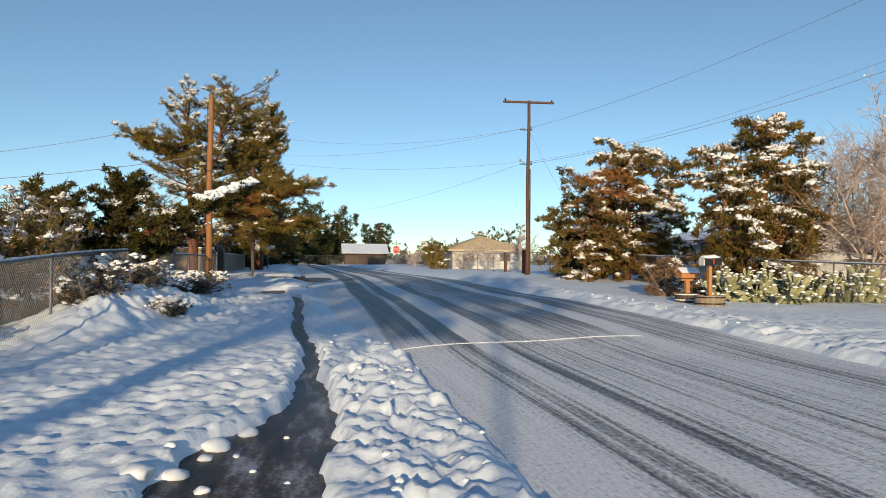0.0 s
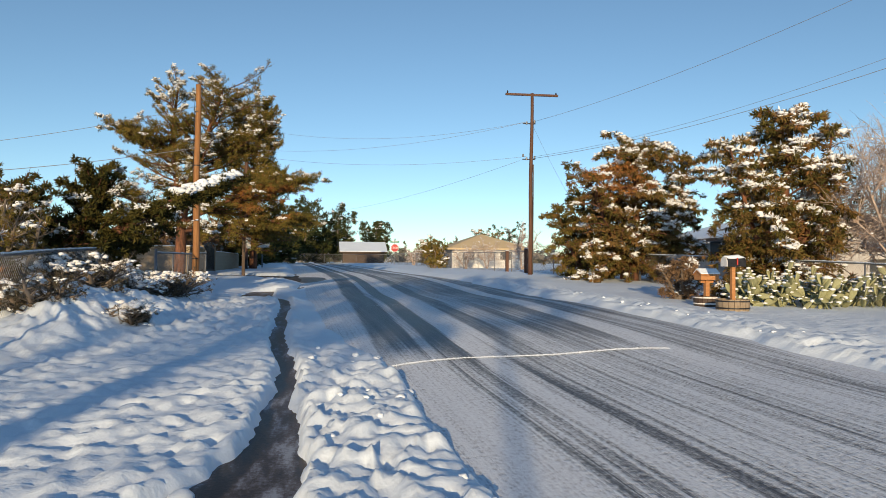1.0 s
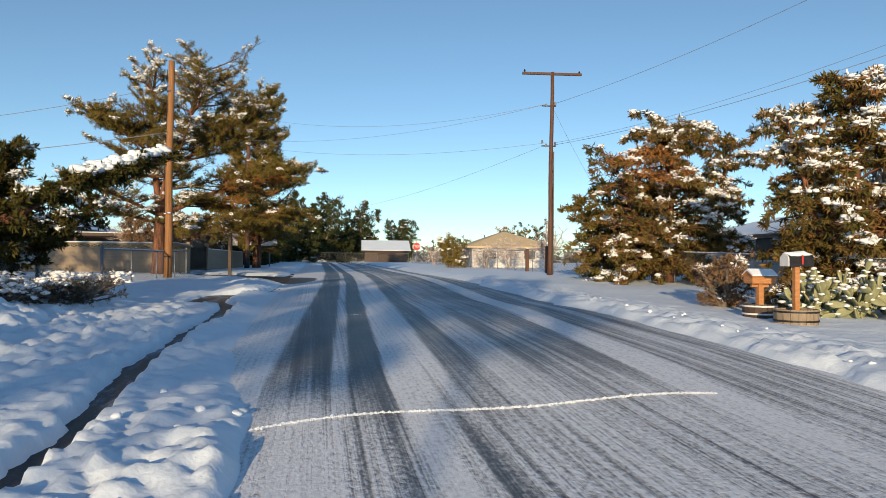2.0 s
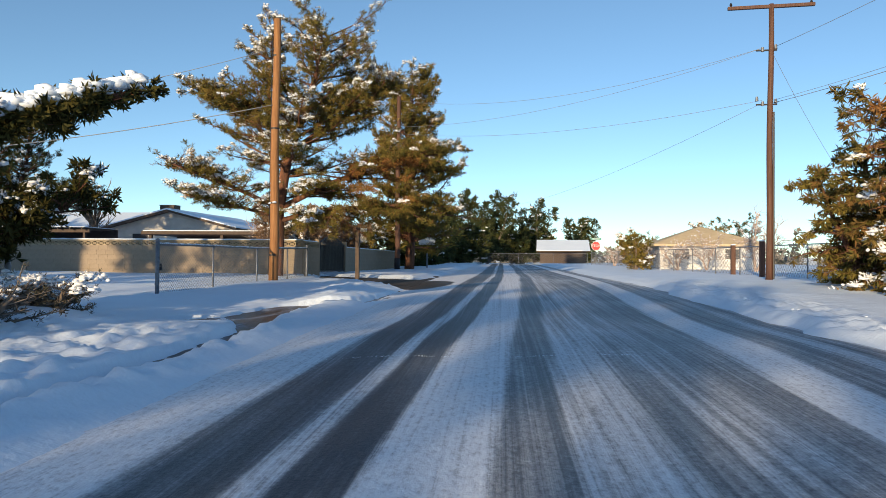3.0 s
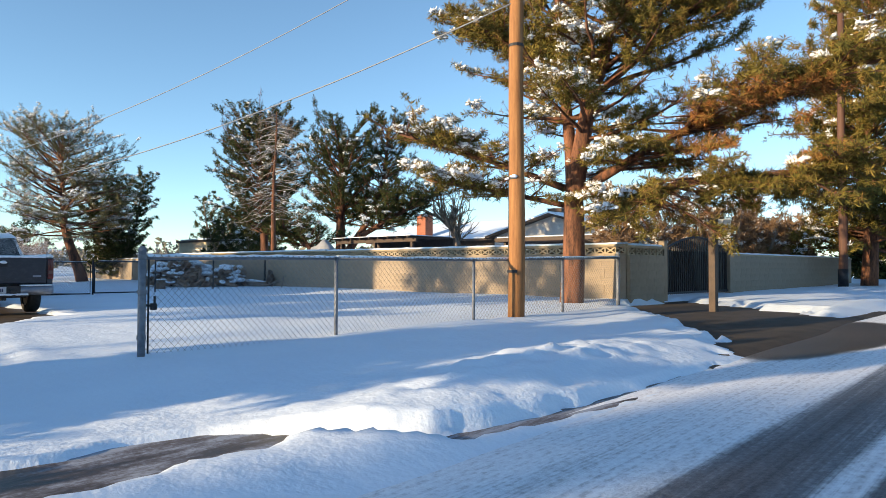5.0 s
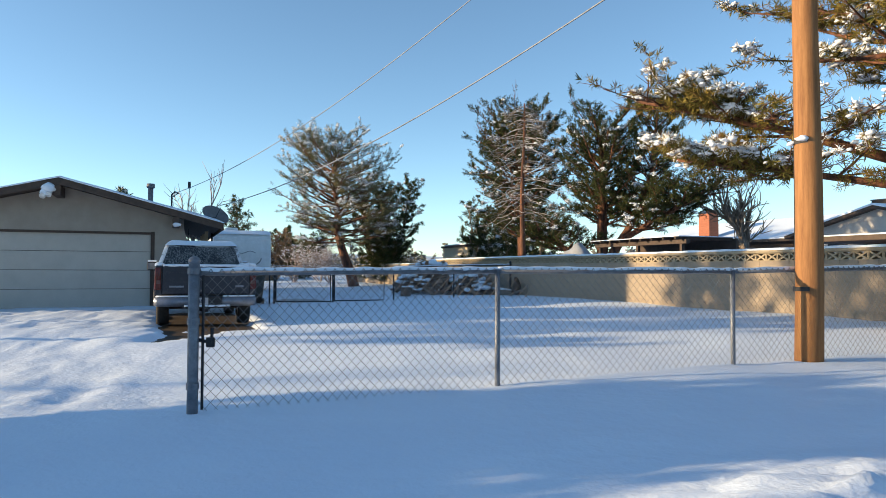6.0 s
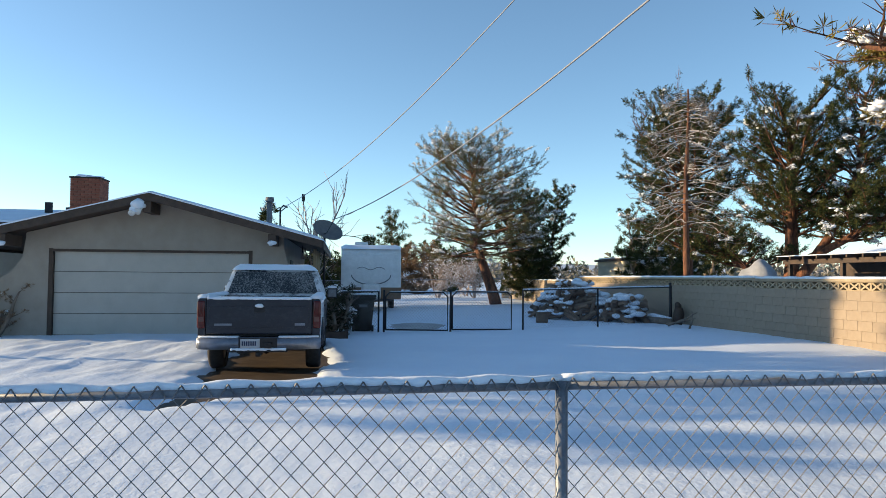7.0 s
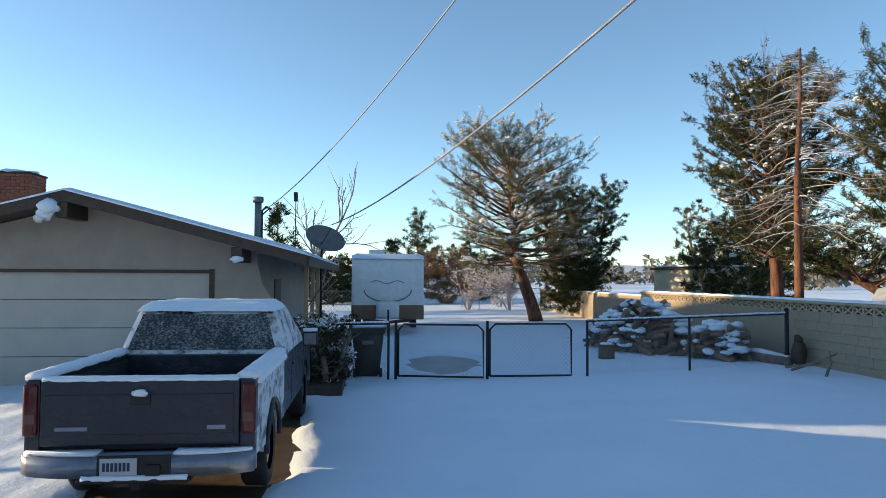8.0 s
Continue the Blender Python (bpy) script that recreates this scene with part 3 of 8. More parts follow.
def far_hills():
    bm = bmesh.new()
    for ring, (dist, hgt, seed) in enumerate(((2100, 70, 3), (2600, 110, 8))):
        prev = None
        for k in range(181):
            a = 2 * math.pi * k / 180
            h = hgt * max(0.06, fbm(np.array([k * 0.09]), np.array([seed * 1.0]), 4, seed)[0] - 0.28)
            p = (bm.verts.new((dist * math.cos(a), dist * math.sin(a), -20)), bm.verts.new((dist * math.cos(a) * 1.05, dist * math.sin(a) * 1.05, h)))
            if prev:
                bm.faces.new((prev[0], p[0], p[1], prev[1]))
            prev = p
    # the blue of distant haze is put into the hills' own colour
    return part("backdrop", bm, plain("haze_tinted_hills", (0.42, 0.50, 0.60), (0.50, 0.57, 0.66), 0.01, 1.0, 0, 0), None, "low hills along the horizon, coloured with blue haze", True, category="hills", kind="structure")


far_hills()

# ---- poles, wires ----
def wooden_pole(x, y, h, r0, r1, mat, label, lean=(0, 0), band=False):
    z = gl(x, y) - 0.05
    ob = thing("utility_pole", pose(x, y, z), label, "utility pole", "utility poles")
    bm = bmesh.new()
    n = 9
    tube(bm, [(lean[0] * k / n + 0.02 * math.sin(k), lean[1] * k / n, h * k / n) for k in range(n + 1)], [r0 + (r1 - r0) * k / n for k in range(n + 1)], 12)
    part("shaft", bm, mat, ob, smooth=True)
    if band:
        part("band", tube_bm([(0, 0, 0.05), (lean[0] * 0.06, lean[1] * 0.06, 0.75)], r0 * 1.06, 12), IRON, ob, "black tar band", True)
    return ob


pole_left = wooden_pole(-4.55, 35.37, 8.65, 0.155, 0.115, POLE_WOOD, "pale brown wooden utility pole standing in the snow", (0.02, 0.0))
part("ground_wire", tube_bm([(-0.16, -0.02, 0.3), (-0.15, -0.02, 4.0), (-0.12, -0.02, 8.3)], 0.012, 5), IRON, pole_left)
for hz in (0.85, 2.55, 5.0, 7.4):
    part("strap", tube_bm([(0.0, 0, hz), (0.0, 0, hz + 0.05)], 0.165 - hz * 0.0045, 12), IRON, pole_left)
snow_ball = bmesh.new()
rough_ball(snow_ball, (0.06, -0.14, 2.60), 0.07, 5.0, 0.45)
rough_ball(snow_ball, (-0.10, -0.12, 2.57), 0.06, 9.0, 0.45)
part("snow", snow_ball, SNOW_SOFT, pole_left, "snow caught on a bracket", True)

pole_right = wooden_pole(12.35, 40.45, 10.2, 0.125, 0.085, POLE_DARK, "dark wooden utility pole with a wide crossarm and insulators", (0.08, 0.0))
part("crossarm", box_bm(-1.43, 1.57, -0.06, 0.06, 10.05, 10.17, 0.012, Matrix.Rotation(radians(-2.5), 4, "Z")), POLE_DARK, pole_right)
for dx in (-1.33, 1.47):
    part("insulator", tube_bm([(dx, 0, 10.17), (dx, 0, 10.22), (dx, 0, 10.3)], [0.03, 0.055, 0.02], 8), IRON, pole_right)
for hz, n in ((8.45, 2), (6.45, 3)):
    for k in range(n):
        dx = (-0.22, 0.24, -0.42)[k]
        part("insulator", tube_bm([(dx, 0, hz + 0.09 * k), (dx, 0, hz + 0.16 + 0.09 * k)], [0.06, 0.045], 8), GALV, pole_right)
    part("bracket", box_bm(-0.45, 0.28, -0.03, 0.03, hz + 0.02, hz + 0.07), IRON, pole_right)
part("conduit", tube_bm([(0.13, -0.1, 0.1), (0.14, -0.1, 6.2)], 0.03, 6), IRON, pole_right)
pole_far = wooden_pole(-4.58, 55.1, 10.6, 0.17, 0.11, POLE_DARK, "dark wooden utility pole beside the long block wall", (0.0, 0.0), True)
# unseen pole, added to lay a straight shadow band over the left snow
wooden_pole(-6.3, -10.0, 9.0, 0.19, 0.14, POLE_WOOD, "unseen wooden pole added behind the street's start to cast a shadow")

WIRE = plain("grey_weathered_cable", (0.16, 0.18, 0.21), (0.26, 0.28, 0.32), 5, 0.6, 0, 0)


def wire(a, b, sag, r=0.0075, label="overhead cable slung between poles, thin and grey"):
    a, b = Vector(a), Vector(b)
    pts = []
    for k in range(25):
        s = k / 24
        p = a.lerp(b, s)
        p.z -= sag * 4 * s * (1 - s)
        pts.append(p)
    return part("cable", tube_bm(pts, r, 5), WIRE, None, label, True, category="cable", group="overhead cables")


R = Vector((12.4, 40.45, gl(12.35, 40.45)))
L = Vector((-4.55, 35.37, gl(-4.55, 35.37)))
F = Vector((-4.58, 55.1, gl(-4.58, 55.1)))
wire(R + Vector((-0.22, 0, 8.55)), F + Vector((0, 0, 10.3)), 0.9)
wire(R + Vector((-0.22, 0, 8.55)), F + Vector((0, 0, 8.7)), 0.7)
wire(R + Vector((-0.3, 0, 6.6)), F + Vector((0, 0, 8.3)), 0.6)
wire(R + Vector((-0.3, 0, 6.5)), (-6.5, 120, 10.5), 1.6)
wire(R + Vector((0.24, 0, 8.6)), (21.5, 14, 12.0), 0.7, 0.009)
wire(R + Vector((0.1, 0, 6.5)), (26.0, 14, 11.0), 1.0, 0.011)
wire(R + Vector((0.1, 0, 6.6)), (23.5, 14, 10.6), 1.0)
wire(R + Vector((0, 0, 8.5)), (17.5, 45.5, 4.4), 0.25)
# service drops from the pole to the house
HOUSE_MAST = Vector((-23.9, 28.7, 4.55))
wire(L + Vector((0, -0.1, 7.6)), HOUSE_MAST, 0.80, 0.010, "twisted service cable running down to the house")
wire(L + Vector((0, -0.1, 5.75)), (-24.5, 30.2, 4.24), 0.6, 0.014, "service cable running down to the house")


# ---- block walls ----
WALL_Y = 40.9


def block_wall(name, x0, x1, y, z_of, courses, label, open_course, axis=0, thick=0.2, shift=0.0):
    """A wall of blocks, each a part, with an openwork course and a cap on top. axis 0: along x at y; 1: along y at x."""
    bl, bh, gap = 0.40, 0.2, 0.004
    zb = z_of((x0 + x1) / 2) - 0.06
    ob = thing(name, pose(x0, y, zb) if axis == 0 else pose(y, x0, zb, 0, 0, 90), label, "wall", "", "structure")
    L_ = x1 - x0
    part("core", box_bm(0, L_, -thick / 2 + 0.012, thick / 2 - 0.012, -0.4, courses * bh), MORTAR, ob)
    me = {}
    for c in range(courses):
        s = -0.3 * (c % 2)
        while s < L_ - 0.02:
            a, b = max(s, 0.0), min(s + bl, L_)
            w = round(b - a, 3)
            if w > 0.05:
                if w not in me:
                    bm = box_bm(gap / 2, w - gap / 2, -thick / 2, thick / 2, gap / 2, bh - gap / 2, 0.004)
                    q = bpy.data.meshes.new("block")
                    bm.to_mesh(q)
                    bm.free()
                    q.materials.append(STUCCO)
                    me[w] = q
                link("block", me[w], ob, at=pose(a, 0, c * bh))
            s += bl
    z = courses * bh
    if open_course:
        n = int(L_ / 0.30)
        bm = bmesh.new()
        w = 0.30
        for (p, q) in (((0.01, 0.01), (0.29, 0.17)), ((0.01, 0.17), (0.29, 0.01))):
            d = Vector((q[0] - p[0], 0, q[1] - p[1]))
            m = Matrix.Translation((p[0], 0, p[1])) @ Matrix.Rotation(-math.atan2(d.z, d.x), 4, "Y")
            box(bm, 0, d.length, -0.06, 0.06, -0.018, 0.018, 0, m)
        box(bm, 0, 0.022, -0.065, 0.065, 0, 0.18)
        box(bm, 0.278, 0.30, -0.065, 0.065, 0, 0.18)
        box(bm, 0.02, 0.28, -0.065, 0.065, 0, 0.016)
        box(bm, 0.02, 0.28, -0.065, 0.065, 0.164, 0.18)
        q = bpy.data.meshes.new("breeze_block")
        bm.to_mesh(q)
        bm.free()
        q.materials.append(STUCCO_CAP)
        for k in range(n):
            link("breeze_block", q, ob, at=pose(k * L_ / n, 0, z))
        z += 0.18
    part("cap", box_bm(-0.02, L_ + 0.02, -thick / 2 - 0.02, thick / 2 + 0.02, z, z + 0.06, 0.012), STUCCO_CAP, ob)
    bm = bmesh.new()
    tube(bm, [(0.02 + (L_ - 0.04) * k / 60, 0.01 * math.sin(k * 2.1), z + 0.06 + 0.012 * noise.noise((k * 0.5, 2, 0))) for k in range(61)], [0.055 + 0.02 * noise.noise((k * 0.7, 0, 4)) for k in range(61)], 7)
    part("snow_cap", bm, SNOW_SOFT, ob, "thin line of snow on the wall", True)
    return ob


block_wall("wall_yard", -18.2, -5.5, WALL_Y, lambda x: 1.08, 6, "tan block garden wall with an openwork top course and snow", True)
block_wall("wall_yard_back", -31.4, -18.2, WALL_Y, lambda x: 1.10, 6, "tan block garden wall with an openwork top course and snow", True)
block_wall("wall_far_back", -48.0, -31.4, WALL_Y + 0.4, lambda x: 1.10, 6, "plain tan block wall behind the back yard", False)
block_wall("wall_street_near", 40.85, 42.6, -5.5, lambda y: 1.05, 6, "tan block wall return beside the iron gate", True, 1)
block_wall("wall_street", 46.9, 60.2, -5.75, lambda y: 1.12, 6, "plain tan block wall along the street", False, 1)


def iron_gate():
    ob = thing("iron_gate", pose(-5.5, 42.75, gl(-5.5, 44.7), 0, 0, 90), "arched black iron driveway gate with upright bars, shut", "gate")
    w, n = 4.05, 34
    top = lambda s: 1.28 + 0.38 * math.sin(math.pi * s)
    for k in range(n + 1):
        s = k / n
        part("bar", box_bm(s * w - 0.012, s * w + 0.012, -0.012, 0.012, 0.06, top(s) - 0.01), IRON, ob)
    for f in (lambda s: 0.1, top):
        part("rail", tube_bm([(s / 16 * w, 0, f(s / 16)) for s in range(17)], 0.03, 6), IRON, ob)
    for x in (-0.06, w + 0.06):
        part("post", box_bm(x - 0.09, x + 0.09, -0.09, 0.09, -0.1, 1.5, 0.01), STUCCO, ob)
    part("mesh_panel", box_bm(0.02, w - 0.02, 0.02, 0.026, 0.1, 1.26), IRON, ob, "dark privacy sheet")
    return ob


iron_gate()


# ---- chain-link fences ----
def wire_net(length, height, pitch, r, z0=0.04):
    """Diamond netting: thin three-sided wires in two directions, as arrays."""
    seg = []
    h = height - z0
    k = -int(h / pitch) - 1
    while k * pitch < length:
        for s in (1, -1):
            a = k * pitch
            x0, x1 = (a, a + h * 0.92) if s > 0 else (a + h * 0.92, a)
            zz0, zz1 = z0, height
            # clip to the panel
            t0, t1 = 0.0, 1.0
            dx = x1 - x0
            for lim, sign in ((0, 1), (length, -1)):
                if dx * sign > 0:
                    t0 = max(t0, (lim - x0) / dx) if sign > 0 else max(t0, 0)
                ta = (lim - x0) / dx
                if (dx > 0 and lim == 0) or (dx < 0 and lim == length):
                    t0 = max(t0, ta)
                else:
                    t1 = min(t1, ta)
            if t1 - t0 > 0.02:
                seg.append((x0 + dx * t0, s * 0.003, zz0 + h * t0, x0 + dx * t1, s * 0.003, zz0 + h * t1))
        k += 1
    seg = np.array(seg)
    return tubes(seg[:, :3], seg[:, 3:], np.full(len(seg), r), np.full(len(seg), r), 3)


def tubes(p0, p1, r0, r1, sides):
    """Straight tapered tubes between arrays of points: verts and quads."""
    p0, p1 = np.asarray(p0, float), np.asarray(p1, float)
    d = p1 - p0
    d /= np.linalg.norm(d, axis=1, keepdims=True) + 1e-9
    ref = np.where(np.abs(d[:, 2:3]) > 0.9, np.array([[1.0, 0, 0]]), np.array([[0, 0, 1.0]]))
    a = np.cross(d, ref)
    a /= np.linalg.norm(a, axis=1, keepdims=True) + 1e-9
    b = np.cross(d, a)
    ang = 2 * np.pi * np.arange(sides) / sides
    ring = a[:, None] * np.cos(ang)[None, :, None] + b[:, None] * np.sin(ang)[None, :, None]
    v = np.concatenate([p0[:, None] + ring * np.asarray(r0)[:, None, None], p1[:, None] + ring * np.asarray(r1)[:, None, None]], 1)
    n = len(p0)
    base = (np.arange(n) * 2 * sides)[:, None]
    k = np.arange(sides)
    q = np.stack([k, (k + 1) % sides, sides + (k + 1) % sides, sides + k], -1)
    return v.reshape(-1, 3), (base[:, :, None] + q[None]).reshape(-1, 4)


def chain_fence(name, posts, height, label, pitch=0.085, wire_r=0.0022, rail_r=0.021, snow=True, thick_ends=(), mat=GALV, group="chain-link fences", drops=None, net=GALV_DULL):
    """Posts at (x, y), their feet let down by drops; netting and a top rail between them."""
    x0, y0 = posts[0]
    drops = drops or [0] * len(posts)
    ob = thing(name, pose(x0, y0, 0), label, "fence", group)
    for k, (x, y) in enumerate(posts):
        z = gl(x, y) - drops[k]
        big = k in thick_ends
        r = 0.045 if big else 0.026
        bm = bmesh.new()
        tube(bm, [(x - x0, y - y0, z - 0.35), (x - x0, y - y0, z + height + (0.06 if big else -0.01))], r, 12)
        if big:
            rough = bmesh.ops.create_uvsphere(bm, u_segments=10, v_segments=6, radius=r * 1.12)["verts"]
            for v in rough:
                v.co = Vector((x - x0 + v.co.x, y - y0 + v.co.y, z + height + 0.07 + v.co.z * 0.8))
        p = part("post", bm, mat, ob, smooth=True)
        if big:
            for hz in (0.22, 0.75, height - 0.04):
                part("clamp", tube_bm([(x - x0, y - y0, z + hz), (x - x0, y - y0, z + hz + 0.05)], r * 1.18, 12), mat, p)
    for (xa, ya), (xb, yb), da, db in zip(posts, posts[1:], drops, drops[1:]):
        za, zb = gl(xa, ya) - da, gl(xb, yb) - db
        d = Vector((xb - xa, yb - ya, zb - za))
        ln = math.hypot(d.x, d.y)
        m = Matrix.Translation((xa - x0, ya - y0, za)) @ Matrix.Rotation(math.atan2(d.y, d.x), 4, "Z") @ Matrix(((1, 0, 0, 0), (0, 1, 0, 0), (d.z / ln, 0, 1, 0), (0, 0, 0, 1)))
        v, q = wire_net(ln, height - 0.02, pitch, wire_r)
        v = v @ np.array(m.to_3x3()).T + np.array(m.translation)
        mesh_np("netting", v, q, net, ob, "diamond wire netting")
        part("top_rail", tube_bm([m @ Vector((0, 0, height - 0.03)), m @ Vector((ln, 0, height - 0.03))], rail_r, 8), mat, ob, smooth=True)
        if snow:
            n = max(8, int(ln / 0.06))
            bm = bmesh.new()
            tube(bm, [m @ Vector((ln * k / n, 0.004 * math.sin(k * 1.7), height - 0.002 + 0.012 * noise.noise((k * 0.31, xa, ya)))) for k in range(n + 1)],
                 [0.020 + 0.009 * noise.noise((k * 0.45, xa, 3)) for k in range(n + 1)], 7)
            part("rail_snow", bm, SNOW_SOFT, ob, "snow lying along the rail", True)
            # the netting's upper points stand through the snow as small teeth
            t = int(ln / pitch)
            teeth = bmesh.new()
            for k in range(t):
                s = (k + 0.5) * ln / t
                for side in (-1, 1):
                    a, b, c = m @ Vector((s - 0.032, side * 0.026, height - 0.045)), m @ Vector((s + 0.032, side * 0.026, height - 0.045)), m @ Vector((s, side * 0.024, height + 0.004))
                    tube(teeth, [a, c], 0.0035, 3)
                    tube(teeth, [c, b], 0.0035, 3)
            part("teeth", teeth, GALV_DULL, ob, "twisted wire ends along the rail", kind="stuff")
    return ob


chain_fence("chain_link_fence", [(-4.7, 28.69), (-4.7, 31.46), (-4.7, 34.39), (-4.7, 37.02), (-4.75, 39.2)], 1.2, "galvanised chain-link fence with snow along its top rail", thick_ends=(0, 4), drops=(0, 0.06, 0.13, 0.13, 0.12))
# the latch post's hardware
lp = thing("gate_latch", pose(-4.7, 28.69, gl(-4.7, 28.69)), "grey steel gate hinge and padlock hung on the fence's end post", "latch")
part("hinge", tube_bm([(-0.03, 0.04, 0.62), (0.02, 0.14, 0.60), (0.0, 0.15, 0.72)], 0.018, 6), IRON, lp)
part("rod", tube_bm([(0, 0.075, 0.05), (0, 0.075, 1.16)], 0.012, 6), IRON, lp)
part("padlock", box_bm(-0.03, 0.03, 0.10, 0.17, 0.56, 0.64, 0.01), IRON, lp)
chain_fence("chain_link_fence", [(float(gx(y)) - 4.28, y) for y in (8.6, 11.6, 14.5, 17.5, 20.6, 23.7)], 1.33, "chain-link fence half buried in shrubs and snow", thick_ends=(5,), net=FROST_WIRE)
chain_fence("back_yard_fence", [(-21.1, 35.6), (-21.35, 37.9), (-21.8, 40.36)], 1.15, "chain-link fence between the front and back yards", thick_ends=(2,), mat=IRON, snow=True)
chain_fence("side_fence", [(-21.45, 29.9), (-21.45, 31.55)], 1.15, "short chain-link fence beside the house", mat=IRON)


def yard_gate(y0, y1, x0, x1):
    z = gl(x0, y0) + 0.06
    ob = thing("yard_gate", pose(x0, y0, z), "dark tubular gate leaf filled with wire netting, shut", "gate", "yard gates")
    d = Vector((x1 - x0, y1 - y0, 0))
    m = Matrix.Rotation(math.atan2(d.y, d.x), 4, "Z")
    ln, h, c = d.length, 1.05, 0.12
    out = [(0.03, 0), (ln - 0.03, 0), (ln - 0.03, h - c), (ln - 0.03 - c, h), (0.03 + c, h), (0.03, h - c), (0.03, 0)]
    part("gate_frame", tube_bm([m @ Vector((p[0], 0, p[1])) for p in out], 0.022, 8), IRON, ob, smooth=True)
    v, q = wire_net(ln - 0.08, h - 0.02, 0.085, 0.0022, 0.02)
    v = (v + np.array([0.04, 0, 0])) @ np.array(m.to_3x3()).T
    mesh_np("netting", v, q, GALV_DULL, ob)
    for x in (-0.02,):
        part("hinge_post", tube_bm([m @ Vector((x, 0, -0.3)), m @ Vector((x, 0, h + 0.06))], 0.03, 8), IRON, ob, smooth=True)
    n = 30
    part("snow", tube_bm([m @ Vector((0.15 + (ln - 0.3) * k / n, 0, h + 0.016)) for k in range(n + 1)], [0.012 + 0.006 * noise.noise((k * 0.5, y0, 0)) for k in range(n + 1)], 6), SNOW_SOFT, ob, smooth=True)
    return ob


yard_gate(31.72, 33.48, -21.45, -21.1)
yard_gate(33.55, 35.3, -21.1, -21.12)

# ---- the house with the garage ----
HX, RIDGE_Y, RIDGE_Z, PITCH = -21.2, 25.68, 4.48, 0.262
HZ = 0.84
EAVE_L, EAVE_R, DEEP = 20.9, 30.0, -31.5
ROOF_SNOW = snow_material("roof_snow", 0.3, 3.0, 0.03)


def roof_z(y):
    return RIDGE_Z - PITCH * abs(y - RIDGE_Y)


def house():
    ob = thing("house", pose(0, 0, 0), "single-storey stucco house with a low snowy gable and double garage", "house")
    # front wall: outline in y, z, with a door opening cut by building it of pieces
    d0, d1, dz = 23.05, 28.08, 3.04
    flare = [(22.45, 3.30), (22.36, 2.85), (22.10, 2.45), (21.55, 2.18), (20.9, 2.08), (20.9, HZ - 0.3)]
    left = [(d0, HZ - 0.3), (d0, dz)] + [(d0, roof_z(d0) - 0.14), (22.45, roof_z(22.45) - 0.14)] + flare[1:]
    bm = bmesh.new()
    prism(bm, left, 0, HX - 0.2, HX)
    part("front_wall", bm, HOUSE_WALL, ob)
    flr = [(d1, HZ - 0.3), (29.62, HZ - 0.3), (29.62, 2.1), (29.35, 2.35), (29.05, 2.8), (28.95, 3.2), (28.95, roof_z(28.95) - 0.14), (d1, roof_z(d1) - 0.14)]
    part("front_wall", prism_bm(flr, 0, HX - 0.2, HX), HOUSE_WALL, ob)
    part("front_wall", prism_bm([(d0, dz), (d1, dz), (d1, roof_z(d1) - 0.14), (RIDGE_Y, RIDGE_Z - 0.14), (d0, roof_z(d0) - 0.14)], 0, HX - 0.2, HX), HOUSE_WALL, ob)
    part("side_wall", box_bm(DEEP, HX - 0.2, 28.75, 28.95, HZ - 0.3, roof_z(28.95) - 0.14), HOUSE_WALL, ob)
    part("side_wall", box_bm(DEEP, HX - 0.2, 22.35, 22.5, HZ - 0.3, roof_z(22.5) - 0.14), HOUSE_WALL, ob)
    part("back_wall", prism_bm([(22.5, HZ - 0.3), (28.75, HZ - 0.3), (28.75, roof_z(28.75) - 0.15), (RIDGE_Y, RIDGE_Z - 0.15), (22.5, roof_z(22.5) - 0.15)], 0, DEEP, DEEP + 0.2), HOUSE_WALL, ob)
    part("window", box_bm(-24.6, -23.6, 28.955, 28.975, 1.9, 2.9), IRON, ob, "dark side window")
    # sectional door, four leaves, with recessed joints
    door = thing("garage_door", pose(0, 0, 0), "", "", "", "")
    door.parent = ob
    for k in range(4):
        a, b = HZ + (dz - HZ) * k / 4, HZ + (dz - HZ) * (k + 1) / 4
        part("leaf", box_bm(HX - 0.13, HX - 0.09, d0 + 0.06, d1 - 0.06, a + 0.006, b - 0.006, 0.006), GARAGE, door)
    part("backing", box_bm(HX - 0.16, HX - 0.13, d0 + 0.02, d1 - 0.02, HZ - 0.1, dz), TRIM_DARK, door)
    for y0, y1 in ((d0 - 0.05, d0 + 0.05), (d1 - 0.05, d1 + 0.05)):
        part("jamb", box_bm(HX - 0.09, HX + 0.012, y0, y1, HZ - 0.2, dz + 0.05), TRIM_DARK, ob)
    part("lintel", box_bm(HX - 0.09, HX + 0.014, d0 - 0.05, d1 + 0.05, dz - 0.03, dz + 0.035), TRIM_DARK, ob)
    # roof
    x1 = -20.28
    for s, ye in ((-1, EAVE_L), (1, EAVE_R)):
        t = 0.12
        out = [(RIDGE_Y, RIDGE_Z), (ye, roof_z(ye)), (ye, roof_z(ye) - t), (RIDGE_Y, RIDGE_Z - t)]
        part("roof_slope", prism_bm(out, 0, DEEP - 0.5, x1), TRIM_DARK, ob, "dark roof deck")
        fas = [(RIDGE_Y, RIDGE_Z + 0.01), (ye, roof_z(ye) + 0.01), (ye, roof_z(ye) - 0.19), (RIDGE_Y, RIDGE_Z - 0.19)]
        part("fascia", prism_bm(fas, 0, x1, x1 + 0.045), TRIM_DARK, ob)
        part("eave_board", box_bm(DEEP - 0.5, x1, min(ye, ye + s * 0.04), max(ye, ye + s * 0.04), roof_z(ye) - 0.2, roof_z(ye) + 0.01), TRIM_DARK, ob)
        # the snow on it
        n, mlen = 26, 40
        V, F = [], []
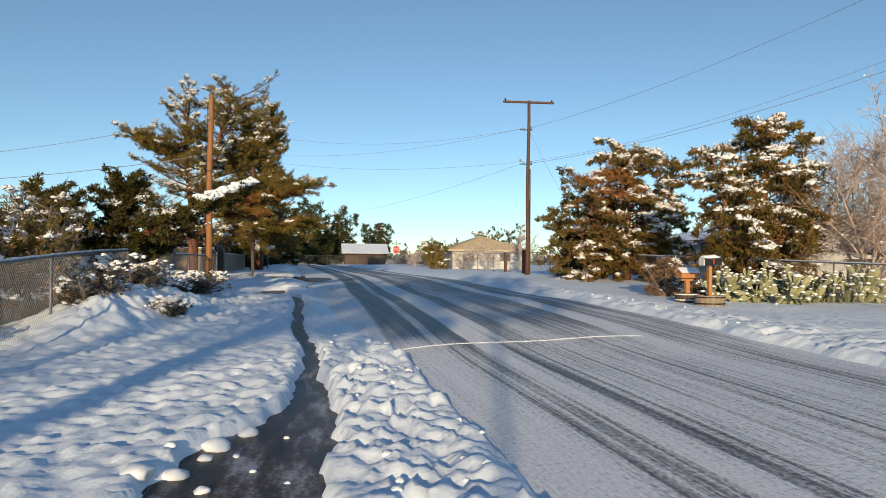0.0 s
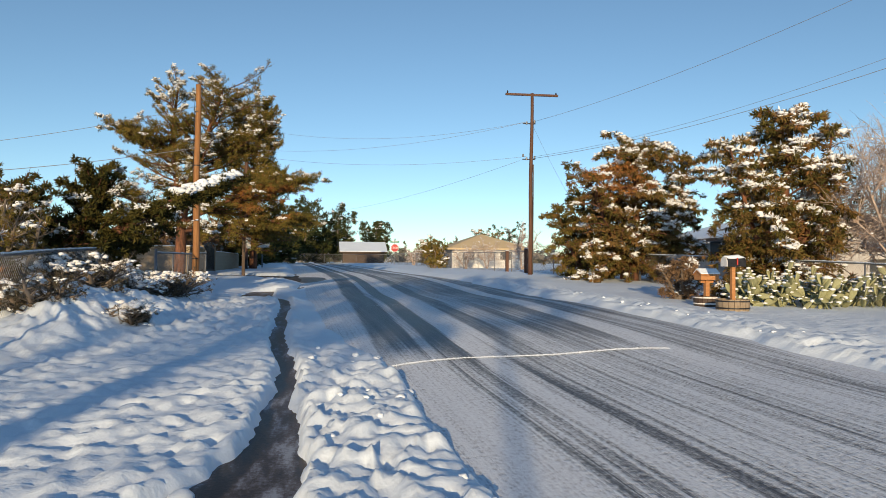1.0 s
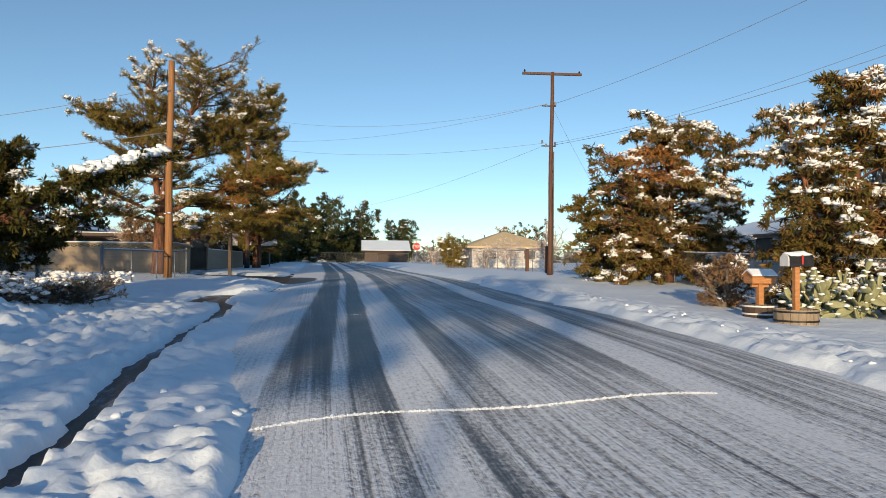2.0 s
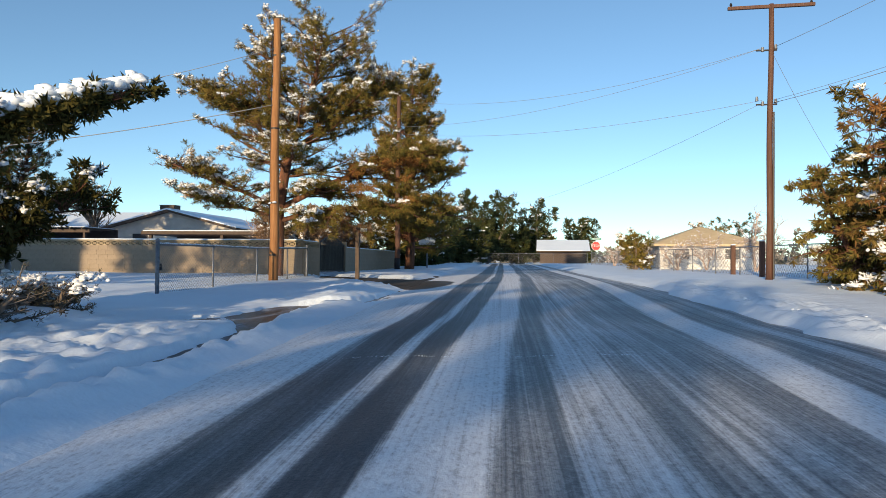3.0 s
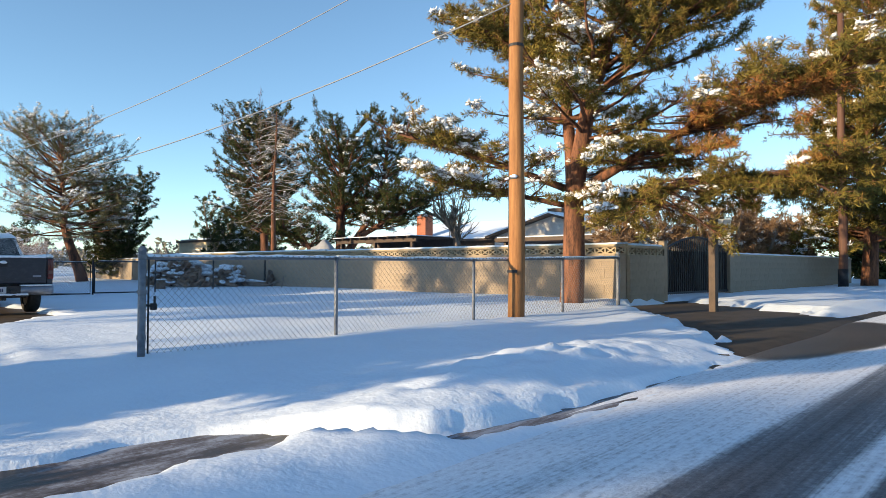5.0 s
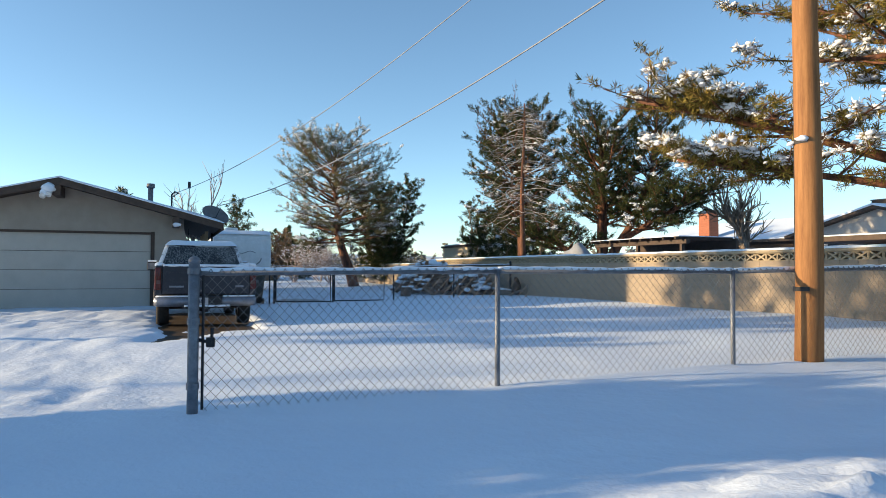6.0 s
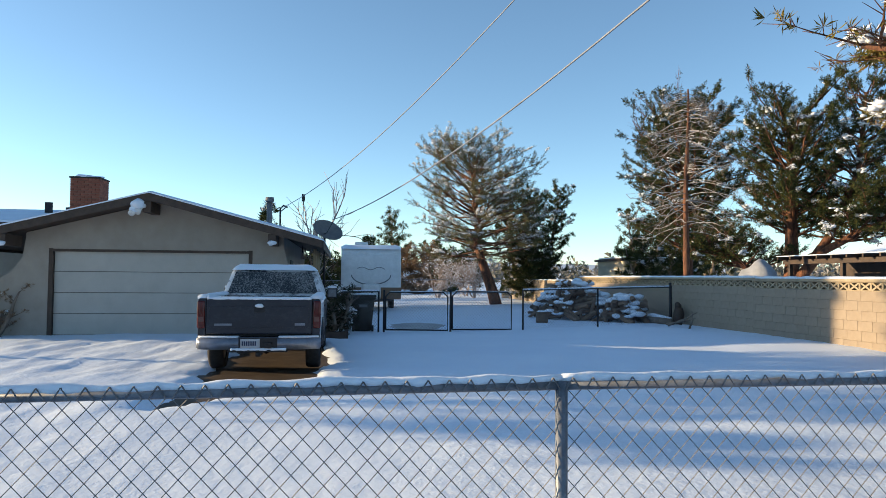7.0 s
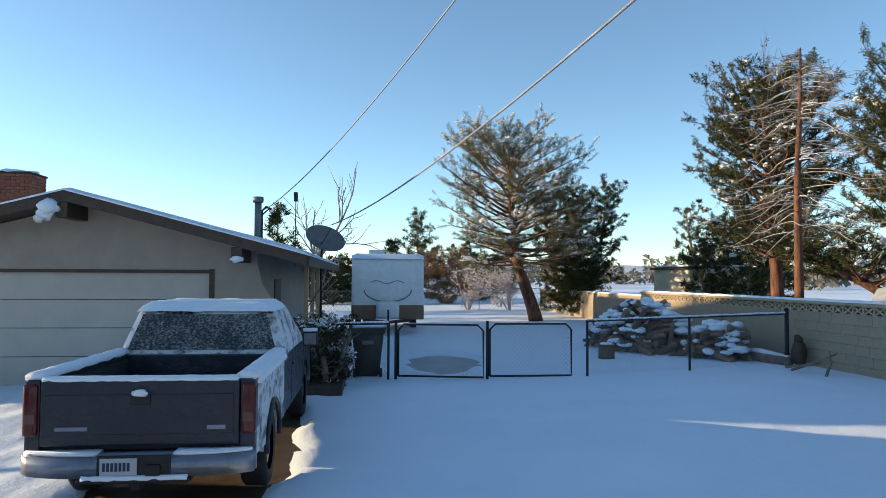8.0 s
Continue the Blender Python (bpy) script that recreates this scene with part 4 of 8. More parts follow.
        for i in range(n + 1):
            y = RIDGE_Y + (ye + s * 0.05 - RIDGE_Y) * i / n
            for j in range(mlen + 1):
                x = DEEP - 0.5 + (x1 + 0.07 - DEEP + 0.5) * j / mlen
                e = min(1.0, (n - i) / 1.5 + 0.25, (mlen - j) / 1.0 + 0.35)
                V.append((x, y, roof_z(y) + 0.015 + 0.075 * e + 0.02 * noise.noise((x * 0.8, y * 0.8, 0))))
        for i in range(n):
            for j in range(mlen):
                a = i * (mlen + 1) + j
                F.append((a, a + 1, a + mlen + 2, a + mlen + 1) if s < 0 else (a, a + mlen + 1, a + mlen + 2, a + 1))
        base = len(V)
        rim = [i * (mlen + 1) + mlen for i in range(n + 1)] + [n * (mlen + 1) + j for j in range(mlen, -1, -1)]
        for r_ in rim:
            V.append((V[r_][0], V[r_][1], roof_z(V[r_][1]) + 0.005))
        for k in range(len(rim) - 1):
            F.append((rim[k], rim[k + 1], base + k + 1, base + k) if s < 0 else (rim[k], base + k, base + k + 1, rim[k + 1]))
        mesh_np("roof_snow", V, F, ROOF_SNOW, ob, "smooth snow on the roof", smooth=True)
    # beam ends and lamps under the rake
    for y in (22.25, RIDGE_Y - 0.05, 28.72):
        zt = roof_z(y) - 0.19
        part("beam_end", box_bm(HX, x1 + 0.02, y - 0.1, y + 0.1, zt - 0.28, zt, 0.01), TRIM_DARK, ob)
    for y in (22.25, 28.72):
        bm = bmesh.new()
        rough_ball(bm, (x1 + 0.02, y, roof_z(y) - 0.42), 0.11, y, 0.6)
        part("snow", bm, SNOW_SOFT, ob, smooth=True)
    return ob


house()


def flood_light():
    y, z, x = RIDGE_Y - 0.22, 4.1, -20.22
    ob = thing("flood_light", pose(x, y, z), "twin flood lamp under the gable, capped with snow", "lamp")
    part("base", tube_bm([(-0.05, 0.1, 0.05), (0.03, 0.1, 0.05)], 0.06, 10), WHITE_PAINT, ob)
    for dy, dz in ((0.02, -0.06), (-0.12, -0.1)):
        part("head", tube_bm([(0.0, dy + 0.06, dz + 0.1), (0.08, dy, dz), (0.16, dy - 0.02, dz - 0.06)], [0.03, 0.06, 0.085], 10), WHITE_PAINT, ob, smooth=True)
    bm = bmesh.new()
    rough_ball(bm, (0.08, -0.02, 0.09), 0.17, 2.0, 0.75)
    rough_ball(bm, (0.05, -0.09, -0.06), 0.14, 6.0, 0.8)
    part("snow", bm, SNOW_SOFT, ob, "lump of snow", True)


flood_light()


def main_wing():
    """The higher part of the house behind the garage."""
    ob = thing("house_wing", pose(0, 0, 0), "main wing of the house with a shallow snowy roof", "house")
    part("wall", box_bm(-40, -25.5, 10.0, 22.2, 0.6, 3.35), HOUSE_WALL, ob)
    zt = lambda x: 4.62 - 0.16 * abs(x + 28.5)
    part("roof", prism_bm([(-28.5, 4.62), (-24.3, zt(-24.3)), (-24.3, zt(-24.3) - 0.15), (-28.5, 4.45), (-40.5, zt(-40.5) - 0.15), (-40.5, zt(-40.5))], 1, 9.0, 22.05), TRIM_DARK, ob)
    part("roof_snow", prism_bm([(-28.5, 4.71), (-24.25, zt(-24.25) + 0.07), (-24.25, zt(-24.25) + 0.01), (-28.5, 4.63), (-40.5, zt(-40.5) + 0.01), (-40.5, zt(-40.5) + 0.09)], 1, 8.95, 22.1), ROOF_SNOW, ob, "smooth snow on the roof")
    for x in (-27.2, -29.0):
        part("vent", tube_bm([(x, 20.6, 4.5), (x, 20.6, 4.85)], 0.13, 8), IRON, ob)
    part("porch_wall", box_bm(-25.45, -25.3, 15.0, 22.2, 0.6, 3.3), HOUSE_WALL, ob)
    return ob


main_wing()


def chimney():
    ob = thing("chimney", pose(-24.9, 22.68, 3.5), "square red brick chimney with a snowy cap", "chimney")
    w, h, rows = 0.42, 1.86, 24
    part("core", box_bm(-w + 0.012, w - 0.012, -w + 0.012, w - 0.012, -0.2, h), MORTAR, ob)
    me = {}
    bh = h / rows
    for r_ in range(rows):
        for face in range(4):
            n = 4
            step = 2 * w / n
            a0 = -w + (step / 2 if r_ % 2 else 0)
            spans = [(a0 + i * step, a0 + (i + 1) * step) for i in range(n if not r_ % 2 else n - 1)]
            if r_ % 2:
                spans = [(-w, -w + step / 2)] + spans + [(w - step / 2, w)]
            for a, b in spans:
                L_ = round(b - a, 3)
                if L_ not in me:
                    q = bpy.data.meshes.new("brick")
                    bm = box_bm(0.005, L_ - 0.005, -0.02, 0.012, 0.005, bh - 0.005)
                    bm.to_mesh(q)
                    bm.free()
                    q.materials.append(BRICK)
                    me[L_] = q
                if face < 2 or face == 3:
                    m = Matrix.Rotation(radians(90 * face), 4, "Z") @ Matrix.Translation((-b, w, r_ * bh))
                    link("brick", me[L_], ob, at=m)
    part("crown", box_bm(-w - 0.03, w + 0.03, -w - 0.03, w + 0.03, h, h + 0.05, 0.01), CONCRETE, ob)
    bm = bmesh.new()
    rough_ball(bm, (0, 0, h + 0.06), 0.42, 3.0, 0.22, 3)
    part("snow", bm, SNOW_SOFT, ob, "cap of snow", True)


chimney()


def roof_pipes():
    ob = thing("vent_pipe", pose(-28.0, 27.85, 3.85), "grey metal flue pipe with a cap on the roof", "flue")
    part("pipe", tube_bm([(0, 0, -0.1), (0, 0, 1.3)], 0.1, 12), GALV_DULL, ob, smooth=True)
    part("cap", tube_bm([(0, 0, 1.27), (0, 0, 1.32), (0, 0, 1.44)], [0.14, 0.16, 0.15], 12), GALV_DULL, ob, smooth=True)
    ob = thing("service_mast", pose(-23.9, 28.7, 2.6), "bent service mast with cable insulators at the eave", "mast")
    part("mast", tube_bm([(0, -0.1, 0.9), (0, -0.1, 1.9), (0, 0.0, 2.0), (0, 0.12, 1.94)], 0.028, 8), IRON, ob, smooth=True)
    part("arm", tube_bm([(0, -0.1, 1.8), (0.25, 0.1, 1.93)], 0.016, 6), IRON, ob)
    ob = thing("dish_antenna", pose(-24.57, 29.95, 2.4), "grey oval satellite dish on a bent mast at the eave", "satellite dish")
    part("mast", tube_bm([(0, 0.0, -1.55), (0, 0.0, 0.6), (-0.05, 0.0, 1.1), (-0.1, 0.0, 1.35)], 0.032, 8), IRON, ob, smooth=True)
    bm = bmesh.new()
    rings, n = 6, 24
    m = Matrix.Translation((0.05, 0.05, 1.43)) @ Matrix.Rotation(radians(38), 4, "Z") @ Matrix.Rotation(radians(52), 4, "Y")
    for side in (0, 1):
        prev = None
        for r_ in range(rings + 1):
            q = r_ / rings
            ring = [bm.verts.new(m @ Vector((0.42 * q * math.cos(2 * math.pi * k / n), 0.55 * q * math.sin(2 * math.pi * k / n), 0.13 * q * q - 0.012 * side))) for k in range(n)]
            if prev:
                for k in range(n):
                    f = (prev[k], prev[(k + 1) % n], ring[(k + 1) % n], ring[k])
                    bm.faces.new(f if not side else f[::-1])
            prev = ring
    bmesh.ops.remove_doubles(bm, verts=bm.verts[:], dist=0.002)
    part("dish", bm, plain("dish_grey", (0.10, 0.10, 0.105), (0.16, 0.16, 0.165), 6, 0.6), ob, smooth=True)
    part("feed_arm", tube_bm([m @ Vector((0.05, -0.1, -0.03)), m @ Vector((0.35, -0.35, 0.35)), m @ Vector((0.05, -0.1, 0.55))], 0.015, 6), IRON, ob)
    for dy in (-0.35, 0.3):
        part("stay", tube_bm([(0, 0, 0.3), (-0.45, dy, -0.2)], 0.014, 6), GALV_DULL, ob)
    ob = thing("small_antenna", pose(-25.6, 29.2, 3.5), "thin antenna rod with a small box on top", "antenna")
    part("rod", tube_bm([(0, 0, -0.3), (0, 0, 1.5)], 0.012, 6), IRON, ob)
    part("head", box_bm(-0.05, 0.05, -0.05, 0.05, 1.42, 1.66, 0.01), IRON, ob)
    ob = thing("porch_post", pose(-23.4, 29.7, 0.8), "pale wooden post and lattice under the side eave", "post")
    WOODY = plain("pale_porch_wood", (0.42, 0.30, 0.18), (0.58, 0.44, 0.28), 4, 0.7, 0, 0.3, 0.004, (6, 6, 0.6))
    for k in range(3):
        part("post", box_bm(-k * 1.7 - 0.05, -k * 1.7 + 0.05, -0.05, 0.05, 0, 2.45, 0.008), WOODY, ob)
    for k in range(9):
        part("slat", box_bm(-3.4, 0, -0.015, 0.015, 0.2 + k * 0.13, 0.24 + k * 0.13), WOODY, ob)


roof_pipes()

# ---- trees ----
def ico(sub):
    bm = bmesh.new()
    bmesh.ops.create_icosphere(bm, subdivisions=sub, radius=1)
    v = np.array([q.co[:] for q in bm.verts])
    f = np.array([[q.index for q in p.verts] for p in bm.faces])
    bm.free()
    return v, f


ICO1, ICO2 = ico(1), ico(2)


def unit(v):
    return v / (np.linalg.norm(v, axis=-1, keepdims=True) + 1e-9)


def tuft_arrays(r, pts, dirs, size, needles, spread, width):
    """Bursts of slim pointed blades, one burst a point: verts and triangles. The blades of a burst share their root."""
    n = len(pts)
    d = unit(dirs[:, None] * (1.0 - 0.5 * spread) + spread * r.normal(size=(n, needles, 3)))
    ln = size[:, None, None] * r.uniform(0.6, 1.25, (n, needles, 1))
    side = unit(np.cross(d, r.normal(size=(n, needles, 3))))
    tip = pts[:, None] + d * ln
    mid = pts[:, None] + d * ln * 0.55 + side * (2.4 * width * ln)
    v = np.concatenate([pts[:, None, :], np.stack([mid, tip], 2).reshape(n, needles * 2, 3)], 1)
    k = np.arange(needles) * 2 + 1
    q = np.stack([np.zeros(needles, int), k, k + 1], -1)
    base = (np.arange(n) * (1 + needles * 2))[:, None, None]
    return v.reshape(-1, 3), (base + q[None]).reshape(-1, 3)


def clumps(p, f, seed):
    """Noise through space, 0 to 1, that gathers foliage into clumps."""
    x, y, z = p[:, 0] * f, p[:, 1] * f, p[:, 2] * f
    return 0.5 * (fbm(x + 0.6 * z + seed, y - 0.5 * z, 2, seed) + fbm(z * 1.2 - 0.4 * x + 40, y * 0.6 + x + seed, 2, seed + 4))


def blob_arrays(r, pts, size, flat=0.55, ico_=ICO1):
    """Small uneven lumps: verts and triangles."""
    n = len(pts)
    tv, tf = ico_
    s = size[:, None, None] * r.uniform(0.7, 1.35, (n, 1, 3)) * np.array([1, 1, flat])
    a = r.uniform(0, 2 * np.pi, n)
    rot = np.zeros((n, 3, 3))
    rot[:, 0, 0], rot[:, 0, 1], rot[:, 1, 0], rot[:, 1, 1], rot[:, 2, 2] = np.cos(a), -np.sin(a), np.sin(a), np.cos(a), 1
    v = tv[None] * (1 + r.uniform(-0.22, 0.22, (n, len(tv), 1))) * s
    v = np.einsum("nij,nkj->nki", rot, v) + pts[:, None]
    f = tf[None] + (np.arange(n) * len(tv))[:, None, None]
    return v.reshape(-1, 3), f.reshape(-1, 3)


def grow(seed, trunk, radii, n, t0, length, elev, curve=0.0, twig=0.30, step=0.28, bias=(0, 0), wobble=0.25, t1=1.0, reach=0.25, gap=0.14):
    """A crown's skeleton. trunk: points; length(t), elev(t): a limb's length in metres and angle in degrees at t along the trunk.
    Returns tapered segments, and the twig points with their directions."""
    r = np.random.default_rng(seed)
    trunk = np.asarray(trunk, float)
    seg, tp, td = [], [], []
    cum = np.concatenate([[0], np.cumsum(np.linalg.norm(np.diff(trunk, axis=0), axis=1))])
    cum /= cum[-1]
    at = lambda t: np.array([np.interp(t, cum, trunk[:, k]) for k in range(3)])
    rad = lambda t: np.interp(t, cum, radii)
    for i in range(n):
        t = t0 + (t1 - t0) * ((i + r.uniform(0, 1)) / n)
        az = i * 2.399 + r.uniform(-0.5, 0.5)
        L_ = length(t) * r.uniform(0.65, 1.2)
        L_ *= 1 + bias[0] * math.cos(az) + bias[1] * math.sin(az)
        if L_ < 0.15:
            continue
        e = math.radians(elev(t) + r.uniform(-12, 12))
        p = at(t)
        ns = max(3, int(L_ / 0.45))
        r0 = min(rad(t) * 0.6, 0.018 + 0.018 * L_)
        h = az
        for k in range(ns):
            q = (k + 1) / ns
            h += r.normal() * wobble * 0.5
            e += math.radians(curve) / ns + r.normal() * wobble * 0.25
            d = np.array([math.cos(h) * math.cos(e), math.sin(h) * math.cos(e), math.sin(e)])
            p2 = p + d * L_ / ns
            seg.append((p, p2, r0 * (1 - 0.85 * k / ns), r0 * (1 - 0.85 * q)))
            if q > reach:
                m = max(1, int(L_ / ns / step + r.uniform(0, 1)))
                for j in range(m):
                    s = r.uniform(0, 1)
                    b = p + (p2 - p) * s
                    tl = twig * (0.5 + 0.9 * r.uniform()) * (1.15 - 0.5 * q) * min(1.6, 0.5 + L_ / 3)
                    sd = (1 if r.uniform() < 0.5 else -1) * r.uniform(0.5, 1.25)
                    dh, de = h + sd, e + r.uniform(-0.3, 0.5)
                    dd = np.array([math.cos(dh) * math.cos(de), math.sin(dh) * math.cos(de), math.sin(de)])
                    seg.append((b, b + dd * tl, 0.008, 0.003))
                    for c in range(max(2, int(tl / gap))):
                        tp.append(b + dd * tl * (0.25 + 0.75 * (c + r.uniform()) / max(2, int(tl / gap))))
                        td.append(dd)
            p = p2
        for c in range(3):
            tp.append(p + r.normal(size=3) * 0.06)
            td.append(d)
    return seg, np.array(tp), np.array(td)


def trunk_bm(pts, radii, sides=10):
    return tube_bm([tuple(p) for p in pts], list(radii), sides)


def seg_arrays(seg, sides=4):
    a = np.array([s[0] for s in seg])
    b = np.array([s[1] for s in seg])
    return tubes(a, b, np.array([s[2] for s in seg]), np.array([s[3] for s in seg]), sides)


def leafy_tree(name, base, label, category, trunks, crowns, leaf, bark, size=0.2, needles=9, spread=0.75, width=0.07, snow=0.25, snow_size=0.13, seed=1, group="", rust=None, gaps=0.40, clump=1.1, snow_flat=0.5, hang=0.35, coat=True, side=None, cell=0.30):
    """trunks: (points, radii) pairs from the base; crowns: for each, the arguments of grow(). gaps: share of the crown left open."""
    r = np.random.default_rng(seed)
    ob = thing(name, pose(*base), label, category, group)
    allp, alld, allseg = [], [], []
    for k, ((pts, radii), kw) in enumerate(zip(trunks, crowns)):
        part("trunk", trunk_bm(pts, radii), bark, ob, smooth=True)
        if kw:
            s, p, d = grow(seed * 31 + k, pts, radii, **kw)
            allseg += s
            allp.append(p)
            alld.append(d)
    v, q = seg_arrays(allseg, 3)
    mesh_np("branchwork", v, q, bark, ob, smooth=True, kind="stuff")
    p, d = np.concatenate(allp), np.concatenate(alld)
    if gaps:
        c = clumps(p, clump, seed)
        lim = np.quantile(c, gaps)
        keep = (c > lim) | (r.uniform(size=len(p)) < 0.12)
        p, d = p[keep], d[keep]
    up = d + np.array([0, 0, hang])
    pick = np.zeros(len(p), bool)
    if rust is not None:
        c, rr = rust
        pick = (np.linalg.norm((p - np.array(c)) / np.array(rr), axis=1) < 1) & (r.uniform(size=len(p)) < 0.6)
        if pick.any():
            v, q = tuft_arrays(r, p[pick], up[pick], size * r.uniform(0.7, 1.3, pick.sum()), needles, spread, width)
            mesh_np("browned_crown", v, q, RUST, ob, "browned dying needles")
    v, q = tuft_arrays(r, p[~pick], up[~pick], size * r.uniform(0.7, 1.3, (~pick).sum()), needles, spread, width)
    mesh_np("crown", v, q, leaf, ob)
    # snow lies in pads on the upper side of each layer of foliage
    ids = np.floor(p / np.array([cell, cell, cell * 2.0])).astype(int)
    _, inv = np.unique(ids, axis=0, return_inverse=True)
    inv = inv.ravel()
    top = np.full(inv.max() + 1, -1e9)
    np.maximum.at(top, inv, p[:, 2])
    patchy = ss(0.34, 0.62, clumps(p, 0.8, seed + 9)) * 2.0 * snow
    if side is not None:
        patchy = patchy * np.clip(1 + p @ np.array(side), 0.3, 3)
    luck = r.uniform(size=inv.max() + 1)[inv]
    patchy = np.where(np.bincount(inv)[inv] > 3, patchy, 0)
    on = (p[:, 2] > top[inv] - 0.35 * cell) & (luck < patchy)
    if on.any():
        sp = p[on] + np.array([0, 0, size * 0.3])
        many = np.repeat(sp, 3, axis=0)
        many = many + r.normal(size=many.shape) * snow_size * np.array([0.55, 0.55, 0.14])
        v, q = blob_arrays(r, many, snow_size * r.uniform(0.22, 0.62, len(many)), snow_flat)
        mesh_np("snow", v, q, SNOW_TREE, ob, "snow caught on the branches", smooth=True, kind="stuff")
        if coat:
            up2 = unit(up[on] + np.array([0, 0, 0.3]))
            v, q = tuft_arrays(r, sp, up2, size * r.uniform(0.6, 1.1, len(sp)), 12, 1.1, width * 1.2)
            mesh_np("snow_coat", v, q, SNOW_TREE, ob, "snow coating the outer sprays", kind="stuff")
    return ob


def line(*pts):
    """A smooth trunk line through the points."""
    P = np.array(pts, float)
    s = np.linspace(0, len(P) - 1, 4 * (len(P) - 1) + 1)
    return np.stack([np.interp(s, np.arange(len(P)), P[:, k]) for k in range(3)], -1) + 0.03 * np.sin(np.outer(s * 2.3, [1, 1.4, 0]))


def taper(pts, a, b):
    return np.linspace(a, b, len(pts))


def big_pine():
    t1 = line((0, 0, -0.1), (0.05, 0.0, 2.4), (0.45, 0.1, 4.6), (1.2, 0.2, 7.0), (1.9, 0.3, 9.3))
    t2 = line((0.05, 0.0, 2.5), (-0.25, 0.1, 4.8), (-0.35, 0.0, 7.2), (-0.15, -0.1, 9.4))
    t3 = line((0.15, 0.0, 2.6), (1.7, 0.5, 3.5), (3.6, 1.1, 4.3), (5.9, 1.8, 4.9))
    t4 = line((0.1, 0.0, 2.1), (1.6, -0.1, 2.5), (3.6, 0.6, 2.7), (6.0, 1.4, 2.8))
    t5 = line((-0.1, -0.1, 2.7), (-1.2, -1.5, 3.3), (-2.5, -3.2, 3.9))
    t6 = line((-0.2, 0.0, 5.2), (-1.3, -0.5, 6.2), (-2.6, -1.0, 7.0))
    t7 = line((-0.1, -0.1, 2.3), (-1.2, -1.2, 2.6), (-2.4, -2.4, 2.9))
    t8 = line((0.5, 0.1, 4.8), (2.2, 0.5, 6.1), (4.0, 1.2, 7.3))
    low = lambda a, b: dict(t0=0.25, length=lambda t: a - b * t, elev=lambda t: 4 + 16 * t, curve=4, step=0.075, twig=0.42, gap=0.075, reach=0.2)
    leafy_tree("pine_tree", (-6.0, 39.2, gl(-6, 39.2)), "tall forked pine with red bark and snow-dusted olive needles", "tree",
               [(t1, taper(t1, 0.29, 0.06)), (t2, taper(t2, 0.17, 0.04)), (t3, taper(t3, 0.12, 0.04)), (t4, taper(t4, 0.10, 0.04)), (t5, taper(t5, 0.09, 0.03)), (t6, taper(t6, 0.08, 0.03)), (t7, taper(t7, 0.07, 0.025)), (t8, taper(t8, 0.11, 0.03))],
               [dict(n=72, t0=0.40, length=lambda t: 2.6 - 1.3 * max(0, t - 0.5), elev=lambda t: 4 + 36 * (t - 0.35), curve=10, step=0.075, twig=0.5, gap=0.075, bias=(0.22, 0), reach=0.45),
                dict(n=58, t0=0.25, length=lambda t: 2.5 - 1.7 * t, elev=lambda t: 2 + 36 * t, curve=12, step=0.075, twig=0.45, gap=0.075, bias=(-0.3, -0.1), reach=0.4),
                dict(n=66, t0=0.15, length=lambda t: 2.1 - 0.7 * t, elev=lambda t: -4 + 25 * t, curve=-4, step=0.075, twig=0.5, gap=0.075, bias=(0.2, 0)),
                dict(n=60, t0=0.15, length=lambda t: 1.9 - 0.6 * t, elev=lambda t: -14 + 22 * t, curve=-14, step=0.075, twig=0.5, gap=0.075, bias=(0.2, 0)),
                dict(n=42, **low(1.6, 0.7)), dict(n=46, **low(1.7, 0.6)), dict(n=34, **low(1.4, 0.6)),
                dict(n=48, t0=0.3, length=lambda t: 2.0 - 0.7 * t, elev=lambda t: 0 + 30 * t, curve=6, step=0.075, twig=0.5, gap=0.075, bias=(0.1, 0))],
               NEEDLES, BARK, size=0.125, needles=13, spread=1.05, width=0.05, snow=0.36, snow_size=0.11, seed=3, side=(-0.12, -0.06, 0), group="pine trees", rust=((4.2, 1.0, 3.7), (2.2, 2.0, 1.0)), gaps=0.16, clump=1.0)


def street_conifer():
    t = line((0, 0, -0.1), (0.1, 0, 3.5), (0.0, 0.1, 7), (0.1, 0, 11.6))
    leafy_tree("pine_tree", (-4.3, 57.5, gl(-5, 58)), "tall dense dark-green conifer beside the street wall", "tree",
               [(t, taper(t, 0.32, 0.04))],
               [dict(n=190, t0=0.13, length=lambda t: 3.9 - 2.9 * max(0, t - 0.25) if t > 0.25 else 3.4, elev=lambda t: -6 + 42 * t, curve=8, step=0.12, twig=0.6, reach=0.35, gap=0.11)],
               NEEDLES, BARK, size=0.20, needles=13, spread=1.05, width=0.06, snow=0.14, snow_size=0.14, gaps=0.22, clump=0.8, seed=5, group="pine trees")


